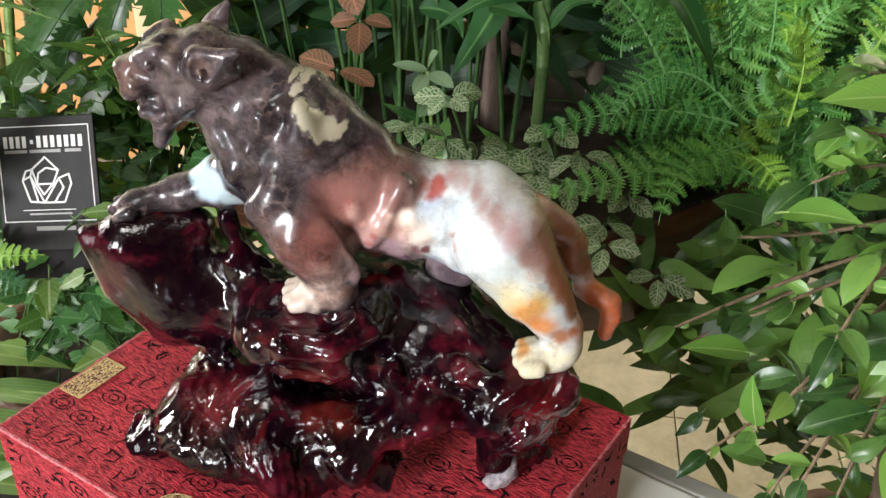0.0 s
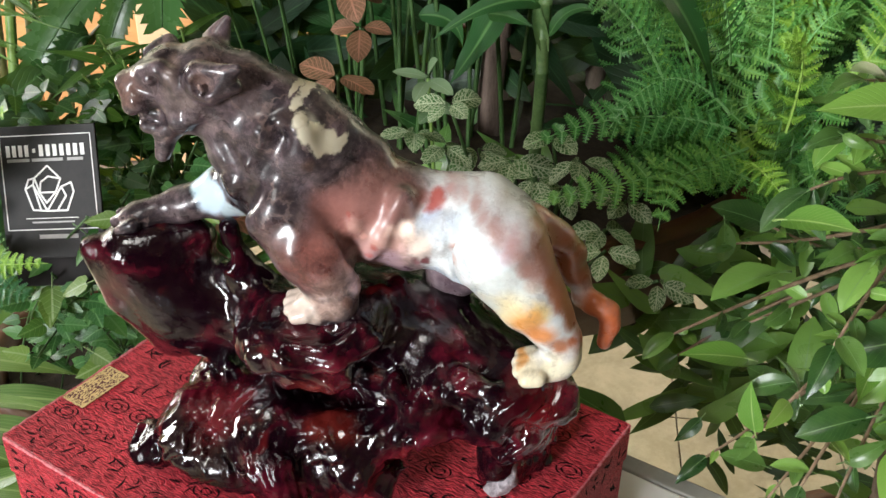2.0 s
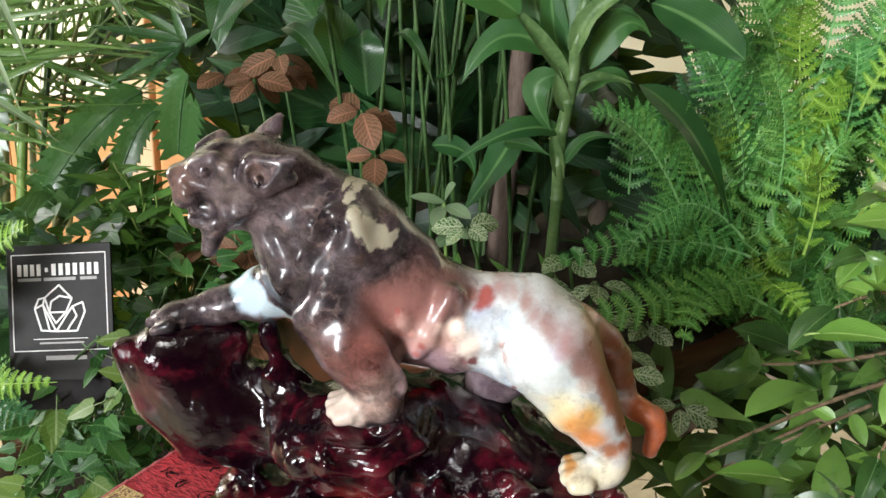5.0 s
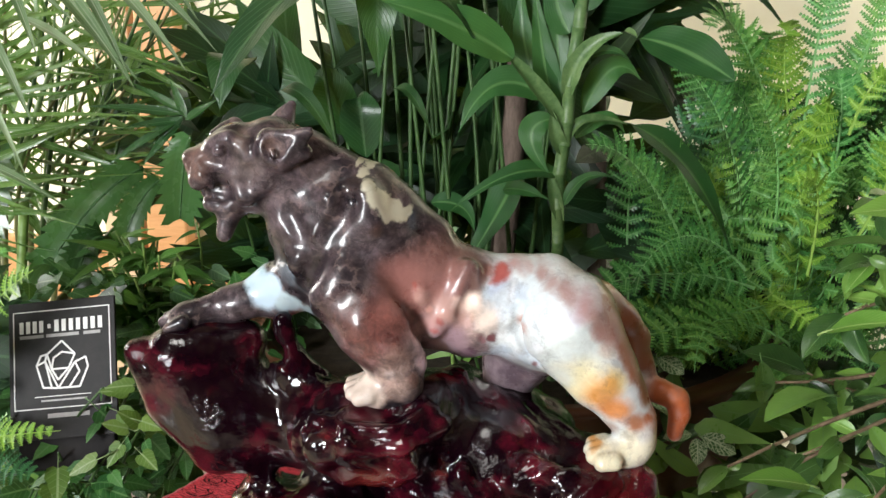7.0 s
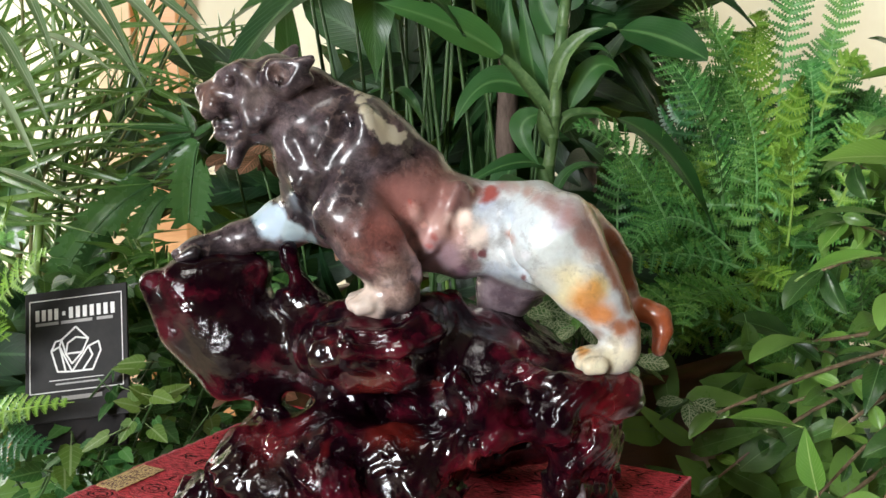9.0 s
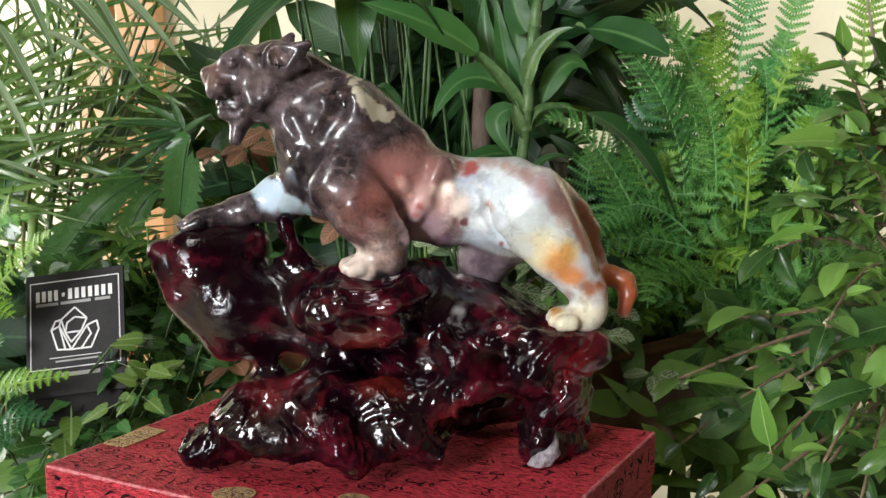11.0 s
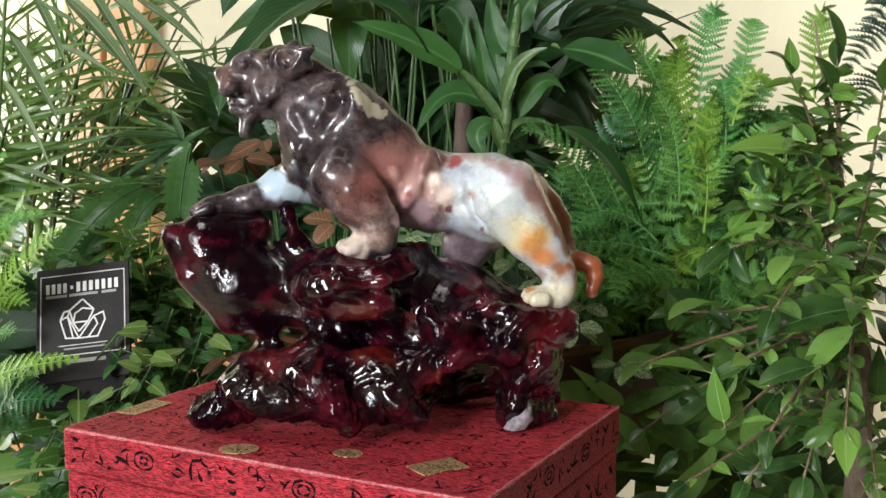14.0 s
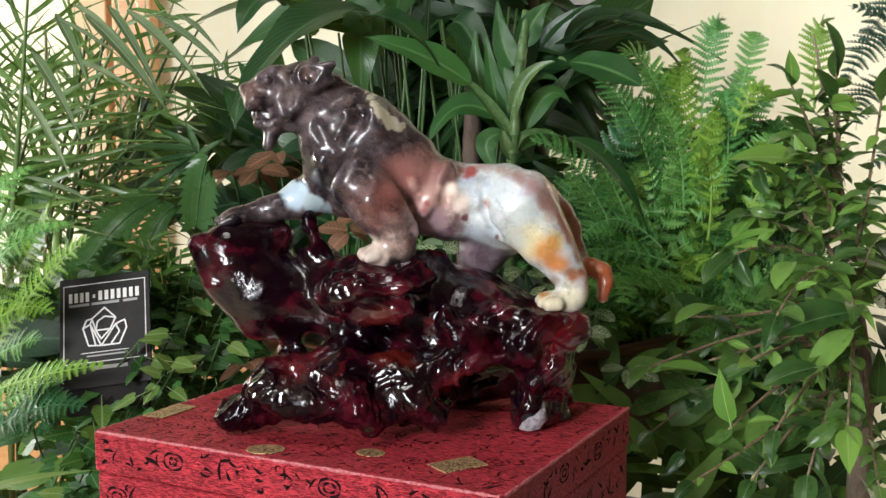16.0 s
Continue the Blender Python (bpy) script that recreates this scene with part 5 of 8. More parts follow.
# ---------------------------------------------------------------- the carved cat
def cat():
    c = Carving((-0.125, 0.515, 0.955), (0.225, 0.660, 1.200), 0.0013)
    g = c.grow
    # trunk
    g((0.1240, 0.6000, 1.0640), 0.0300, (0.1350, 0.6000, 1.0600), 0.0255, k=0.010, flat=1.05)
    g((0.0825, 0.6000, 1.0683), 0.0270, (0.1232, 0.6000, 1.0664), 0.0275, k=0.012)
    g((0.0440, 0.5980, 1.0797), 0.0345, (0.0803, 0.6000, 1.0691), 0.0280, k=0.012, flat=0.95)
    g((0.0230, 0.5960, 1.0990), 0.0370, (0.0440, 0.5980, 1.0818), 0.0345, k=0.012, flat=0.92)
    g((0.0128, 0.5940, 1.1160), 0.0350, (-0.0100, 0.5920, 1.1391), 0.0265, k=0.012, flat=0.9)
    g((0.0277, 0.5960, 1.1349), 0.0100, (0.0592, 0.5980, 1.1060), 0.0100, k=0.012)
    g((0.0044, 0.5900, 1.0950), 0.0230, (-0.0038, 0.5900, 1.1139), 0.0250, k=0.010)
    g((-0.0160, 0.6000, 1.0927), 0.0120, (0.0072, 0.6020, 1.0733), 0.0170, k=0.010)
    # head: skull, brow, muzzle
    g((-0.0274, 0.5880, 1.1495), 0.0205, (-0.0348, 0.5870, 1.1482), 0.0185, k=0.008, flat=1.05)
    g((-0.0403, 0.5860, 1.1590), 0.0110, (-0.0238, 0.5880, 1.1598), 0.0120, k=0.006, flat=1.5)
    g((-0.0434, 0.5840, 1.1523), 0.0140, (-0.0564, 0.5810, 1.1464), 0.0100, k=0.005, flat=1.2)
    g((-0.0475, 0.5840, 1.1585), 0.0070, (-0.0627, 0.5800, 1.1522), 0.0050, k=0.004, flat=1.6)
    g((-0.0433, 0.5840, 1.1609), 0.0085, (-0.0619, 0.5800, 1.1513), 0.0070, k=0.004, flat=1.4)
    g((-0.0667, 0.5790, 1.1525), 0.0044, (-0.0643, 0.5790, 1.1464), 0.0050, k=0.003, flat=1.6)
    g((-0.0583, 0.5730, 1.1436), 0.0070, (-0.0611, 0.5725, 1.1411), 0.0058, k=0.002)
    g((-0.0607, 0.5860, 1.1442), 0.0070, (-0.0637, 0.5860, 1.1417), 0.0058, k=0.002)
    # brow ridges and eyes
    g((-0.0537, 0.5725, 1.1598), 0.0036, (-0.0423, 0.5690, 1.1640), 0.0050, k=0.003)
    g((-0.0578, 0.5950, 1.1613), 0.0036, (-0.0473, 0.5990, 1.1661), 0.0050, k=0.003)
    g((-0.0363, 0.5690, 1.1599), 0.0056, (-0.0325, 0.5680, 1.1546), 0.0040, k=0.003)
    c.cut((-0.0476, 0.5655, 1.1573), 0.0046, k=0.002)
    g((-0.0482, 0.5690, 1.1575), 0.0036, k=0.0006)
    c.cut((-0.0573, 0.5690, 1.1515), 0.0016, (-0.0454, 0.5660, 1.1505), 0.0018, k=0.002)
    c.cut((-0.0664, 0.5730, 1.1506), 0.0012, (-0.0636, 0.5715, 1.1489), 0.0012, k=0.001)
    # lower jaw with the short beard
    g((-0.0319, 0.5880, 1.1329), 0.0140, (-0.0456, 0.5840, 1.1274), 0.0085, k=0.005, flat=1.15)
    g((-0.0461, 0.5820, 1.1270), 0.0075, (-0.0560, 0.5790, 1.1278), 0.0056, k=0.003, flat=1.4)
    g((-0.0467, 0.5800, 1.1240), 0.0068, (-0.0502, 0.5770, 1.1108), 0.0040, k=0.004, flat=1.2)
    g((-0.0562, 0.5735, 1.1309), 0.0018, (-0.0558, 0.5735, 1.1285), 0.0022, k=0.001)
    g((-0.0540, 0.5715, 1.1370), 0.0020, (-0.0545, 0.5715, 1.1333), 0.0010, k=0.001)
    c.cut((-0.0569, 0.5600, 1.1334), 0.0030, (-0.0541, 0.6000, 1.1342), 0.0030, k=0.002, flat=1.0)
    c.cut((-0.0507, 0.5620, 1.1330), 0.0036, (-0.0488, 0.5740, 1.1325), 0.0030, k=0.002)
    g((-0.0579, 0.5830, 1.1337), 0.0056, (-0.0447, 0.5840, 1.1324), 0.0070, k=0.001, flat=1.3)
    # cheek ruff: curling tufts behind the mouth
    g((-0.0413, 0.5705, 1.1446), 0.0034, (-0.0362, 0.5705, 1.1324), 0.0034, k=0.005)
    g((-0.0362, 0.5705, 1.1324), 0.0034, (-0.0273, 0.5690, 1.1384), 0.0034, k=0.005)
    g((-0.0273, 0.5690, 1.1384), 0.0034, (-0.0245, 0.5680, 1.1485), 0.0034, k=0.005)
    g((-0.0436, 0.6040, 1.1398), 0.0070, (-0.0319, 0.6060, 1.1389), 0.0090, k=0.005)
    c.cut((-0.0400, 0.5630, 1.1491), 0.0012, (-0.0359, 0.5620, 1.1414), 0.0014, k=0.002)
    c.cut((-0.0218, 0.5640, 1.1321), 0.0016, (-0.0183, 0.5620, 1.1481), 0.0018, k=0.003)
    c.cut((-0.0421, 0.5680, 1.1295), 0.0014, (-0.0232, 0.5650, 1.1277), 0.0016, k=0.003)
    # ears, cupped and laid back
    g((-0.0188, 0.5670, 1.1593), 0.0112, (-0.0004, 0.5640, 1.1686), 0.0030, k=0.0025, flat=0.85)
    g((-0.0152, 0.5670, 1.1552), 0.0080, (-0.0030, 0.5670, 1.1576), 0.0036, k=0.0025)
    c.cut((-0.0165, 0.5560, 1.1617), 0.0074, (-0.0032, 0.5570, 1.1677), 0.0026, k=0.0015)
    g((-0.0195, 0.5600, 1.1596), 0.0022, (-0.0178, 0.5590, 1.1564), 0.0022, k=0.001)
    c.cut((-0.0137, 0.5585, 1.1567), 0.0014, (0.0005, 0.5590, 1.1626), 0.0010, k=0.001)
    g((-0.0241, 0.6060, 1.1652), 0.0080, (-0.0180, 0.6100, 1.1765), 0.0028, k=0.003, flat=0.75)
    # near foreleg
    g((0.0163, 0.5700, 1.0851), 0.0225, (0.0301, 0.5640, 1.0700), 0.0208, k=0.006)
    g((0.0301, 0.5640, 1.0700), 0.0208, (0.0395, 0.5610, 1.0559), 0.0172, k=0.006)
    g((0.0395, 0.5610, 1.0559), 0.0172, (0.0449, 0.5600, 1.0442), 0.0126, k=0.006)
    g((0.0449, 0.5600, 1.0442), 0.0126, (0.0453, 0.5590, 1.0359), 0.0116, k=0.006)
    g((0.0453, 0.5590, 1.0359), 0.0116, (0.0381, 0.5570, 1.0314), 0.0098, k=0.006)
    g((0.0381, 0.5570, 1.0314), 0.0090, (0.0292, 0.5560, 1.0328), 0.0078, k=0.004, flat=1.25)
    g((0.0257, 0.5650, 1.0344), 0.0050, (0.0199, 0.5640, 1.0332), 0.0044, k=0.0016)
    g((0.0256, 0.5590, 1.0338), 0.0050, (0.0198, 0.5580, 1.0326), 0.0044, k=0.0016)
    g((0.0271, 0.5530, 1.0332), 0.0050, (0.0213, 0.5520, 1.0320), 0.0044, k=0.0016)
    g((0.0309, 0.5480, 1.0325), 0.0050, (0.0252, 0.5470, 1.0314), 0.0044, k=0.0016)
    g((0.0493, 0.5560, 1.0696), 0.0034, (0.0526, 0.5560, 1.0663), 0.0024, k=0.004)
    g((0.0517, 0.5560, 1.0633), 0.0034, (0.0550, 0.5560, 1.0600), 0.0024, k=0.004)
    g((0.0533, 0.5560, 1.0567), 0.0034, (0.0566, 0.5560, 1.0533), 0.0024, k=0.004)
    g((0.0537, 0.5560, 1.0504), 0.0034, (0.0570, 0.5560, 1.0471), 0.0024, k=0.004)
    # far foreleg, stretched out
    g((-0.0063, 0.6080, 1.0796), 0.0200, (-0.0266, 0.6120, 1.0708), 0.0150, k=0.012)
    g((-0.0266, 0.6120, 1.0708), 0.0150, (-0.0545, 0.6080, 1.0616), 0.0105, k=0.008)
    g((-0.0545, 0.6080, 1.0616), 0.0100, (-0.0795, 0.6020, 1.0551), 0.0090, k=0.006)
    g((-0.0791, 0.6000, 1.0553), 0.0090, (-0.0848, 0.5960, 1.0538), 0.0080, k=0.005)
    g((-0.0802, 0.5890, 1.0560), 0.0042, (-0.0884, 0.5870, 1.0528), 0.0034, k=0.0015)
    g((-0.0836, 0.5970, 1.0563), 0.0046, (-0.0927, 0.5950, 1.0539), 0.0036, k=0.0015)
    g((-0.0847, 0.6060, 1.0557), 0.0042, (-0.0932, 0.6050, 1.0541), 0.0034, k=0.0015)
    # near hind leg
    g((0.1359, 0.5760, 1.0643), 0.0285, (0.1528, 0.5720, 1.0412), 0.0185, k=0.012)
    g((0.1528, 0.5720, 1.0412), 0.0185, (0.1646, 0.5720, 1.0241), 0.0132, k=0.01)
    g((0.1646, 0.5720, 1.0241), 0.0132, (0.1722, 0.5720, 1.0129), 0.0108, k=0.008)
    g((0.1722, 0.5720, 1.0129), 0.0108, (0.1744, 0.5720, 1.0025), 0.0098, k=0.006)
    g((0.1733, 0.5710, 0.9973), 0.0100, (0.1623, 0.5660, 0.9959), 0.0090, k=0.005, flat=1.2)
    g((0.1575, 0.5740, 0.9979), 0.0052, (0.1511, 0.5730, 0.9972), 0.0046, k=0.0016)
    g((0.1558, 0.5675, 0.9972), 0.0052, (0.1494, 0.5665, 0.9965), 0.0046, k=0.0016)
    g((0.1566, 0.5610, 0.9965), 0.0052, (0.1503, 0.5600, 0.9959), 0.0046, k=0.0016)
    g((0.1608, 0.5550, 0.9958), 0.0052, (0.1545, 0.5540, 0.9952), 0.0046, k=0.0016)
    # far hind leg
    g((0.1194, 0.6120, 1.0439), 0.0240, (0.1064, 0.6180, 1.0258), 0.0170, k=0.010)
    g((0.1064, 0.6180, 1.0258), 0.0170, (0.1011, 0.6180, 1.0081), 0.0110, k=0.008)
    # tail
    g((0.1541, 0.5960, 1.0750), 0.0090, (0.1669, 0.6040, 1.0602), 0.0085, k=0.006)
    g((0.1669, 0.6040, 1.0602), 0.0085, (0.1748, 0.6100, 1.0452), 0.0082, k=0.006)
    g((0.1748, 0.6100, 1.0452), 0.0082, (0.1783, 0.6120, 1.0327), 0.0075, k=0.006)
    g((0.1783, 0.6120, 1.0327), 0.0075, (0.1833, 0.6100, 1.0193), 0.0062, k=0.006)
    g((0.1832, 0.6080, 1.0169), 0.0058, (0.1915, 0.6030, 1.0162), 0.0064, k=0.004)
    g((0.1915, 0.6030, 1.0162), 0.0064, (0.1985, 0.6000, 1.0143), 0.0064, k=0.004)
    g((0.1985, 0.6000, 1.0143), 0.0064, (0.2010, 0.5980, 1.0052), 0.0056, k=0.004)
    g((0.2010, 0.5980, 1.0052), 0.0056, (0.1987, 0.5960, 0.9948), 0.0042, k=0.004)
    # groove between thigh and tail
    c.cut((0.1570, 0.5870, 1.0680), 0.0020, (0.1655, 0.5910, 1.0500), 0.0034, k=0.004)
    c.cut((0.1655, 0.5910, 1.0500), 0.0034, (0.1735, 0.5950, 1.0330), 0.0030, k=0.004)
    # folds of the neck and chest
    g((0.0082, 0.5660, 1.1320), 0.0050, (-0.0025, 0.5640, 1.1138), 0.0050, k=0.011)
    g((-0.0025, 0.5640, 1.1138), 0.0050, (-0.0067, 0.5700, 1.0995), 0.0050, k=0.011)
    g((0.0181, 0.5850, 1.1408), 0.0080, (0.0390, 0.5800, 1.1095), 0.0100, k=0.010)
    g((0.0112, 0.5680, 1.1280), 0.0046, (0.0255, 0.5700, 1.1341), 0.0046, k=0.011)
    g((0.0255, 0.5700, 1.1341), 0.0046, (0.0326, 0.5660, 1.1217), 0.0050, k=0.011)
    c.cut((0.0039, 0.5600, 1.1298), 0.0020, (-0.0080, 0.5620, 1.1089), 0.0024, k=0.011)
    c.cut((0.0040, 0.5560, 1.1089), 0.0022, (-0.0040, 0.5660, 1.0852), 0.0028, k=0.011)
    c.cut((0.0198, 0.5640, 1.1319), 0.0016, (0.0090, 0.5560, 1.1157), 0.0018, k=0.010)
    c.cut((-0.0132, 0.5660, 1.1240), 0.0024, (-0.0031, 0.5620, 1.1089), 0.0024, k=0.007)
    # muscle lines: elbow, ribs, loin, thigh
    c.cut((0.0459, 0.5560, 1.0861), 0.0016, (0.0553, 0.5600, 1.0688), 0.0034, k=0.006)
    c.cut((0.0553, 0.5600, 1.0688), 0.0034, (0.0597, 0.5680, 1.0394), 0.0050, k=0.005)
    g((0.0551, 0.5680, 1.0828), 0.0052, k=0.004)
    g((0.0698, 0.5720, 1.0731), 0.0072, k=0.005)
    g((0.0631, 0.5710, 1.0632), 0.0060, (0.0599, 0.5690, 1.0724), 0.0040, k=0.004)
    g((0.0847, 0.5740, 1.0762), 0.0060, k=0.006)
    g((0.0806, 0.5770, 1.0927), 0.0070, (0.0747, 0.5740, 1.0804), 0.0050, k=0.007)
    c.cut((0.0848, 0.5680, 1.0929), 0.0016, (0.0789, 0.5680, 1.0724), 0.0018, k=0.006)
    c.cut((0.0651, 0.5630, 1.0788), 0.0016, (0.0609, 0.5630, 1.0686), 0.0014, k=0.004)
    c.cut((0.0945, 0.5690, 1.0595), 0.0030, k=0.004)
    c.cut((0.1086, 0.5690, 1.0743), 0.0024, (0.1102, 0.5690, 1.0631), 0.0030, k=0.005)
    c.cut((0.1094, 0.5680, 1.0632), 0.0030, (0.1176, 0.5680, 1.0433), 0.0026, k=0.006)
    x, y, z = c.x, c.y, c.z
    front = np.clip((0.055 - x) / 0.04, 0, 1)
    wx, wz = x + 0.004 * np.sin(120 * z + 90 * y), z + 0.004 * np.sin(140 * x + 1.3)
    c.d += 0.0008 * np.sin(210 * x + 70 * z) * np.sin(190 * z - 60 * x + 0.6)
    c.d += front * 0.0002 * (0.6 - np.abs(np.sin(230 * wx + 150 * wz) * np.sin(300 * wz - 110 * wx + 200 * y)))
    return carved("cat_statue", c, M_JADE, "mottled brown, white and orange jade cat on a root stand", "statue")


cat()

# ---------------------------------------------------------------- the sign card
CARD_TL, CARD_TR = Vector((-0.3157, 0.8500, 0.9766)), Vector((-0.2251, 0.8500, 0.9877))
CARD_BL = Vector((-0.2946, 0.8050, 0.8747))
CX = (CARD_TR - CARD_TL).normalized()
CYV = CARD_BL - CARD_TL
CH = (CYV - CX * CYV.dot(CX)).length
CW = (CARD_TR - CARD_TL).length
CY = -(CYV - CX * CYV.dot(CX)).normalized()
CM = Matrix((CX, CY, CX.cross(CY))).transposed().to_4x4()
CM.translation = CARD_BL + (CARD_TL - CARD_BL - CY * CH) / 2
sign = thing("sign_card", CARD_BL, "black printed sign card with a white crystal emblem among the ivy", "sign")
sign.matrix_basis = CM
card = part("card", box_bm((CW, CH, 0.003), (CW / 2, CH / 2, -0.0016), 0.0006), M_CARD, sign)
part("easel", box_bm((CW * 0.9, 0.09, 0.008), (CW / 2, 0.02, -0.0075), 0.002), M_BLACK, sign)


def bar(x0, y0, x1, y1, w, mat=None, name="printed_bar"):
    """A printed stroke on the card, in shares of its width and height."""
    a, b = Vector((x0 * CW, y0 * CH, 0)), Vector((x1 * CW, y1 * CH, 0))
    d = b - a
    turn = Matrix.Rotation(atan2(d.y, d.x), 4, "Z")
    part(name, box_bm((d.length + w * 0.2, w, 0.0004), (a + b) / 2 + Vector((0, 0, 0.0003)), 0, turn), mat or M_PRINT, card)


for x0, y0, x1, y1 in ((0.05, 0.22, 0.95, 0.22), (0.05, 0.93, 0.95, 0.93), (0.05, 0.22, 0.05, 0.93), (0.95, 0.22, 0.95, 0.93)):
    bar(x0, y0, x1, y1, 0.0008, name="border_line")
for k in range(4):
    bar(0.125 + 0.062 * k, 0.775, 0.125 + 0.062 * k, 0.855, 0.0034)
for k in range(7):
    bar(0.455 + 0.068 * k, 0.775, 0.455 + 0.068 * k, 0.855, 0.0036)
bar(0.375, 0.815, 0.395, 0.815, 0.0035)
for a, b in ((0.11, 0.33), (0.36, 0.66), (0.71, 0.86)):
    bar(a, 0.745, b, 0.745, 0.0026, M_FAINT)
bar(0.24, 0.305, 0.76, 0.305, 0.0006)
bar(0.30, 0.275, 0.72, 0.275, 0.0014, M_FAINT)
bar(0.36, 0.165, 0.74, 0.165, 0.0036, M_FAINT)
# the crystal emblem
E1 = ((0.50, 0.70), (0.36, 0.61), (0.40, 0.50), (0.56, 0.50), (0.62, 0.60), (0.50, 0.70))
E2 = ((0.36, 0.61), (0.30, 0.60), (0.26, 0.53), (0.32, 0.37), (0.46, 0.36), (0.34, 0.56), (0.36, 0.61))
E3 = ((0.72, 0.57), (0.62, 0.54), (0.46, 0.36), (0.66, 0.36), (0.74, 0.50), (0.72, 0.57))
E4 = ((0.42, 0.58), (0.50, 0.62), (0.62, 0.60))
E5 = ((0.26, 0.53), (0.34, 0.56), (0.40, 0.36))
E6 = ((0.62, 0.54), (0.66, 0.47), (0.56, 0.36))
E7 = ((0.42, 0.58), (0.40, 0.50), (0.46, 0.42), (0.56, 0.50))
for line in (E1, E2, E3, E4, E5, E6, E7):
    for p, q in zip(line, line[1:]):
        bar(p[0], p[1], q[0], q[1], 0.0015, name="emblem_line")

# ---------------------------------------------------------------- the planters
def planter(name, centre, r0, r1, h, label):
    root = thing(name, centre, label, "planter", "brown planters")
    bm = bmesh.new()
    prof = ((r0 * 0.75, 0), (r0, 0.01), (r0 + (r1 - r0) * 0.6, h * 0.5), (r1, h * 0.93), (r1 + 0.008, h * 0.95), (r1 + 0.008, h), (r1 - 0.012, h), (r1 - 0.018, h * 0.86))
    n = 40
    rings = [[bm.verts.new((r * cos(2 * pi * k / n), r * sin(2 * pi * k / n), z)) for k in range(n)] for r, z in prof]
    for a, b in zip(rings, rings[1:]):
        for k in range(n):
            bm.faces.new((a[k], a[(k + 1) % n], b[(k + 1) % n], b[k]))
    bm.faces.new(rings[0][::-1])
    part("pot", bm, M_POT, root, smooth=True)
    rng = random.Random(5)
    bm = bmesh.new()
    bmesh.ops.create_grid(bm, x_segments=26, y_segments=26, size=r1 - 0.014)
    for v in bm.verts:
        q = v.co.xy.length
        if q > r1 - 0.02:
            v.co.xy *= (r1 - 0.02) / q
        v.co.z = h * 0.88 + rng.uniform(-0.004, 0.004)
    part("soil", bm, M_SOIL, root, smooth=True)
    return root


planter("planter", (0.11, 1.11, 0.765), 0.235, 0.270, 0.135, "round brown wooden planter full of foliage plants")
ped = thing("planter_stand", (0.11, 1.11, 0.0), "dark wooden stand under the round planter", "plant stand")
for k in range(4):
    w = pi / 4 + k * pi / 2
    v, f = tube_data([(0.13 * cos(w), 0.13 * sin(w), 0.0), (0.10 * cos(w), 0.10 * sin(w), 0.36), (0.12 * cos(w), 0.12 * sin(w), 0.743)], 0.012, 8)
    bm_object("leg", v, f, M_BLACK, ped)
part("shelf", box_bm((0.30, 0.30, 0.02), (0, 0, 0.7535), 0.004), M_BLACK, ped)
planter("floor_planter", (0.62, 0.98, 0.0), 0.15, 0.20, 0.34, "tall brown planter of the ficus on the floor")
planter("floor_planter", (-0.52, 1.22, 0.0), 0.15, 0.20, 0.34, "tall brown planter of the palm on the floor")
planter("ivy_planter", (-0.30, 0.98, 0.50), 0.10, 0.14, 0.15, "brown planter of trailing ivy behind the sign")
ped = thing("plant_stand", (-0.30, 0.98, 0.0), "black wooden stand under the ivy planter", "plant stand")
part("column", box_bm((0.16, 0.16, 0.46), (0, 0, 0.23), 0.004), M_BLACK, ped)
part("shelf", box_bm((0.34, 0.34, 0.038), (0, 0, 0.4805), 0.004), M_BLACK, ped)

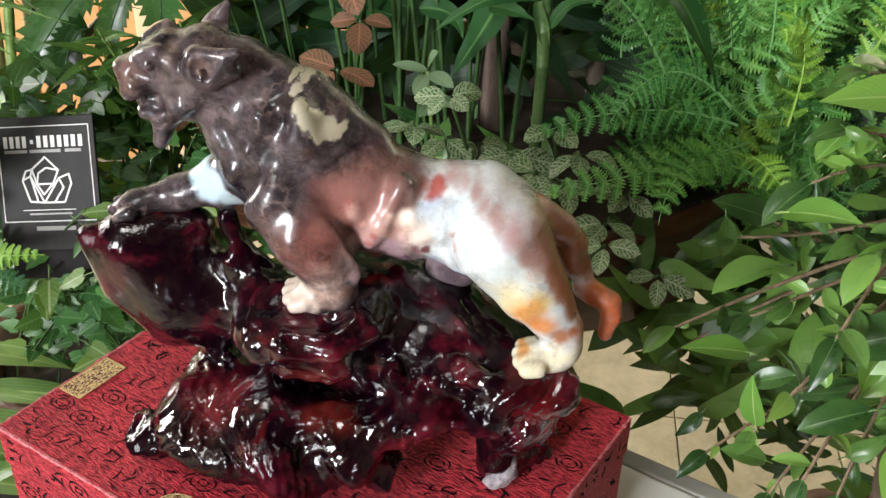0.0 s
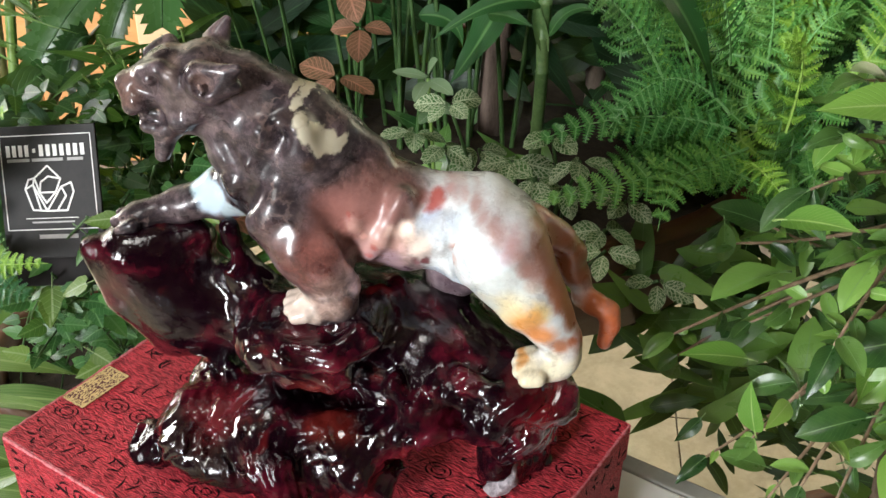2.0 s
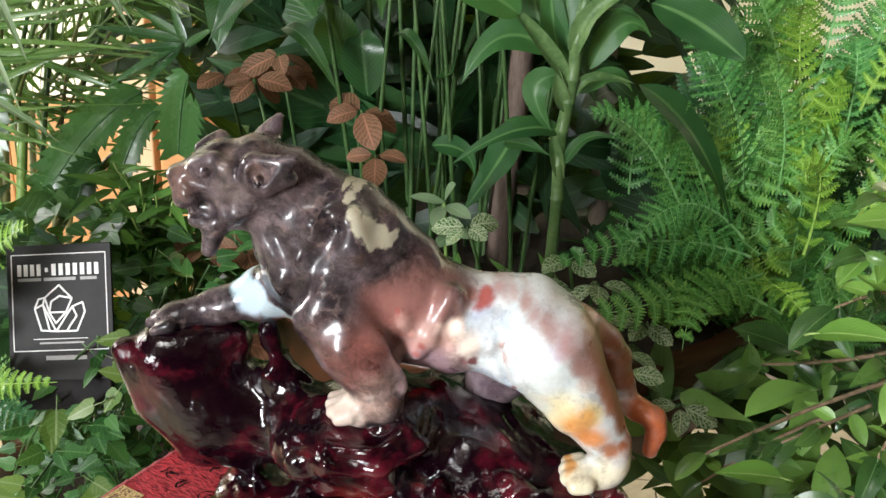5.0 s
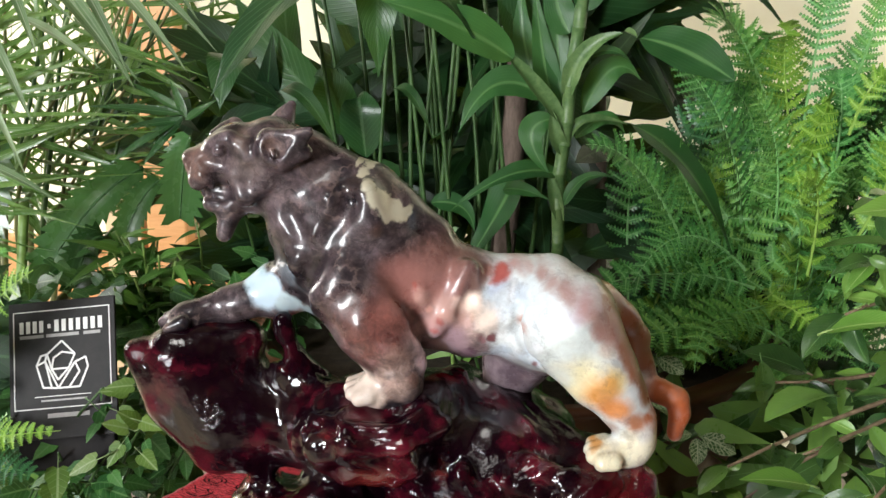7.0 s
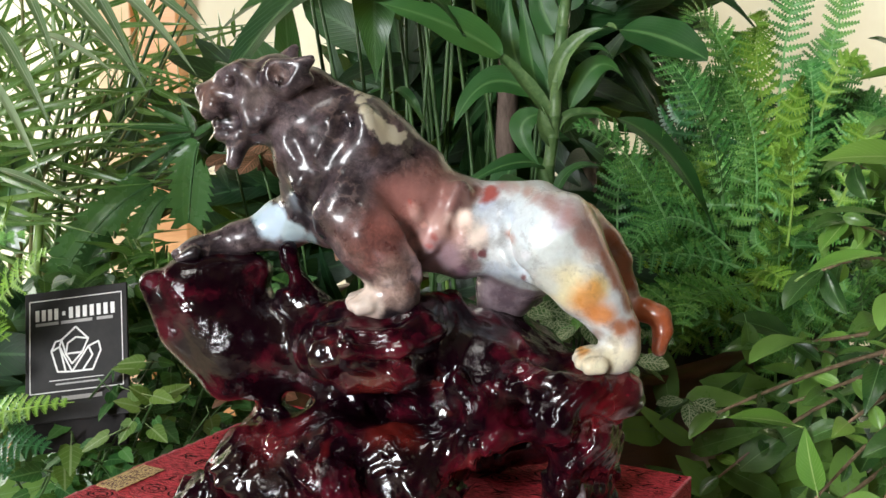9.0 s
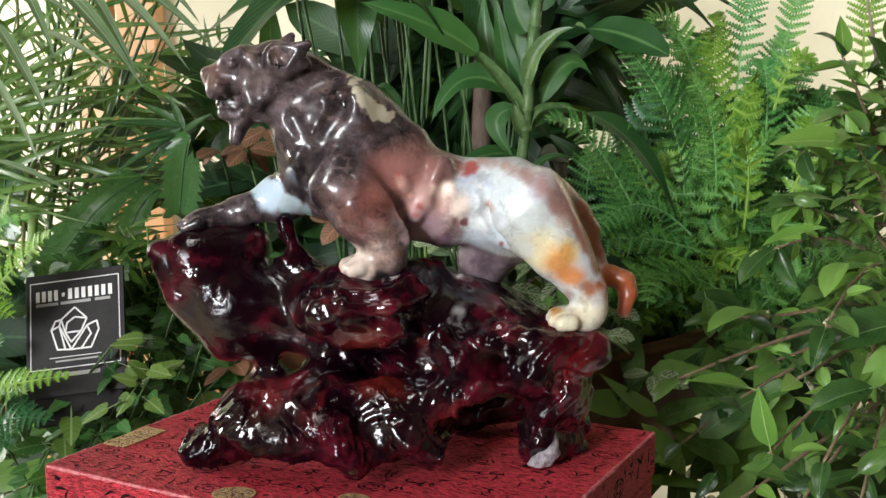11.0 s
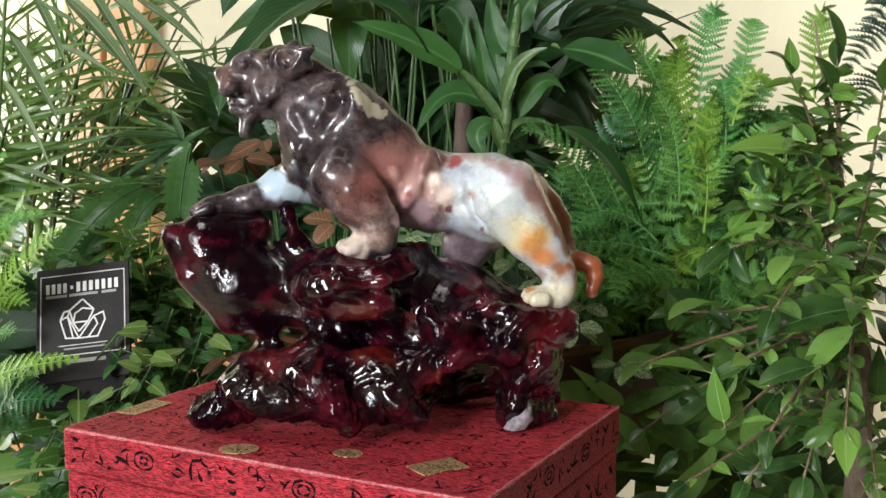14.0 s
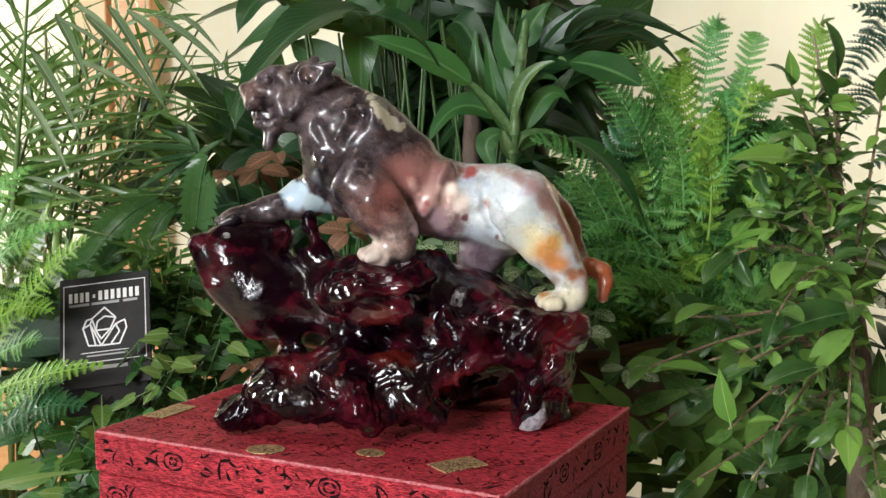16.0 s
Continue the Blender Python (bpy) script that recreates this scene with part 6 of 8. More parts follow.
# ---------------------------------------------------------------- ficus
def ficus():
    rng = random.Random(11)
    root = thing("ficus_tree", (0.62, 0.98, 0.30), "leafy green ficus tree with a speckled grey trunk in a planter", "tree")
    o = Vector(root.location)
    kinds = [mesh_of("ficus_leaf", leaf_data(0.060, 0.026, "ellipse", 0.42, 0.38, 0.014, n=9, stalk=0.010), L_FICUS),
             mesh_of("ficus_leaf", leaf_data(0.050, 0.022, "ovate", 0.34, 0.65, 0.02, n=9, stalk=0.009), L_FICUS),
             mesh_of("ficus_leaf", leaf_data(0.036, 0.022, "ellipse", 0.35, 0.15, n=9, stalk=0.008), L_FICUS),
             mesh_of("young_leaf", leaf_data(0.050, 0.022, "ovate", 0.28, 0.20, n=9, stalk=0.008), L_FICUS_NEW)]
    trunk = bend((0.62, 0.98, 0.26), (0.4969, 0.8400, 0.8654), 0.0, 8, 0.03) + bend((0.4969, 0.8400, 0.8654), (0.4815, 0.8600, 1.0168), 0.0, 6)[1:]
    trunk += bend((0.4815, 0.8600, 1.0168), (0.4418, 0.8600, 1.2185), 0.0, 6)[1:]
    n = len(trunk)
    v, f = tube_data([p - o for p in trunk], [0.0165 * (1 - i / (n - 1)) ** 1.15 + 0.0010 for i in range(n)], 10)
    bm_object("trunk", v, f, M_BARK, root, "speckled grey-brown bark")
    limbs = []

    def limb(a, b, sag, r):
        line = bend(a, b, sag, 8)
        limbs.append(tube_data([p - o for p in line], [r * (1 - 0.6 * i / 8) for i in range(9)], 6))
        return line

    def put(base, way, up, size, kind=None):
        me = kinds[rng.choice((0, 0, 1, 1, 2, 3)) if kind is None else kind]
        shared("leaf", me, along(Vector(base) - o, way, up, size, rng.uniform(-25, 25)), root)

    def spray(line, count, size=1.0, young=0.42):
        for k in range(count):
            s = 0.25 + 0.75 * (k + rng.random() * 0.6) / count
            f = min(s, 0.999) * 8
            i = int(f)
            p = line[i].lerp(line[i + 1], f - i)
            d = (line[i + 1] - line[i]).normalized()
            side = d.cross(Vector((0, 0, 1))).normalized() * (1 if k % 2 else -1)
            way = d * rng.uniform(0.0, 0.8) + side * rng.uniform(0.3, 1.0) + Vector((rng.uniform(-0.6, 0.5), rng.uniform(-0.6, 0.4), rng.uniform(-0.8, 0.5)))
            put(p, way, (rng.uniform(-0.9, 0.9), rng.uniform(-0.8, 0.6), 1.0), size * rng.uniform(0.50, 1.1), 3 if rng.random() < young * s else None)

    ends = ((0.2587, 0.7200, 0.9144), (0.3138, 0.6600, 0.8743), (0.3278, 0.6400, 0.8374), (0.3054, 0.8000, 0.9468),
            (0.3473, 0.7800, 1.0084), (0.3947, 0.7400, 1.0977), (0.3957, 0.7800, 1.1644), (0.3678, 0.8000, 1.0439), (0.4134, 0.6600, 0.9783), (0.3890, 0.6800, 0.9369),
            (0.4120, 0.6600, 0.8741), (0.3736, 0.6400, 0.8420), (0.4394, 0.6600, 0.8259), (0.4475, 0.7200, 1.0732), (0.4534, 0.8400, 1.1513), (0.4868, 0.8000, 1.1494),
            (0.3422, 0.8400, 0.9402), (0.4581, 0.8400, 1.1784), (0.4006, 0.8000, 1.1156), (0.4198, 0.7600, 1.0719), (0.4027, 0.8200, 1.0698), (0.3722, 0.8000, 1.0866), (0.3840, 0.7600, 0.9739), (0.4651, 0.7600, 1.0151), (0.3802, 0.7400, 0.8838),
            (0.3202, 0.6200, 0.9413), (0.3449, 0.6400, 0.9732), (0.3156, 0.7400, 0.9160), (0.2777, 0.8000, 0.8346), (0.2942, 0.7000, 0.8162), (0.3340, 0.6000, 0.8898))
    for e in ends:
        e = Vector(e)
        s = min(max((e.z - 0.70) / 0.55, 0.0), 0.95) * 0.7 + rng.uniform(-0.08, 0.08)
        start = trunk[8 + int(max(0.0, min(s, 0.99)) * (n - 9))]
        line = limb(start, e, rng.uniform(-0.02, 0.03), 0.0026)
        sparse = e.x < 0.34 and e.z < 0.95
        spray(line, 8 if sparse else 19, 0.52 if sparse else 0.64, 0.1 if sparse else 0.42)
        put(e, (e - line[5]).normalized() + Vector((0, -0.2, rng.uniform(-0.3, 0.2))), (0, -0.4, 1), rng.uniform(0.5, 0.7) if sparse else rng.uniform(0.75, 1.0))
    # the large leaves nearest to the walk
    def large_leaf(a, b, k, up):
        d = Vector(b) - Vector(a)
        put(a, d, up, d.length / (0.066, 0.056, 0.05, 0.055)[k] * 0.92, k)

    large_leaf((0.3968, 0.7400, 1.0957), (0.3113, 0.7100, 1.1072), 3, (0, -0.5, 1))
    large_leaf((0.4145, 0.6600, 0.9727), (0.3294, 0.6400, 0.9660), 0, (0, -0.6, 1))
    large_leaf((0.3097, 0.7000, 0.9124), (0.2511, 0.6800, 0.9325), 3, (0, -0.5, 1))
    large_leaf((0.3967, 0.7800, 1.1634), (0.3977, 0.7900, 1.2053), 3, (0, -1, 0.2))
    large_leaf((0.2959, 0.8000, 0.9643), (0.3025, 0.7900, 0.9224), 0, (0, -1, 0.2))
    large_leaf((0.3146, 0.6600, 0.8801), (0.2980, 0.6500, 0.9337), 3, (-0.4, -1, 0.3))
    large_leaf((0.3245, 0.6500, 0.8580), (0.2879, 0.6400, 0.8780), 0, (0, -0.6, 1))
    large_leaf((0.4141, 0.6600, 0.9572), (0.3613, 0.6400, 0.9244), 0, (0, -0.8, 0.8))
    large_leaf((0.3639, 0.7900, 1.0488), (0.3853, 0.7700, 1.0437), 1, (0, -1, 0.5))
    large_leaf((0.3797, 0.6600, 0.8598), (0.4101, 0.6500, 0.8920), 1, (0, -0.8, 0.8))
    large_leaf((0.3536, 0.8000, 1.0354), (0.3521, 0.7900, 1.0084), 1, (0, -1, 0.2))
    large_leaf((0.3179, 0.7200, 1.0162), (0.3542, 0.6600, 1.0530), 3, (0, -0.4, 1))
    large_leaf((0.3295, 0.7400, 0.9618), (0.2666, 0.7000, 0.9720), 0, (0, -0.4, 1))
    large_leaf((0.3716, 0.6200, 0.9351), (0.3164, 0.6000, 0.9311), 0, (0, -0.3, 1))
    large_leaf((0.3326, 0.6600, 0.9268), (0.2932, 0.6600, 0.9153), 0, (0, -0.3, 1))
    large_leaf((0.3695, 0.6800, 1.0119), (0.3384, 0.6400, 1.0006), 0, (0, -0.4, 1))
    large_leaf((0.2895, 0.7200, 0.8371), (0.2666, 0.7000, 0.8181), 1, (0, -0.4, 1))
    for v, f in limbs:
        bm_object("branch", v, f, M_TWIG, root)


ficus()


# ---------------------------------------------------------------- ferns
def fern(name, base, label, fronds, materials, sag=0.03):
    root = thing(name, base, label, "fern", "ferns in the planting")
    o = Vector(base)
    for i, (a, b, w, pairs, mat) in enumerate(fronds):
        data = frond_data(Vector(a) - o, Vector(b) - o, sag * (0.6 + 0.35 * (i % 4)), w * 0.80, int(pairs * 0.42), "fern", side=0.012 * ((i * 7) % 5 - 2), seed=i + 3)
        v, f, uv = data
        bm_object("frond", v, f, materials[mat], root, uvs=uv, smooth=False)
    return root


FERNS = (L_FERN, L_FERN_BLUE, L_FERN_LIME)
fern("fern", (0.30, 1.02, 0.80), "bushy green artificial fern with upright and arching fronds in the planter", (
    ((0.3020, 0.9300, 1.0408), (0.2264, 0.9000, 1.1886), 0.044, 52, 1),
    ((0.2510, 0.9100, 1.0253), (0.1637, 0.8800, 1.1141), 0.036, 40, 1),
    ((0.3543, 0.9300, 1.0464), (0.3290, 0.9200, 1.2115), 0.03, 50, 2),
    ((0.3517, 0.9500, 1.1032), (0.3765, 0.9500, 1.2421), 0.028, 48, 1),
    ((0.3990, 0.9700, 1.1611), (0.4165, 0.9700, 1.2311), 0.024, 26, 0),
    ((0.4785, 0.9600, 1.1488), (0.4953, 0.9600, 1.2453), 0.028, 36, 2),
    ((0.3815, 0.9200, 1.1190), (0.4188, 0.9100, 1.1501), 0.02, 24, 2),
    ((0.3341, 0.9700, 1.1177), (0.2684, 0.9600, 1.2002), 0.034, 40, 0),
    ((0.3359, 0.9500, 1.0394), (0.3009, 0.9300, 1.1542), 0.034, 44, 0),
    ((0.2813, 0.9400, 1.0111), (0.2270, 0.9300, 1.0981), 0.034, 36, 0),
    ((0.3858, 0.9700, 1.0498), (0.3767, 0.9700, 1.1670), 0.034, 44, 1),
    ((0.3347, 0.9800, 1.0494), (0.2826, 0.9700, 1.1384), 0.036, 40, 1),
    ((0.4125, 0.9600, 1.0503), (0.4362, 0.9500, 1.1201), 0.028, 34, 0),
    ((0.3452, 0.9300, 1.0235), (0.3863, 0.9100, 1.0923), 0.028, 34, 0),
    ((0.3067, 0.9200, 1.0015), (0.2062, 0.8800, 0.9991), 0.034, 44, 1),
    ((0.3323, 1.0000, 1.0665), (0.3325, 1.0000, 1.1924), 0.034, 44, 0),
    ((0.3807, 1.0000, 1.0664), (0.4186, 1.0100, 1.1986), 0.034, 44, 1)), FERNS, 0.025)
fern("fern", (0.28, 0.94, 0.80), "low green artificial fern leaning over the rim of the planter", (
    ((0.3273, 0.9200, 0.9701), (0.1515, 0.8400, 0.9486), 0.034, 36, 0), ((0.3152, 0.9200, 0.9854), (0.1437, 0.8800, 0.9805), 0.034, 34, 1),
    ((0.3433, 0.9000, 0.9430), (0.2466, 0.8000, 0.9530), 0.032, 30, 0), ((0.3416, 0.8600, 1.0152), (0.3173, 0.8400, 1.0923), 0.022, 26, 2),
    ((0.2601, 1.0000, 0.9790), (0.2143, 1.0400, 1.0775), 0.030, 30, 0), ((0.3177, 0.9800, 0.9917), (0.3103, 1.0400, 1.0885), 0.034, 32, 0),
    ((0.3600, 0.9200, 1.0253), (0.3668, 0.9800, 1.0997), 0.030, 30, 2)) + (
    ((0.3904, 0.9000, 1.0359), (0.4082, 0.9600, 1.1035), 0.028, 30, 2),
    ((0.2858, 0.9800, 0.9668), (0.2750, 1.0200, 1.0714), 0.034, 32, 1), ((0.3160, 0.8600, 0.9829), (0.3462, 0.8000, 0.9767), 0.022, 24, 2),
    ((0.3026, 0.9200, 0.9736), (0.2247, 0.9600, 0.9935), 0.030, 30, 0), ((0.3396, 0.9600, 0.9630), (0.3457, 1.0000, 1.0509), 0.034, 30, 1),
    ((0.3046, 0.9200, 0.9293), (0.1978, 0.9000, 0.9423), 0.028, 30, 1), ((0.3684, 0.9800, 0.9897), (0.4081, 1.0000, 1.0601), 0.030, 28, 1)), FERNS, 0.02)
rng = random.Random(61)
FILL = []
for k in range(34):
    a = Vector((0.30 + rng.uniform(-0.06, 0.12), 0.99 + rng.uniform(-0.04, 0.06), 0.86 + rng.uniform(-0.03, 0.06)))
    w = rng.uniform(-2.6, 0.5)
    b = a + Vector((cos(w) * rng.uniform(0.08, 0.20), sin(w) * rng.uniform(0.04, 0.14), rng.uniform(0.02, 0.26)))
    FILL.append((a, b, rng.uniform(0.022, 0.034), 34, rng.choice((0, 0, 1, 2))))
fern("fern", (0.31, 1.01, 0.80), "dense shaggy green artificial fern filling the back of the planter", FILL, FERNS, 0.035)
# back fronds, most in the darker copy that stands in for shade
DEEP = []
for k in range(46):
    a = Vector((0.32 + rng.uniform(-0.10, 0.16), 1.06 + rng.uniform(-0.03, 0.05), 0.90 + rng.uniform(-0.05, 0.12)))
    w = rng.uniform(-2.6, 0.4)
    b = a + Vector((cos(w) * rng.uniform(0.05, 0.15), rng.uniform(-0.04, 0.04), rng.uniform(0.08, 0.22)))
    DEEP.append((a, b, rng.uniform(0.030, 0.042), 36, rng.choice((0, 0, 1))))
fern("fern", (0.34, 1.07, 0.80), "artificial fern coloured dark for the shade in the depth of the planter", DEEP, (L_FERN_SHADE, L_FERN_BLUE), 0.03)
fern("small_fern", (-0.36, 0.80, 0.80), "bright green feathery fern leaning across the edge of the sign", (
    ((-0.3838, 0.8200, 0.9339), (-0.2950, 0.8050, 1.0687), 0.032, 44, 2),
    ((-0.3586, 0.8000, 0.9174), (-0.2562, 0.7850, 1.0272), 0.034, 46, 2),
    ((-0.3977, 0.8300, 0.9789), (-0.3184, 0.8200, 1.0935), 0.030, 40, 0),
    ((-0.3879, 0.7900, 0.9166), (-0.2861, 0.7650, 0.9568), 0.030, 38, 2),
    ((-0.3653, 0.7850, 0.8723), (-0.2307, 0.7500, 0.9119), 0.024, 44, 2),
    ((-0.3859, 0.7900, 0.8426), (-0.2771, 0.7600, 0.8919), 0.034, 40, 0),
    ((-0.3754, 0.7900, 0.8253), (-0.2562, 0.7600, 0.8697), 0.034, 40, 1),
    ((-0.3947, 0.8200, 0.9455), (-0.2760, 0.8000, 1.0382), 0.028, 40, 0),
    ((-0.3881, 0.8000, 0.8917), (-0.3051, 0.7800, 0.9294), 0.030, 34, 0),
    ((-0.4105, 0.8300, 0.9557), (-0.3348, 0.8200, 1.0028), 0.030, 34, 1),
    ((-0.4129, 0.8400, 1.0011), (-0.3260, 0.8300, 1.0334), 0.028, 34, 0),
    ((-0.3921, 0.8000, 0.8108), (-0.2938, 0.7700, 0.8421), 0.034, 34, 1)), (L_FERN, L_FERN_SHADE, L_FERN_LIME), 0.012)


# ---------------------------------------------------------------- palms
def palm(name, base, label, fronds, material, stem_material, pairs=24, width=0.17, wide=1.0):
    root = thing(name, base, label, "palm")
    o = Vector(base)
    for i, (a, b, c) in enumerate(fronds):
        a, b, c = Vector(a) - o, Vector(b) - o, Vector(c) - o
        v, f = tube_data(bend(Vector((0, 0, 0)), a, 0.0, 6, 0.01) if a.length > 0.05 else [a, a * 1.01], 0.0042, 7)
        bm_object("stem", v, f, stem_material, root)
        line = (b - a)
        v, f, uv = frond_data(a, c, (b - (a + c) / 2).z * 0.6, width, pairs, "palm", up=(0.2, -0.8, 0.6), stem=0.0032, seed=40 + i, vee=0.12, rise=0.85)
        bm_object("frond", v, f, material, root, uvs=uv)
    return root


palm("areca_palm", (-0.52, 1.22, 0.30), "tall areca palm with long narrow arching leaflets and olive stems", (
    ((-0.4560, 1.1500, 0.9889), (-0.3791, 1.1000, 1.1876), (-0.2341, 1.0200, 1.3718)), ((-0.4329, 1.2200, 0.9129), (-0.3558, 1.2200, 1.1344), (-0.2611, 1.2000, 1.3457)),
    ((-0.4421, 1.0500, 1.0182), (-0.4139, 1.0000, 1.1820), (-0.3563, 0.9400, 1.3731)), ((-0.4725, 1.2500, 0.9799), (-0.5083, 1.3000, 1.1604), (-0.6129, 1.3400, 1.3716)),
    ((-0.4442, 1.3000, 0.9427), (-0.3548, 1.3200, 1.1199), (-0.2221, 1.3200, 1.2234)), ((-0.5152, 1.1200, 0.9990), (-0.5546, 1.1000, 1.1542), (-0.5764, 1.0500, 1.2840)),
    ((-0.4929, 1.2000, 0.9465), (-0.3909, 1.1600, 1.0611), (-0.2618, 1.1000, 1.1664)), ((-0.4918, 1.0800, 0.9676), (-0.4670, 1.0500, 1.0655), (-0.3672, 1.0000, 1.2258)),
    ((-0.4327, 1.1800, 0.9336), (-0.4194, 1.1800, 1.0826), (-0.3763, 1.1600, 1.2552))), L_PALM, M_PALMSTEM, 18, 0.20)
root = thing("arching_palm_leaf", (-0.50, 1.12, 0.80), "large pale green palm blades hanging over the other plants", "palm")
o = Vector(root.location)
for i, (a, b, w) in enumerate((((-0.3170, 0.9700, 1.2563), (-0.2221, 0.9200, 1.1448), 0.0146),
                               ((-0.2920, 0.9700, 1.2659), (-0.2241, 0.9200, 1.1529), 0.0090),
                               ((-0.3321, 0.9700, 1.2062), (-0.2520, 0.9200, 1.1522), 0.0084),
                               ((-0.2710, 0.9700, 1.2604), (-0.1765, 0.9200, 1.1582), 0.0112),
                               ((-0.2421, 0.9700, 1.2548), (-0.1512, 0.9200, 1.1726), 0.0101),
                               ((-0.3493, 0.9700, 1.2569), (-0.3021, 0.9200, 1.1679), 0.0084),
                               ((-0.3906, 0.9700, 1.0784), (-0.2908, 0.9200, 1.0297), 0.0073),
                               ((-0.2859, 0.9700, 1.2070), (-0.2176, 0.9200, 1.1418), 0.0056),
                               ((-0.3776, 0.9700, 1.2164), (-0.3122, 0.9200, 1.1111), 0.0095),
                               ((-0.2128, 0.9700, 1.2542), (-0.1642, 0.9200, 1.1939), 0.0073),
                               ((-0.3525, 0.9700, 1.2519), (-0.2668, 0.9200, 1.1882), 0.0067),
                               ((-0.3875, 0.9700, 1.1695), (-0.3238, 0.9200, 1.0675), 0.0067),
                               ((-0.3296, 0.9700, 1.2667), (-0.2657, 0.9200, 1.2030), 0.0078))):
    a, b = Vector(a), Vector(b)
    data = leaf_data((b - a).length, w * 1.5, "lance", 0.30, 0.22, n=14, cols=4)
    bm_object("blade", *[moved(data, along(a - o, (b - a) + Vector((0, 0, 0.03)), (0.3, -0.5, 0.8)))[k] for k in (0, 1)], L_BLADE, root, uvs=data[2])

# bare leaf stems that cross behind the sign
for k, (a, b, c, r) in enumerate((((-0.4395, 1.1400, 0.9378), (-0.4186, 1.1300, 1.0430), (-0.3508, 1.1200, 1.1456), 0.0023),
        ((-0.4143, 1.1400, 0.9443), (-0.3728, 1.1300, 1.1363), (-0.3435, 1.1200, 1.2560), 0.0023),
        ((-0.3920, 1.1400, 0.9900), (-0.3397, 1.1300, 1.0676), (-0.2313, 1.1200, 1.2304), 0.0017),
        ((-0.3591, 1.1400, 1.0350), (-0.3184, 1.1300, 1.1233), (-0.2565, 1.1200, 1.2485), 0.0023),
        ((-0.3889, 1.1400, 0.9640), (-0.3529, 1.1300, 1.1052), (-0.2713, 1.1200, 1.2487), 0.0020),
        ((-0.4274, 1.1400, 1.0547), (-0.3865, 1.1300, 1.1794), (-0.3671, 1.1200, 1.2565), 0.0023),
        ((-0.4620, 1.1400, 0.9838), (-0.4315, 1.1300, 1.1247), (-0.4180, 1.1200, 1.2575), 0.0023),
        ((-0.3400, 1.1400, 0.9833), (-0.2943, 1.1300, 1.1231), (-0.2265, 1.1200, 1.2596), 0.0017),
        ((-0.4666, 1.1400, 1.0422), (-0.3815, 1.1300, 1.0680), (-0.2429, 1.1200, 1.0862), 0.0012),
        ((-0.4299, 1.1400, 1.0097), (-0.3384, 1.1300, 1.0424), (-0.2635, 1.1200, 1.0586), 0.0012),
        ((-0.4059, 1.1400, 1.0609), (-0.3434, 1.1300, 1.0614), (-0.2771, 1.1200, 1.0927), 0.0012))):
    v, f = tube_data([(Vector(a) * (1 - s) ** 2 + (Vector(b) * 2 - (Vector(a) + Vector(c)) / 2) * (2 * s * (1 - s)) + Vector(c) * s ** 2) - o for s in (0, 0.15, 0.3, 0.45, 0.6, 0.75, 0.9, 1.0)], [r * (1.1 - 0.05 * i) for i in range(8)], 7)
    bm_object("stem", v, f, M_STALK if k % 2 else M_PALMSTEM, root)

# dark toothed leaves behind the sign
def jagged_leaf(a, b, width, sag, n=11):
    """A fishtail leaf: one pleated blade along the rib whose edge breaks into forward-pointing teeth."""
    line = bend(a, b, sag, 2 * n)
    rng2 = random.Random(int(a.x * 9000) + int(b.z * 7000))
    face = Vector((0.25, -0.75, 0.6))
    step = (b - a).length / (2 * n)
    verts, faces, uvs = [], [], []
    for i, p in enumerate(line):
        s = i / (2 * n)
        d = (line[min(i + 1, 2 * n)] - line[max(i - 1, 0)]).normalized()
        x = d.cross(face).normalized()
        nrm = x.cross(d)
        half = width * 0.5 * (0.42 + 0.58 * sin(pi * min(0.12 + 0.62 * s, 1.0))) * (1.0 if s < 0.8 else 1.0 - 1.5 * (s - 0.8))
        tip = i % 2
        for v in (-1.0, -0.55, 0.0, 0.55, 1.0):
            e = abs(v) == 1.0
            reach = half * (abs(v) + (rng2.uniform(0.05, 0.28) if e and tip else (-0.16 if e else 0.0)))
            q = p + x * (reach if v > 0 else -reach) + d * (abs(v) * half * 0.55 + (step * rng2.uniform(0.9, 1.7) if e and tip else 0.0))
            verts.append(q + nrm * (abs(v) * half * 0.22 + (0.04 * width if tip else -0.02 * width) * abs(v)))
            uvs.append((s, 0.5 + v / 2))
    for i in range(2 * n):
        for c in range(4):
            o = i * 5 + c
            faces.append((o, o + 1, o + 6, o + 5))
    tv, tf = tube_data(line, [0.0020 - 0.0012 * i / (2 * n) for i in range(2 * n + 1)], 5)
    return merge([(verts, faces, uvs), (tv, tf, [(0.02, 0.5)] * len(tv))])


root = thing("fishtail_palm", (-0.42, 1.10, 0.80), "dark green fishtail palm with pleated toothed leaves on a curved stem", "palm")
o = Vector(root.location)
for a, b, w in (((-0.2733, 1.0880, 1.0500), (-0.3551, 1.0160, 0.9545), 0.046),
                ((-0.1872, 0.9750, 1.1003), (-0.2065, 0.9900, 1.0204), 0.04),
                ((-0.2517, 1.0800, 1.0387), (-0.2880, 1.0400, 0.9673), 0.030),
                ((-0.2975, 1.0300, 0.9900), (-0.3184, 1.0000, 0.9463), 0.036),
                ((-0.4164, 1.0800, 1.0973), (-0.4192, 1.0400, 0.9886), 0.04)):
    v, f, uv = jagged_leaf(Vector(a) - o, Vector(b) - o, w, 0.016)
    bm_object("leaf", v, f, L_PALM_DARK, root, uvs=uv)
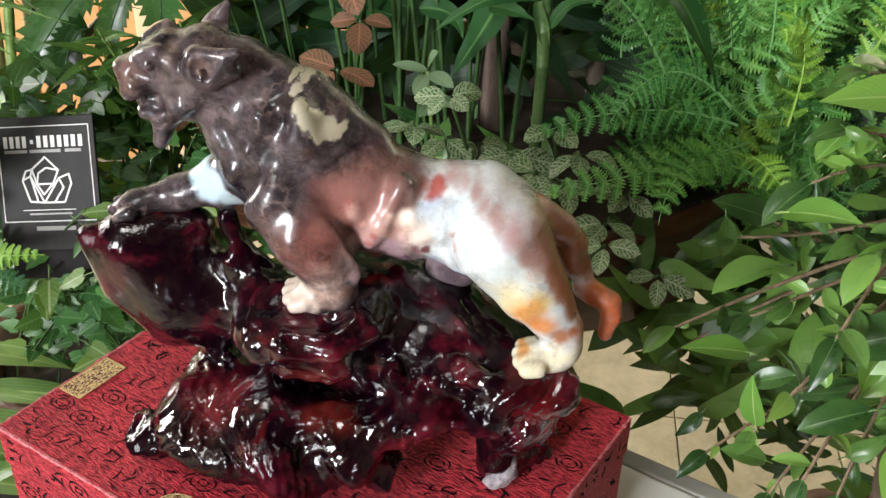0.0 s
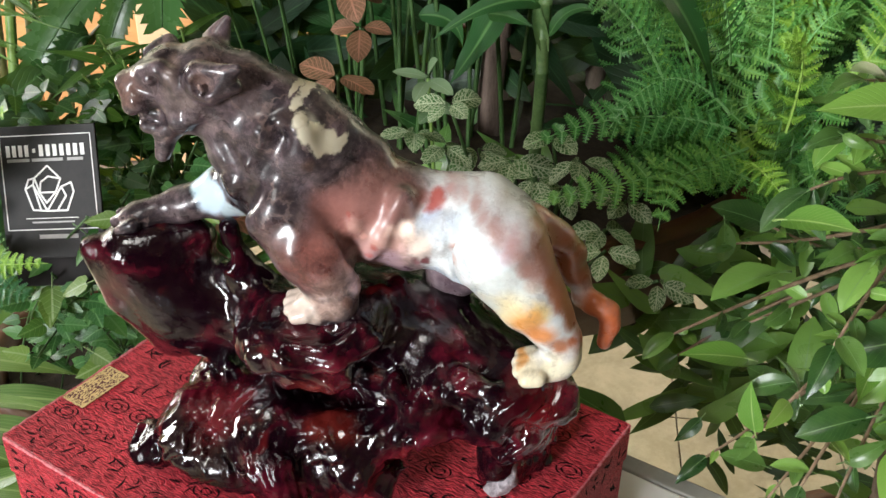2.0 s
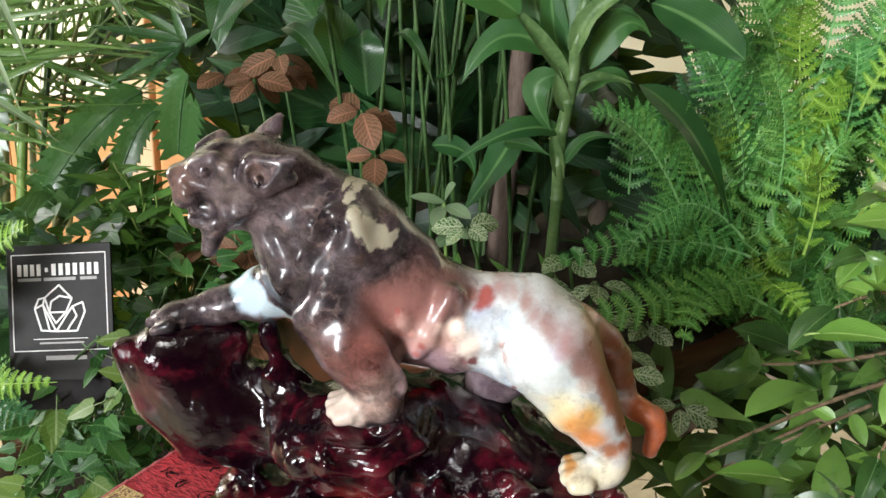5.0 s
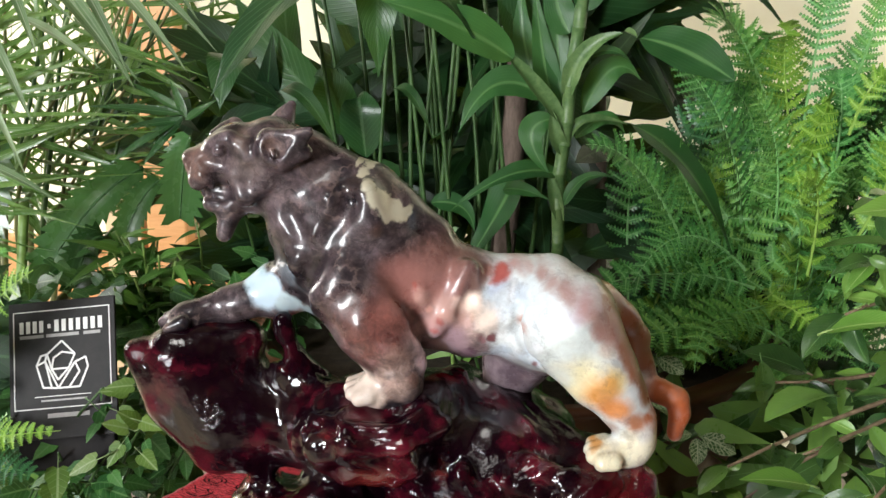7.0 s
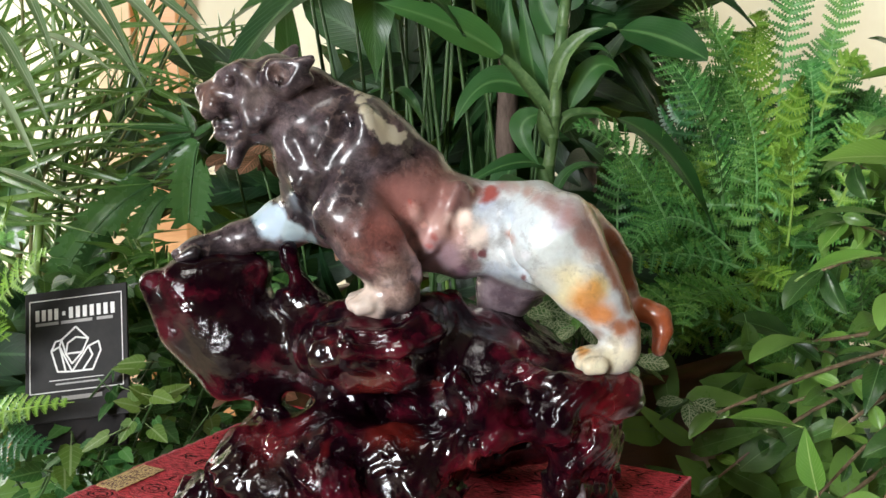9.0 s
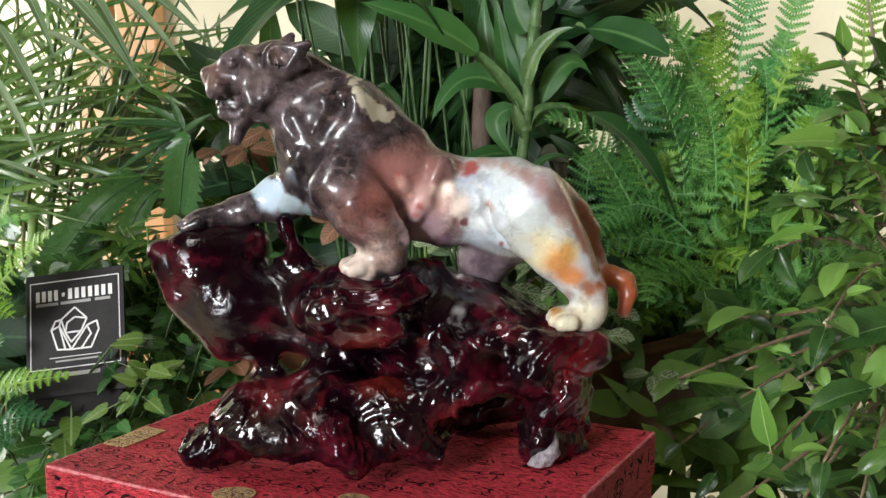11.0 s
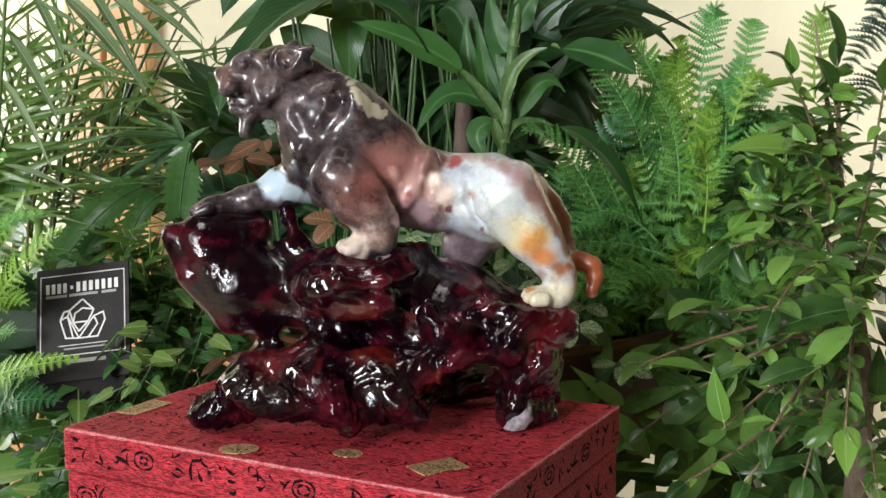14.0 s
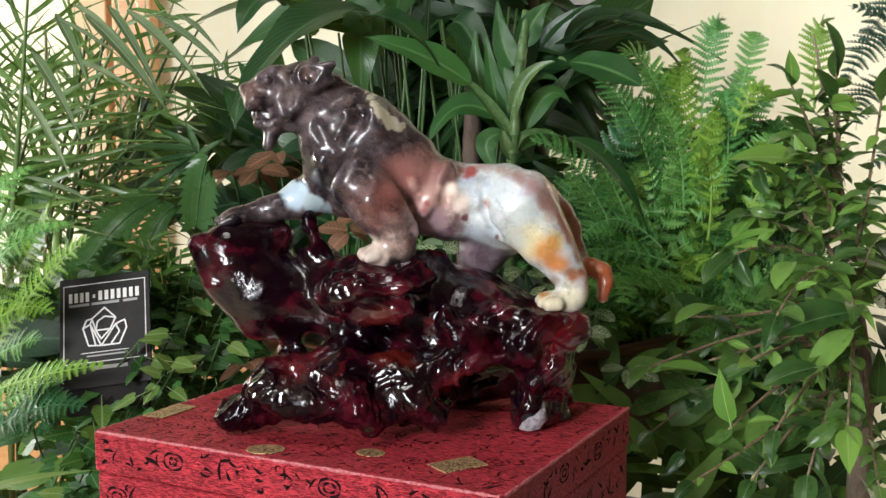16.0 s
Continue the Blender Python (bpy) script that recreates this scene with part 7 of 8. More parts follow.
for a, b, w in (((-0.2262, 1.0800, 1.1071), (-0.3357, 1.0900, 1.1184), 0.012),
                ((-0.2264, 1.0800, 1.1042), (-0.2995, 1.0900, 1.0651), 0.01),
                ((-0.2261, 1.0800, 1.1101), (-0.2850, 1.0900, 1.1416), 0.01),
                ((-0.2266, 1.0800, 1.1012), (-0.3038, 1.0900, 1.0923), 0.011),
                ((-0.2264, 1.0800, 1.1042), (-0.3287, 1.0900, 1.0471), 0.011),
                ((-0.2266, 1.0800, 1.1012), (-0.2853, 1.0900, 1.0468), 0.011),
                ((-0.2234, 1.0800, 1.1041), (-0.2420, 1.0900, 1.1481), 0.01),
                ((-0.2264, 1.0800, 1.1042), (-0.2714, 1.0900, 1.0709), 0.012),
                ((-0.2236, 1.0800, 1.1012), (-0.1920, 1.0900, 1.1238), 0.01)):
    a, b = Vector(a), Vector(b)
    data = leaf_data((b - a).length, w, "lance", 0.3, 0.15, n=10, cols=2)
    vv = moved(data, along(a - o, b - a, (0.1, -0.8, 0.6)))
    bm_object("blade", vv[0], vv[1], L_PALM_DARK, root, uvs=data[2])
v, f = tube_data([p - o for p in bend((-0.3696, 1.0500, 0.8935), (-0.2491, 1.0700, 1.0237), 0.02, 8)] , [0.006, 0.0055, 0.005, 0.005, 0.0045, 0.004, 0.004, 0.0035, 0.003], 7)
bm_object("stem", v, f, M_PALMSTEM, root)
for px in (0, 1):
    v, f = tube_data([p - o for p in bend(((-0.3947, 1.0300, 0.8811), (-0.3770, 1.0400, 0.8778))[px], ((-0.3895, 1.0600, 1.0184), (-0.3807, 1.0600, 0.9648))[px], 0.0, 5)], 0.0055, 8)
    bm_object("stem", v, f, M_STEM, root)


# ---------------------------------------------------------------- cane plant in the middle
rng = random.Random(52)
root = thing("cane_plant", (0.14, 1.00, 0.80), "upright cane plant with pale ringed stems and long green leaves", "plant")
o = Vector(root.location)
line = [Vector(q) - o for q in ((0.1477, 0.9550, 1.0125), (0.1466, 0.9550, 1.0441), (0.1465, 0.9550, 1.0753), (0.1500, 0.9550, 1.1010), (0.1520, 0.9550, 1.1204), (0.1534, 0.9550, 1.1518), (0.1558, 0.9550, 1.1767), (0.1592, 0.9550, 1.2015), (0.1616, 0.9550, 1.2260), (0.1649, 0.9550, 1.2551))]
line.insert(0, Vector((line[0].x - 0.004, line[0].y, 0.0)))
pts, rr = [], []
for a, b in zip(line, line[1:]):
    for s in (0.0, 0.05, 0.10, 0.5):
        pts.append(a.lerp(b, s))
        rr.append(0.0066 if s == 0.05 else 0.0056)
v, f = tube_data(pts + [line[-1]], rr + [0.004], 12)
bm_object("stem", v, f, M_CANE, root)
# sheathing leaf stalks that leave the cane
for a, b, c, w in (
    ((0.1513, 0.9530, 1.1468), (0.1648, 0.9450, 1.1805), (0.1950, 0.9350, 1.1993), 0.017),
    ((0.1504, 0.9530, 1.1190), (0.1214, 0.9480, 1.1549), (0.0979, 0.9400, 1.1816), 0.015),
    ((0.1546, 0.9550, 1.1087), (0.1699, 0.9570, 1.1237), (0.2049, 0.9627, 1.1194), 0.009),
    ((0.1950, 0.9350, 1.1993), (0.1989, 0.9250, 1.2000), (0.2043, 0.9150, 1.1963), 0.007),
    ((0.1484, 0.9530, 1.0961), (0.1417, 0.9500, 1.1117), (0.1391, 0.9500, 1.1320), 0.014),
    ((0.1486, 0.9530, 1.0339), (0.1417, 0.9500, 1.0604), (0.1392, 0.9500, 1.0759), 0.012),
):
    v, f, uv = ribbon_leaf(Vector(a) - o, Vector(b) - o, Vector(c) - o, w, "strap", (0, -0.8, 0.6), 0.7, 12, 4)
    bm_object("leaf_stalk", v, f, M_CANE, root, uvs=uv)


def cane_leaf(a, b, c, w, up, kind="lance"):
    v, f, uv = ribbon_leaf(Vector(a) - o, Vector(b) - o, Vector(c) - o, w, kind, up, 0.22, 22, 6, rng.uniform(-0.2, 0.2))
    bm_object("leaf", v, f, L_CANE, root, uvs=uv)


cane_leaf((0.2093, 0.9627, 1.1190), (0.2560, 0.9350, 1.0840), (0.2932, 0.9169, 1.0158), 0.040, (0.5, -0.6, 0.6), "ovate")
cane_leaf((0.2063, 0.9110, 1.1965), (0.2384, 0.8850, 1.1882), (0.2714, 0.8547, 1.1686), 0.038, (-0.1, -0.75, 0.65), "ellipse")
cane_leaf((0.1039, 0.9400, 1.1765), (0.0548, 0.9300, 1.2050), (-0.0080, 0.9200, 1.2250), 0.044, (0, -0.75, 0.65), "ovate")
cane_leaf((0.1354, 0.9650, 1.1405), (0.0906, 0.9650, 1.1524), (0.0580, 0.9550, 1.1113), 0.034, (-0.2, -0.8, 0.6), "ovate")
cane_leaf((0.1422, 0.9700, 1.1284), (0.1294, 0.9750, 1.1823), (0.1218, 0.9800, 1.2381), 0.026, (0.2, -1, 0.1), "lance")
cane_leaf((0.1268, 0.9800, 1.1515), (0.1129, 0.9850, 1.1929), (0.1115, 0.9900, 1.2440), 0.026, (-0.3, -0.9, 0.2), "lance")
cane_leaf((0.1473, 0.9700, 1.1412), (0.1424, 0.9800, 1.1974), (0.1451, 0.9900, 1.2584), 0.024, (0, -1, 0.1), "lance")
cane_leaf((0.1521, 0.9650, 1.1969), (0.1395, 0.9700, 1.2272), (0.1344, 0.9700, 1.2717), 0.03, (-0.2, -0.9, 0.3), "lance")
cane_leaf((0.1616, 0.9550, 1.2162), (0.1736, 0.9500, 1.2449), (0.1922, 0.9400, 1.2627), 0.03, (0.2, -0.9, 0.3), "lance")
cane_leaf((0.1404, 0.9600, 1.1238), (0.1213, 0.9550, 1.1090), (0.1402, 0.9500, 1.0733), 0.026, (-0.2, -0.9, 0.3), "ovate")
cane_leaf((0.1444, 0.9550, 1.0753), (0.1034, 0.9400, 1.0772), (0.0528, 0.9250, 1.0478), 0.026, (0, -0.6, 0.8), "lance")
cane_leaf((0.1515, 0.9500, 1.0489), (0.1705, 0.9450, 1.0751), (0.2004, 0.9400, 1.0734), 0.013, (0, -0.6, 0.8), "lance")
cane_leaf((0.1665, 0.9700, 1.1281), (0.1911, 0.9750, 1.1661), (0.2164, 0.9800, 1.1564), 0.026, (0.1, -0.8, 0.5), "ovate")
cane_leaf((0.1568, 0.9550, 1.1717), (0.1840, 0.9500, 1.1837), (0.2041, 0.9500, 1.1735), 0.014, (0, -0.6, 0.8), "lance")
cane_leaf((0.1606, 0.9750, 1.1046), (0.1864, 0.9750, 1.1225), (0.2047, 0.9750, 1.1093), 0.02, (0, -0.6, 0.8), "ovate")
cane_leaf((0.0977, 0.9700, 1.0583), (0.1161, 0.9650, 1.0588), (0.1394, 0.9600, 1.0513), 0.02, (0, -0.6, 0.8), "lance")
cane_leaf((0.1134, 0.9900, 1.0768), (0.0932, 1.0000, 1.0302), (0.0604, 1.0100, 0.9720), 0.037, (-0.3, -0.8, 0.5), "ovate")
cane_leaf((0.0285, 1.0300, 1.0317), (0.0580, 1.0300, 1.0279), (0.0705, 1.0300, 1.0035), 0.024, (-0.1, -0.7, 0.7), "lance")

root = thing("dracaena", (0.21, 1.20, 0.80), "dark dracaena with long narrow leaves arching over the ferns", "plant")
o = Vector(root.location)
v, f = tube_data([(0, 0, 0), (-0.01, 0.0, 0.25), (-0.02, 0.0, 0.50)], [0.012, 0.011, 0.009], 10)
bm_object("stem", v, f, M_BARK, root)
for k in range(9):
    w = rng.uniform(-1.2, 0.9)
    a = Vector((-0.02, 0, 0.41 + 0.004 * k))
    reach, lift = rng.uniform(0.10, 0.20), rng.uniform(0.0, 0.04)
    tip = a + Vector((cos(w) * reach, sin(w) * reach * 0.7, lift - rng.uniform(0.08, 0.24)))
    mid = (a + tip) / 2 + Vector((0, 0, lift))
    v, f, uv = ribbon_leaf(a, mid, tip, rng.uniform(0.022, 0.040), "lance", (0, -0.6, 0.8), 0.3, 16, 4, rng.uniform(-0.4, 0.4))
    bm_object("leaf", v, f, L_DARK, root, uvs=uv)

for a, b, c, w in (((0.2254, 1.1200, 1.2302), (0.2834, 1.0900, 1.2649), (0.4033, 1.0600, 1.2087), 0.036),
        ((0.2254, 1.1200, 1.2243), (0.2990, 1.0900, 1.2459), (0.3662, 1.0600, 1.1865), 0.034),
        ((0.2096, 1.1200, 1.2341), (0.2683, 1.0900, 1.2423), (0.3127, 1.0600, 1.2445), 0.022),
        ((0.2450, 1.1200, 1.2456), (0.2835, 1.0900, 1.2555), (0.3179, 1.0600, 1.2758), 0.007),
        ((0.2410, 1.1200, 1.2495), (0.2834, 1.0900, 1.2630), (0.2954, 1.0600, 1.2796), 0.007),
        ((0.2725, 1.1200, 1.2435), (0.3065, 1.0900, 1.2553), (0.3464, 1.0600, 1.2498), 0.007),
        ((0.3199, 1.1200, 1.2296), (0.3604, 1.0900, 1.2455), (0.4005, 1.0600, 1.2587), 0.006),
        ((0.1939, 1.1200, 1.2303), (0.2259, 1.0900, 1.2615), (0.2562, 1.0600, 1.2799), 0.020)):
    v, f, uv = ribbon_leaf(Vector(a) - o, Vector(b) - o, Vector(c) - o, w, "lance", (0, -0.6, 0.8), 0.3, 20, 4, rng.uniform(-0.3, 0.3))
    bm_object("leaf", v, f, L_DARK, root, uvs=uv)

# grey trunk behind
root = thing("small_tree_trunk", (0.115, 1.10, 0.78), "thin grey-brown tree trunk rising between the leaves", "tree trunk")
v, f = tube_data([p - Vector(root.location) for p in (Vector((0.098, 1.10, 0.78)), Vector((0.0947, 1.1000, 0.9323)), Vector((0.1028, 1.1000, 1.0192)), Vector((0.1079, 1.1000, 1.1118)), Vector((0.1105, 1.1000, 1.1847)), Vector((0.1160, 1.1200, 1.2616)))], [0.014, 0.013, 0.0125, 0.012, 0.011, 0.009], 12)
bm_object("bark", v, f, M_TRUNK, root)

# ---------------------------------------------------------------- peace lily: long stalks and broad leaves
root = thing("peace_lily", (0.03, 1.08, 0.80), "peace lily with many upright stalks and broad glossy dark leaves", "plant")
o = Vector(root.location)
rng = random.Random(23)
stalks = []
for k in range(24):
    a = Vector((0.03 + rng.uniform(-0.07, 0.09), 1.08 + rng.uniform(-0.05, 0.06), 0.80))
    b = Vector((a.x + rng.uniform(-0.07, 0.07), a.y + rng.uniform(-0.05, 0.05), rng.uniform(1.18, 1.34)))
    stalks.append((a, b))
    v, f = tube_data([p - o for p in bend(a, b, 0.0, 6, rng.uniform(-0.015, 0.015))], [0.0026, 0.0025, 0.0024, 0.0023, 0.0021, 0.0019, 0.0016], 6)
    bm_object("stalk", v, f, M_STALK, root)
def lily_leaf(a, b, w, up):
    a, b = Vector(a), Vector(b)
    mid = (a + b) / 2 + Vector((0, -0.01, 0.10 * (b - a).length + 0.012))
    v, f, uv = ribbon_leaf(a - o, mid - o, b - o, w * 0.92, "ovate", up, 0.22, 18, 6, rng.uniform(-0.35, 0.35))
    bm_object("leaf", v, f, L_BROAD, root, uvs=uv)

lily_leaf((-0.0101, 1.0000, 1.2610), (-0.1492, 0.9100, 1.1430), 0.090, (-0.1, -0.5, 0.9))
lily_leaf((-0.0140, 0.9700, 1.2451), (0.0715, 0.9300, 1.1928), 0.055, (0.1, -0.5, 0.9))
lily_leaf((-0.0739, 1.0500, 1.2417), (-0.1614, 1.0000, 1.2931), 0.080, (-0.1, -0.6, 0.8))
lily_leaf((-0.0184, 1.0200, 1.2382), (-0.0177, 1.0000, 1.1544), 0.050, (0, -1, 0.2))
lily_leaf((0.0215, 1.0000, 1.2546), (0.0482, 0.9700, 1.3052), 0.050, (0.2, -0.9, 0.3))
lily_leaf((0.0848, 1.0200, 1.2503), (0.1226, 1.0000, 1.1788), 0.050, (0.1, -0.9, 0.4))
lily_leaf((0.0721, 1.0200, 1.2819), (0.1165, 1.0000, 1.3097), 0.06, (0, -0.8, 0.5))
lily_leaf((0.1045, 1.0500, 1.2406), (0.1039, 1.0300, 1.1613), 0.045, (0.2, -0.9, 0.2))
lily_leaf((-0.1113, 1.0400, 1.2731), (-0.1524, 0.9800, 1.2349), 0.060, (-0.2, -0.7, 0.6))
lily_leaf((0.0126, 1.0500, 1.2930), (-0.0410, 1.0000, 1.3108), 0.07, (0, -0.7, 0.6))
lily_leaf((-0.0404, 1.0500, 1.2675), (0.0051, 1.0500, 1.2086), 0.060, (0, -0.9, 0.4))
lily_leaf((-0.1420, 1.0000, 1.1649), (-0.1494, 0.9400, 1.1298), 0.050, (0, -0.8, 0.5))
lily_leaf((-0.1069, 1.0000, 1.1418), (-0.0523, 0.9800, 1.0883), 0.020, (0, -0.6, 0.8))
lily_leaf((-0.0052, 1.0000, 1.1425), (0.0353, 0.9600, 1.1040), 0.016, (0, -0.6, 0.8))
lily_leaf((-0.0359, 1.0400, 1.0735), (-0.0434, 1.0500, 1.1301), 0.05, (0, -1, 0.2))
lily_leaf((-0.0556, 1.0600, 1.0893), (-0.0841, 1.0400, 1.1508), 0.05, (0, -0.9, 0.3))


# ---------------------------------------------------------------- nerve plants
def nerve_plant(name, base, label, tips, material, size, seed):
    rng = random.Random(seed)
    root = thing(name, base, label, "plant")
    o = Vector(base)
    me = [mesh_of("veined_leaf", leaf_data(size, size * 0.62, "ellipse", 0.10, 0.25, 0.01, n=10, cols=6), material),
          mesh_of("veined_leaf", leaf_data(size * 0.85, size * 0.55, "ellipse", 0.2, 0.45, 0.01, n=10, cols=6), material)]
    for p in tips:
        p = Vector(p)
        start = Vector((o.x + (p.x - o.x) * 0.5 + rng.uniform(-0.01, 0.01), o.y + (p.y - o.y) * 0.4 + 0.02, o.z))
        v, f = tube_data([q - o for q in bend(start, p, 0.0, 6, rng.uniform(-0.01, 0.01))], 0.0016, 6)
        bm_object("stem", v, f, M_STALK, root)
        w0 = rng.uniform(0, pi)
        for k in range(4):
            w = w0 + k * pi / 2 + rng.uniform(-0.3, 0.3)
            way = Vector((cos(w), sin(w) * 0.7 - 0.25, rng.uniform(-0.55, 0.15)))
            shared("leaf", me[k % 2], along(p - o + way * 0.004, way, (0, -0.5, 1), rng.uniform(0.7, 1.1), rng.uniform(-20, 20)), root)
    return root


nerve_plant("nerve_plant", (0.15, 0.95, 0.80), "green nerve plant with fine white net veins in the planter",
            ((0.0668, 0.9200, 0.9528), (0.0364, 0.9400, 0.9552), (0.1280, 0.9000, 0.9534), (0.1852, 0.8800, 0.9678), (0.1484, 0.8800, 0.9487), (0.2093, 0.8400, 0.9266),
             (0.1723, 0.8600, 0.9503), (0.0968, 0.9300, 0.9475), (0.2248, 0.8600, 0.9438), (0.2083, 0.8000, 0.9307), (0.0720, 0.9000, 1.0033), (0.1608, 0.9000, 0.9791), (0.2553, 0.8200, 0.8933)), L_NERVE, 0.033, 3)
nerve_plant("red_nerve_plant", (-0.06, 1.08, 0.80), "nerve plant with reddish-brown leaves and pink veins behind the statue",
            ((-0.1447, 1.0400, 1.0833), (-0.0381, 1.0200, 1.0651), (-0.0213, 1.0000, 1.0283), (-0.1778, 1.0600, 1.0819), (-0.1265, 1.0800, 1.0858),
             (-0.1247, 1.0600, 1.1038), (-0.0226, 0.9000, 1.0216), (-0.1285, 0.8800, 0.8878), (-0.1727, 0.9500, 0.9414), (-0.1410, 0.9700, 0.9403), (-0.1368, 0.9500, 0.9462)), L_NERVE_RED, 0.041, 4)


root = thing("sage_seedling", (0.06, 0.94, 0.80), "slender grey-green seedling with small felted oval leaves", "plant")
o = Vector(root.location)
top = Vector((0.0490, 0.9400, 1.0085))
v, f = tube_data([p - o for p in bend(Vector(root.location), top, 0.0, 8, 0.008)], 0.0018, 6)
bm_object("stem", v, f, M_STEM, root)
for a, b, w in (((0.0490, 0.9400, 1.0085), (0.0205, 0.9300, 1.0195), 0.010), ((0.0490, 0.9400, 1.0085), (0.0533, 0.9200, 1.0350), 0.016), ((0.0501, 0.9400, 1.0059), (0.0716, 0.9100, 1.0123), 0.014),
                ((0.0481, 0.9400, 1.0047), (0.0415, 0.9100, 1.0028), 0.013), ((0.0537, 0.9400, 0.9844), (0.0731, 0.9200, 0.9879), 0.012), ((0.0549, 0.9400, 0.9778), (0.0444, 0.9200, 0.9761), 0.012)):
    a, b = Vector(a), Vector(b)
    data = leaf_data((b - a).length, w, "ellipse", 0.2, 0.3, n=10, cols=4)
    vv = moved(data, along(a - o, b - a, (0, -0.6, 0.8)))
    bm_object("leaf", vv[0], vv[1], L_SAGE, root, uvs=data[2])


# ---------------------------------------------------------------- ivy and the bamboo-leaved bush
def trailing_ivy():
    rng = random.Random(31)
    root = thing("trailing_ivy", (-0.30, 0.98, 0.63), "trailing green ivy with lobed leaves spilling round the sign", "ivy")
    o = Vector(root.location)
    me = [mesh_of("ivy_leaf", ivy_data(0.020), L_IVY), mesh_of("ivy_leaf", ivy_data(0.026), L_IVY), mesh_of("light_ivy_leaf", ivy_data(0.026), L_IVY_NEW)]
    strands = []
    ends = ((-0.2158, 0.8000, 0.9266), (-0.1812, 0.7900, 0.9010), (-0.2526, 0.7900, 0.8737), (-0.2060, 0.7800, 0.8814), (-0.1862, 0.8800, 0.9357), (-0.1529, 0.8600, 0.9154), (-0.2077, 0.9200, 0.9538), (-0.1594, 0.9200, 0.9414),
            (-0.2339, 0.9500, 0.9623), (-0.1660, 0.8400, 0.8962), (-0.2848, 0.8000, 0.8378), (-0.2338, 0.7800, 0.8541), (-0.2238, 0.9500, 0.8838), (-0.1910, 0.9200, 0.8843), (-0.2691, 1.0000, 0.8986), (-0.2096, 0.8600, 0.8632),
            (-0.2142, 0.8000, 0.9102), (-0.2214, 0.7900, 0.8711), (-0.2648, 0.8000, 0.8487), (-0.2664, 0.8000, 0.8124), (-0.2295, 0.8200, 0.8020), (-0.2247, 0.8200, 0.7641), (-0.1956, 0.8800, 0.8644), (-0.1567, 0.8600, 0.8680),
            (-0.2443, 0.8000, 0.7899), (-0.2898, 0.8000, 0.7722), (-0.1353, 0.9200, 0.9290), (-0.3311, 0.8200, 0.8439), (-0.2049, 0.8600, 0.9156), (-0.1142, 0.9000, 0.8959))
    for e in ends:
        e = Vector(e)
        start = o + Vector((rng.uniform(-0.09, 0.09), rng.uniform(-0.08, 0.04), 0.0))
        line = bend(start, e, rng.uniform(0.01, 0.05), 8, rng.uniform(-0.03, 0.03))
        strands.append(tube_data([p - o for p in line], 0.0011, 5))
        for k in range(12):
            s = 0.2 + 0.8 * k / 11
            f = min(s, 0.999) * 8
            p = line[int(f)].lerp(line[int(f) + 1], f - int(f))
            w = rng.uniform(0, 2 * pi)
            way = Vector((cos(w), sin(w) * 0.6 - 0.3, rng.uniform(-0.7, 0.2)))
            i = 2 if (k == 11 and rng.random() < 0.6) else rng.choice((0, 0, 1))
            shared("leaf", me[i], along(p - o + way * 0.010, way, (rng.uniform(-0.3, 0.3), -0.8, 0.9), rng.uniform(0.7, 1.15), rng.uniform(-25, 25)), root)
    for a, b in (((-0.1937, 0.7900, 0.9338), (-0.2214, 0.7800, 0.9346)), ((-0.1880, 0.7800, 0.9085), (-0.1572, 0.7700, 0.9040)), ((-0.1920, 0.7900, 0.9010), (-0.2038, 0.7800, 0.9151)), ((-0.1899, 0.7800, 0.8813), (-0.1767, 0.7700, 0.8755)),
                 ((-0.2077, 0.7900, 0.8846), (-0.2200, 0.7800, 0.8650)), ((-0.2028, 0.8000, 0.9249), (-0.2224, 0.7900, 0.9279)), ((-0.2045, 0.8000, 0.8919), (-0.2261, 0.7900, 0.9016))):
        d = Vector(b) - Vector(a)
        shared("light_leaf", me[2], along(Vector(a) - o + Vector((0.008, 0, 0)), d, (0, -0.7, 0.8), 0.85), root)
    for v, f in strands:
        bm_object("vine", v, f, M_STALK, root)
    rest = []
    for k in range(420):
        q = Vector((rng.uniform(-0.36, -0.09), rng.uniform(0.90, 1.04), rng.uniform(0.78, 0.98)))
        w = rng.uniform(0, 2 * pi)
        way = Vector((cos(w), sin(w) * 0.6 - 0.3, rng.uniform(-0.6, 0.4)))
        rest.append(moved(ivy_data(rng.uniform(0.015, 0.025)), along(q, way, (rng.uniform(-0.4, 0.4), -0.8, 0.9), 1.0, rng.uniform(-30, 30))))
    v, f, uv = merge(rest)
    tagged(bm_object("ivy_mass", v, f, L_IVY, None, uvs=uv), "thick mass of small green ivy leaves", "ivy", kind="stuff")


trailing_ivy()


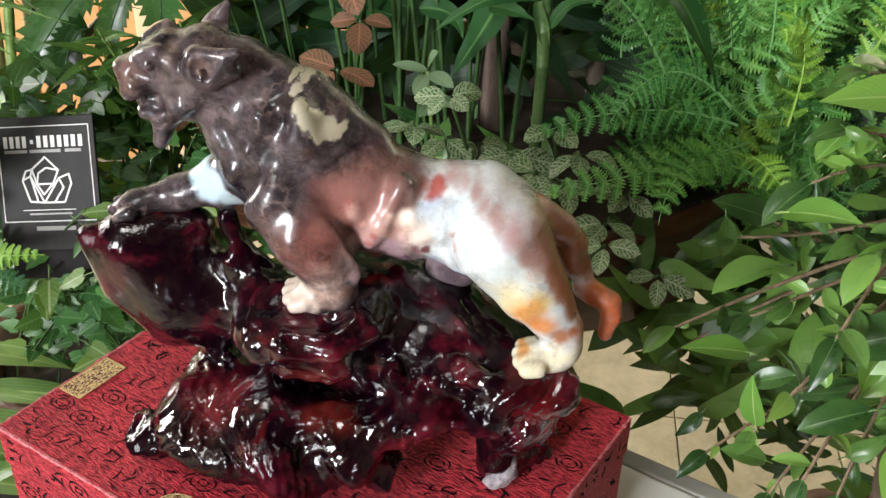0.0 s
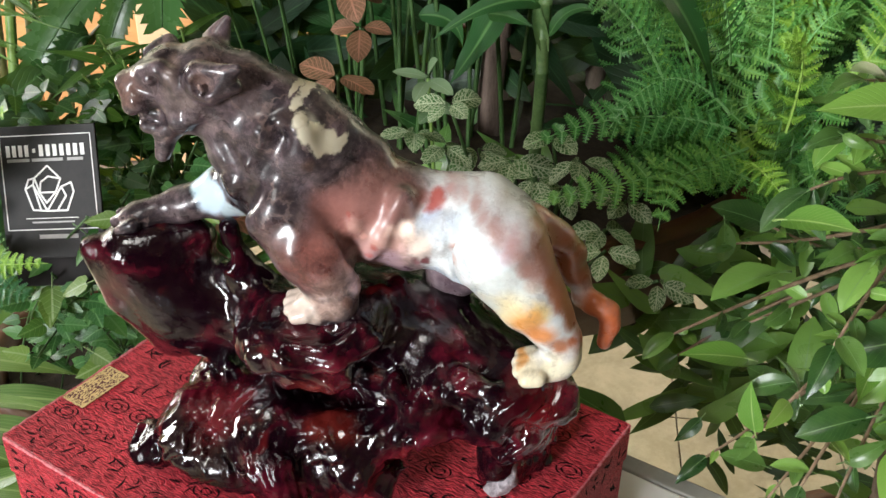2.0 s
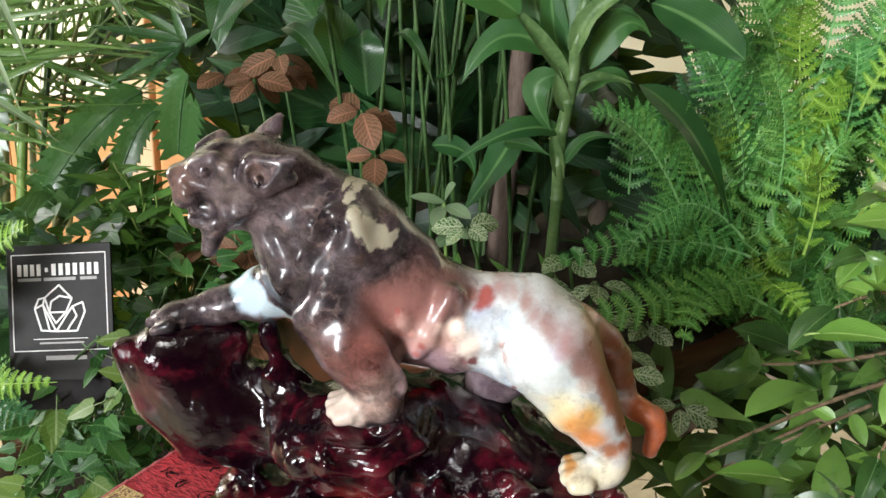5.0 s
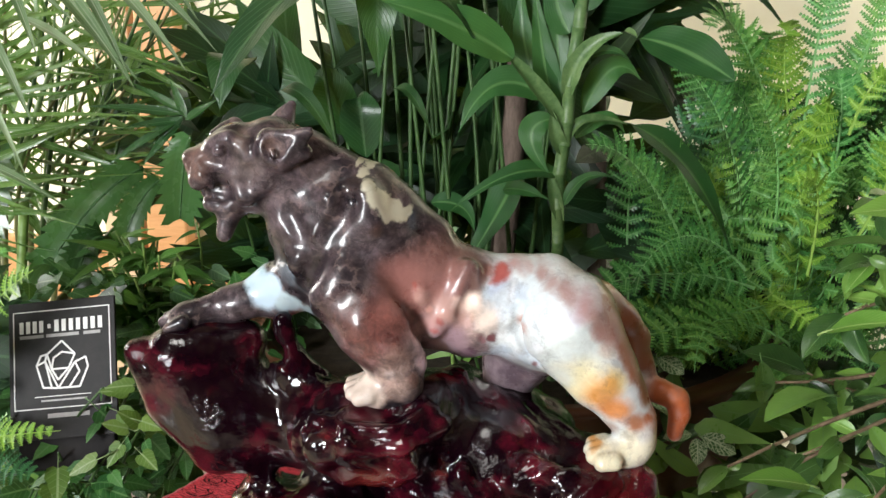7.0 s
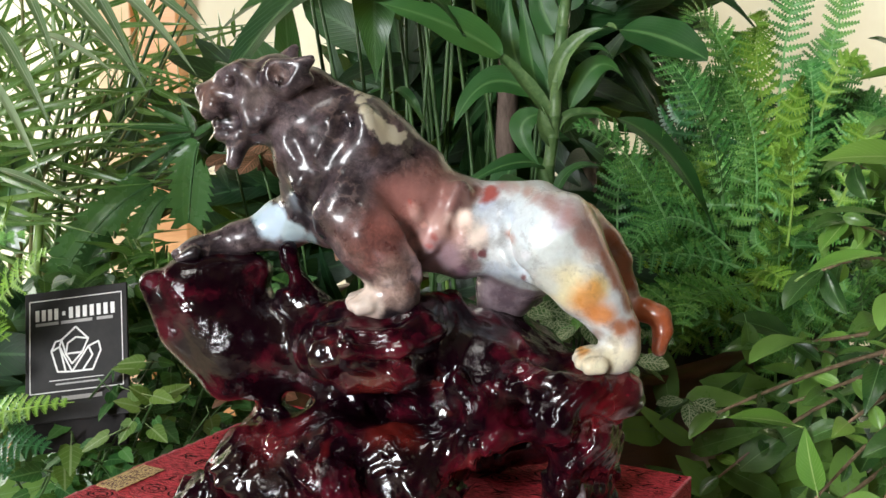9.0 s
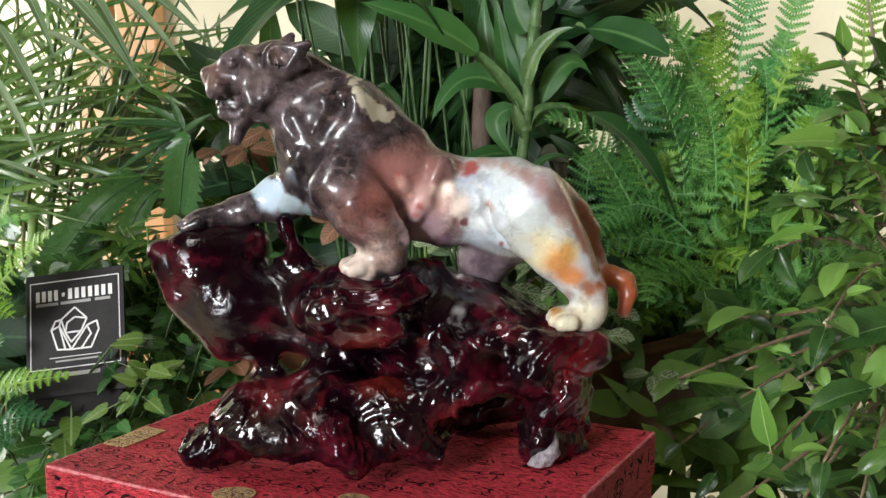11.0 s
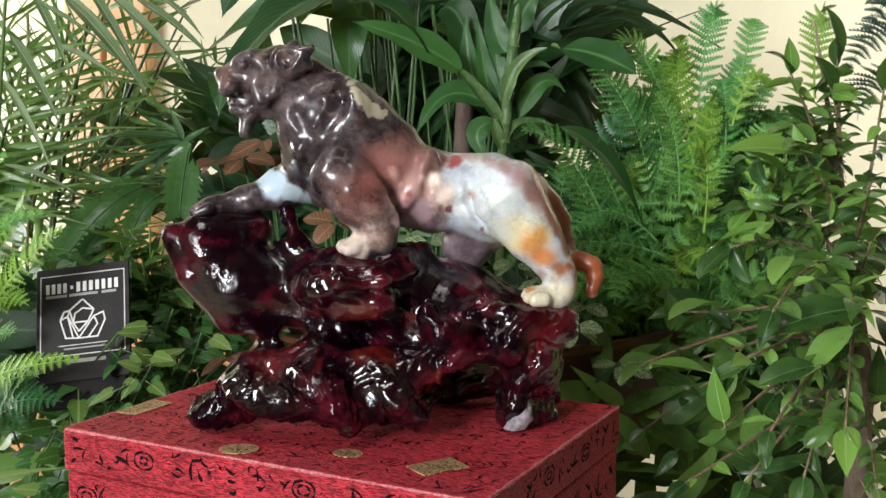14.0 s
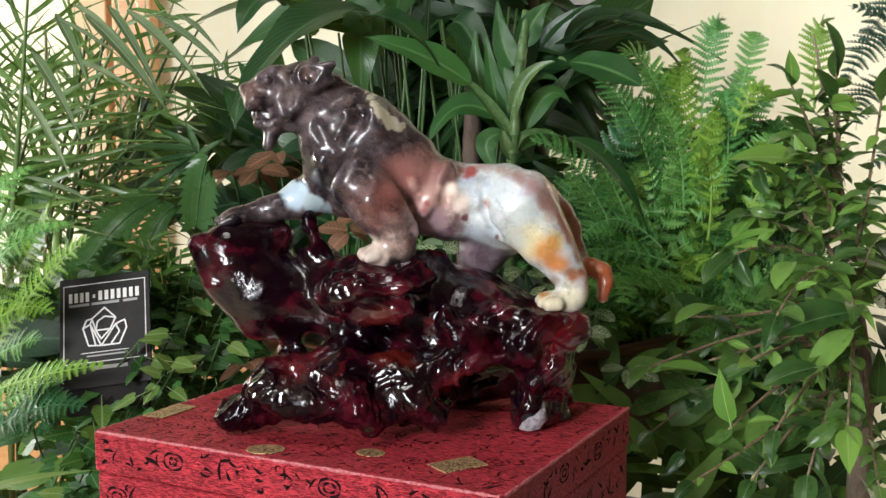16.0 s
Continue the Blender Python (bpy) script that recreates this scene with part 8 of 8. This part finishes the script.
def lance_bush(name, base, label, centre, radii, count, material, size, seed, group=""):
    rng = random.Random(seed)
    root = thing(name, base, label, "bush")
    o = Vector(base)
    me = [mesh_of("lance_leaf", leaf_data(size, size * 0.22, "lance", 0.2, 0.3, n=8, cols=2), material),
          mesh_of("lance_leaf", leaf_data(size * 0.8, size * 0.2, "lance", 0.3, 0.5, n=8, cols=2), material)]
    stems = []
    for k in range(count // 6):
        q = Vector((rng.gauss(0, 0.5), rng.gauss(0, 0.5), rng.uniform(-0.6, 1.0)))
        p = Vector(centre) + Vector((q.x * radii[0], q.y * radii[1], q.z * radii[2]))
        line = bend(o + Vector((rng.uniform(-0.02, 0.02), rng.uniform(-0.02, 0.02), 0)), p, 0.01, 6, rng.uniform(-0.02, 0.02))
        stems.append(tube_data([a - o for a in line], 0.0012, 5))
        for j in range(6):
            s = rng.uniform(0.55, 1.0)
            f = min(s, 0.999) * 6
            a = line[int(f)].lerp(line[int(f) + 1], f - int(f))
            w = rng.uniform(0, 2 * pi)
            way = Vector((cos(w), sin(w) * 0.7 - 0.2, rng.uniform(-0.3, 0.6)))
            shared("leaf", me[j % 2], along(a - o, way, (0, -0.5, 1), rng.uniform(0.7, 1.15)), root)
    for v, f in stems:
        bm_object("stem", v, f, M_STEM, root)


lance_bush("bamboo_bush", (-0.24, 1.06, 0.80), "bright green bush of small bamboo-like leaves behind the ivy", (-0.2403, 0.9600, 0.9575), (0.075, 0.05, 0.055), 300, L_BAMBOO, 0.050, 9)

# ---------------------------------------------------------------- strap leaves low beside the box
root = thing("strap_leaf_plant", (-0.42, 0.86, 0.0), "yellow-green strap-leaved plant low beside the box", "plant")
o = Vector(root.location)
for a, b, w in (((-0.3669, 0.8000, 0.7170), (-0.2401, 0.7700, 0.7403), 0.024), ((-0.3752, 0.8000, 0.6811), (-0.1890, 0.7600, 0.7052), 0.054), ((-0.3840, 0.8400, 0.6820), (-0.2133, 0.8200, 0.7115), 0.050), ((-0.3485, 0.7400, 0.6615), (-0.2154, 0.7200, 0.6853), 0.038),
                ((-0.3348, 0.7200, 0.6759), (-0.2515, 0.7200, 0.7274), 0.038), ((-0.3357, 0.6800, 0.8108), (-0.2197, 0.6600, 0.8524), 0.022), ((-0.4130, 0.8800, 0.6975), (-0.2943, 0.8600, 0.7118), 0.048), ((-0.3520, 0.7600, 0.6914), (-0.2580, 0.7400, 0.6841), 0.038)):
    a, b = Vector(a), Vector(b)
    data = leaf_data((b - a).length, w * 0.62, "lance", 0.2, 0.2, n=16, cols=6)
    vv = moved(data, along(a - o, b - a, (0.1, -0.4, 0.9)))
    bm_object("leaf", vv[0], vv[1], L_STRAP, root, uvs=data[2])
for k in range(3):
    v, f = tube_data([(0.02 * k, 0, 0.0), (-0.01, 0.01 * k, 0.4), (-0.03 * k, -0.02, 0.72)], 0.006, 7)
    bm_object("stem", v, f, M_STEM, root)

# ---------------------------------------------------------------- deep foliage behind everything
def thicket(name, label, regions, count, material, seed, size=(0.09, 0.17)):
    rng = random.Random(seed)
    pieces = []
    for k in range(count):
        x0, x1, y0, y1, z0, z1 = regions[k % len(regions)]
        p = Vector((rng.uniform(x0, x1), rng.uniform(y0, y1), rng.uniform(z0, z1)))
        ln = rng.uniform(*size)
        if -0.198 < p.x < -0.026 and 1.123 < p.z < 1.258:
            continue  # the planting opens here towards the bright wall
        data = leaf_data(ln, ln * rng.uniform(0.16, 0.4), rng.choice(("lance", "ovate", "ellipse")), 0.2, rng.uniform(0.1, 0.6), 0.01, n=8, cols=2)
        w = rng.uniform(0, 2 * pi)
        way = Vector((cos(w), sin(w) * 0.5 - 0.1, rng.uniform(-0.5, 1.1)))
        pieces.append(moved(data, along(p, way, (rng.uniform(-0.4, 0.4), -0.9, 0.6), 1.0, rng.uniform(-40, 40))))
    v, f, uv = merge(pieces)
    return tagged(bm_object(name, v, f, material, None, uvs=uv), label, "foliage", kind="stuff")


# the near-black thickets are added filler, with the depth's shade in their colour
thicket("deep_foliage", "added leaves coloured dark for the shade deep in the planting", ((-0.20, 0.25, 1.14, 1.28, 0.78, 1.12), (0.10, 0.42, 1.08, 1.25, 0.75, 1.05), (-0.16, 0.0, 1.12, 1.25, 0.80, 1.15),
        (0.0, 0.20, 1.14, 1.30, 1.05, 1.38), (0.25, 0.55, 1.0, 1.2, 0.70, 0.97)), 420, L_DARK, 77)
thicket("upper_foliage", "broad dark leaves filling the back of the planting", ((-0.15, 0.05, 1.16, 1.34, 1.16, 1.46), (0.0, 0.20, 1.16, 1.34, 1.12, 1.40), (0.04, 0.19, 1.16, 1.34, 1.15, 1.40), (-0.16, 0.16, 1.14, 1.3, 0.95, 1.2)), 250, L_BROAD, 80, (0.12, 0.22))
thicket("shaded_foliage", "added leaves coloured dark for the shade behind the sign and ivy", ((-0.40, -0.20, 1.00, 1.08, 0.70, 0.82), (-0.20, -0.08, 1.08, 1.22, 0.72, 1.0), (-0.44, -0.30, 0.92, 1.00, 0.83, 0.93)), 140, L_DARK, 83, (0.07, 0.13))
thicket("ficus_shade", "added leaves coloured dark for the shade behind the ficus", ((0.30, 0.75, 1.0, 1.2, 0.50, 0.92), (0.36, 0.80, 1.02, 1.16, 0.40, 0.75)), 260, L_DARK, 85, (0.05, 0.09))
thicket("palm_shade", "added leaves coloured dark for the shade between palms and lily", ((-0.313, -0.170, 1.14, 1.26, 1.023, 1.133),), 46, L_DARK, 91, (0.06, 0.11))
thicket("low_foliage", "dark low foliage between the planters", ((-0.20, 0.22, 0.98, 1.12, 0.70, 0.90), (0.40, 0.62, 0.80, 1.0, 0.70, 1.05), (0.24, 0.42, 0.80, 0.90, 0.72, 0.90)), 190, L_FICUS, 78, (0.05, 0.09))
thicket("side_foliage", "dark green foliage low beside the palm", ((-0.66, -0.40, 1.02, 1.25, 0.50, 0.78), (-0.75, -0.42, 0.95, 1.15, 0.50, 0.78)), 130, L_FICUS, 81, (0.06, 0.12))
fern("dusky_conifer", (0.62, 1.30, 0.80), "dusky blue-green conifer boughs at the edge of the planting", (
    ((0.6746, 1.2000, 1.2092), (0.5840, 1.1600, 1.2843), 0.040, 34, 0), ((0.6730, 1.2000, 1.2529), (0.5799, 1.1600, 1.1855), 0.040, 34, 0), ((0.6916, 1.2200, 1.1809), (0.6072, 1.1800, 1.1286), 0.040, 34, 0),
    ((0.6872, 1.2200, 1.2988), (0.6076, 1.1800, 1.2297), 0.040, 34, 0), ((0.7246, 1.2400, 1.1365), (0.6437, 1.2000, 1.2530), 0.044, 34, 0), ((0.7168, 1.2200, 1.1062), (0.6271, 1.1800, 1.0774), 0.044, 34, 0)), (L_CONIFER,), 0.02)

# ---------------------------------------------------------------- floor tiles
tile = bpy.data.meshes.new("floor_tile")
bm = box_bm((0.297, 0.297, 0.008), (0, 0, 0), 0.0015)
bm.to_mesh(tile)
bm.free()
tile.materials.append(M_TILE)
for i in range(15):
    for j in range(10):
        shared("tile", tile, Matrix.Translation((-2.1 + 0.3 * i, -0.25 + 0.3 * j, 0.052)), floor)
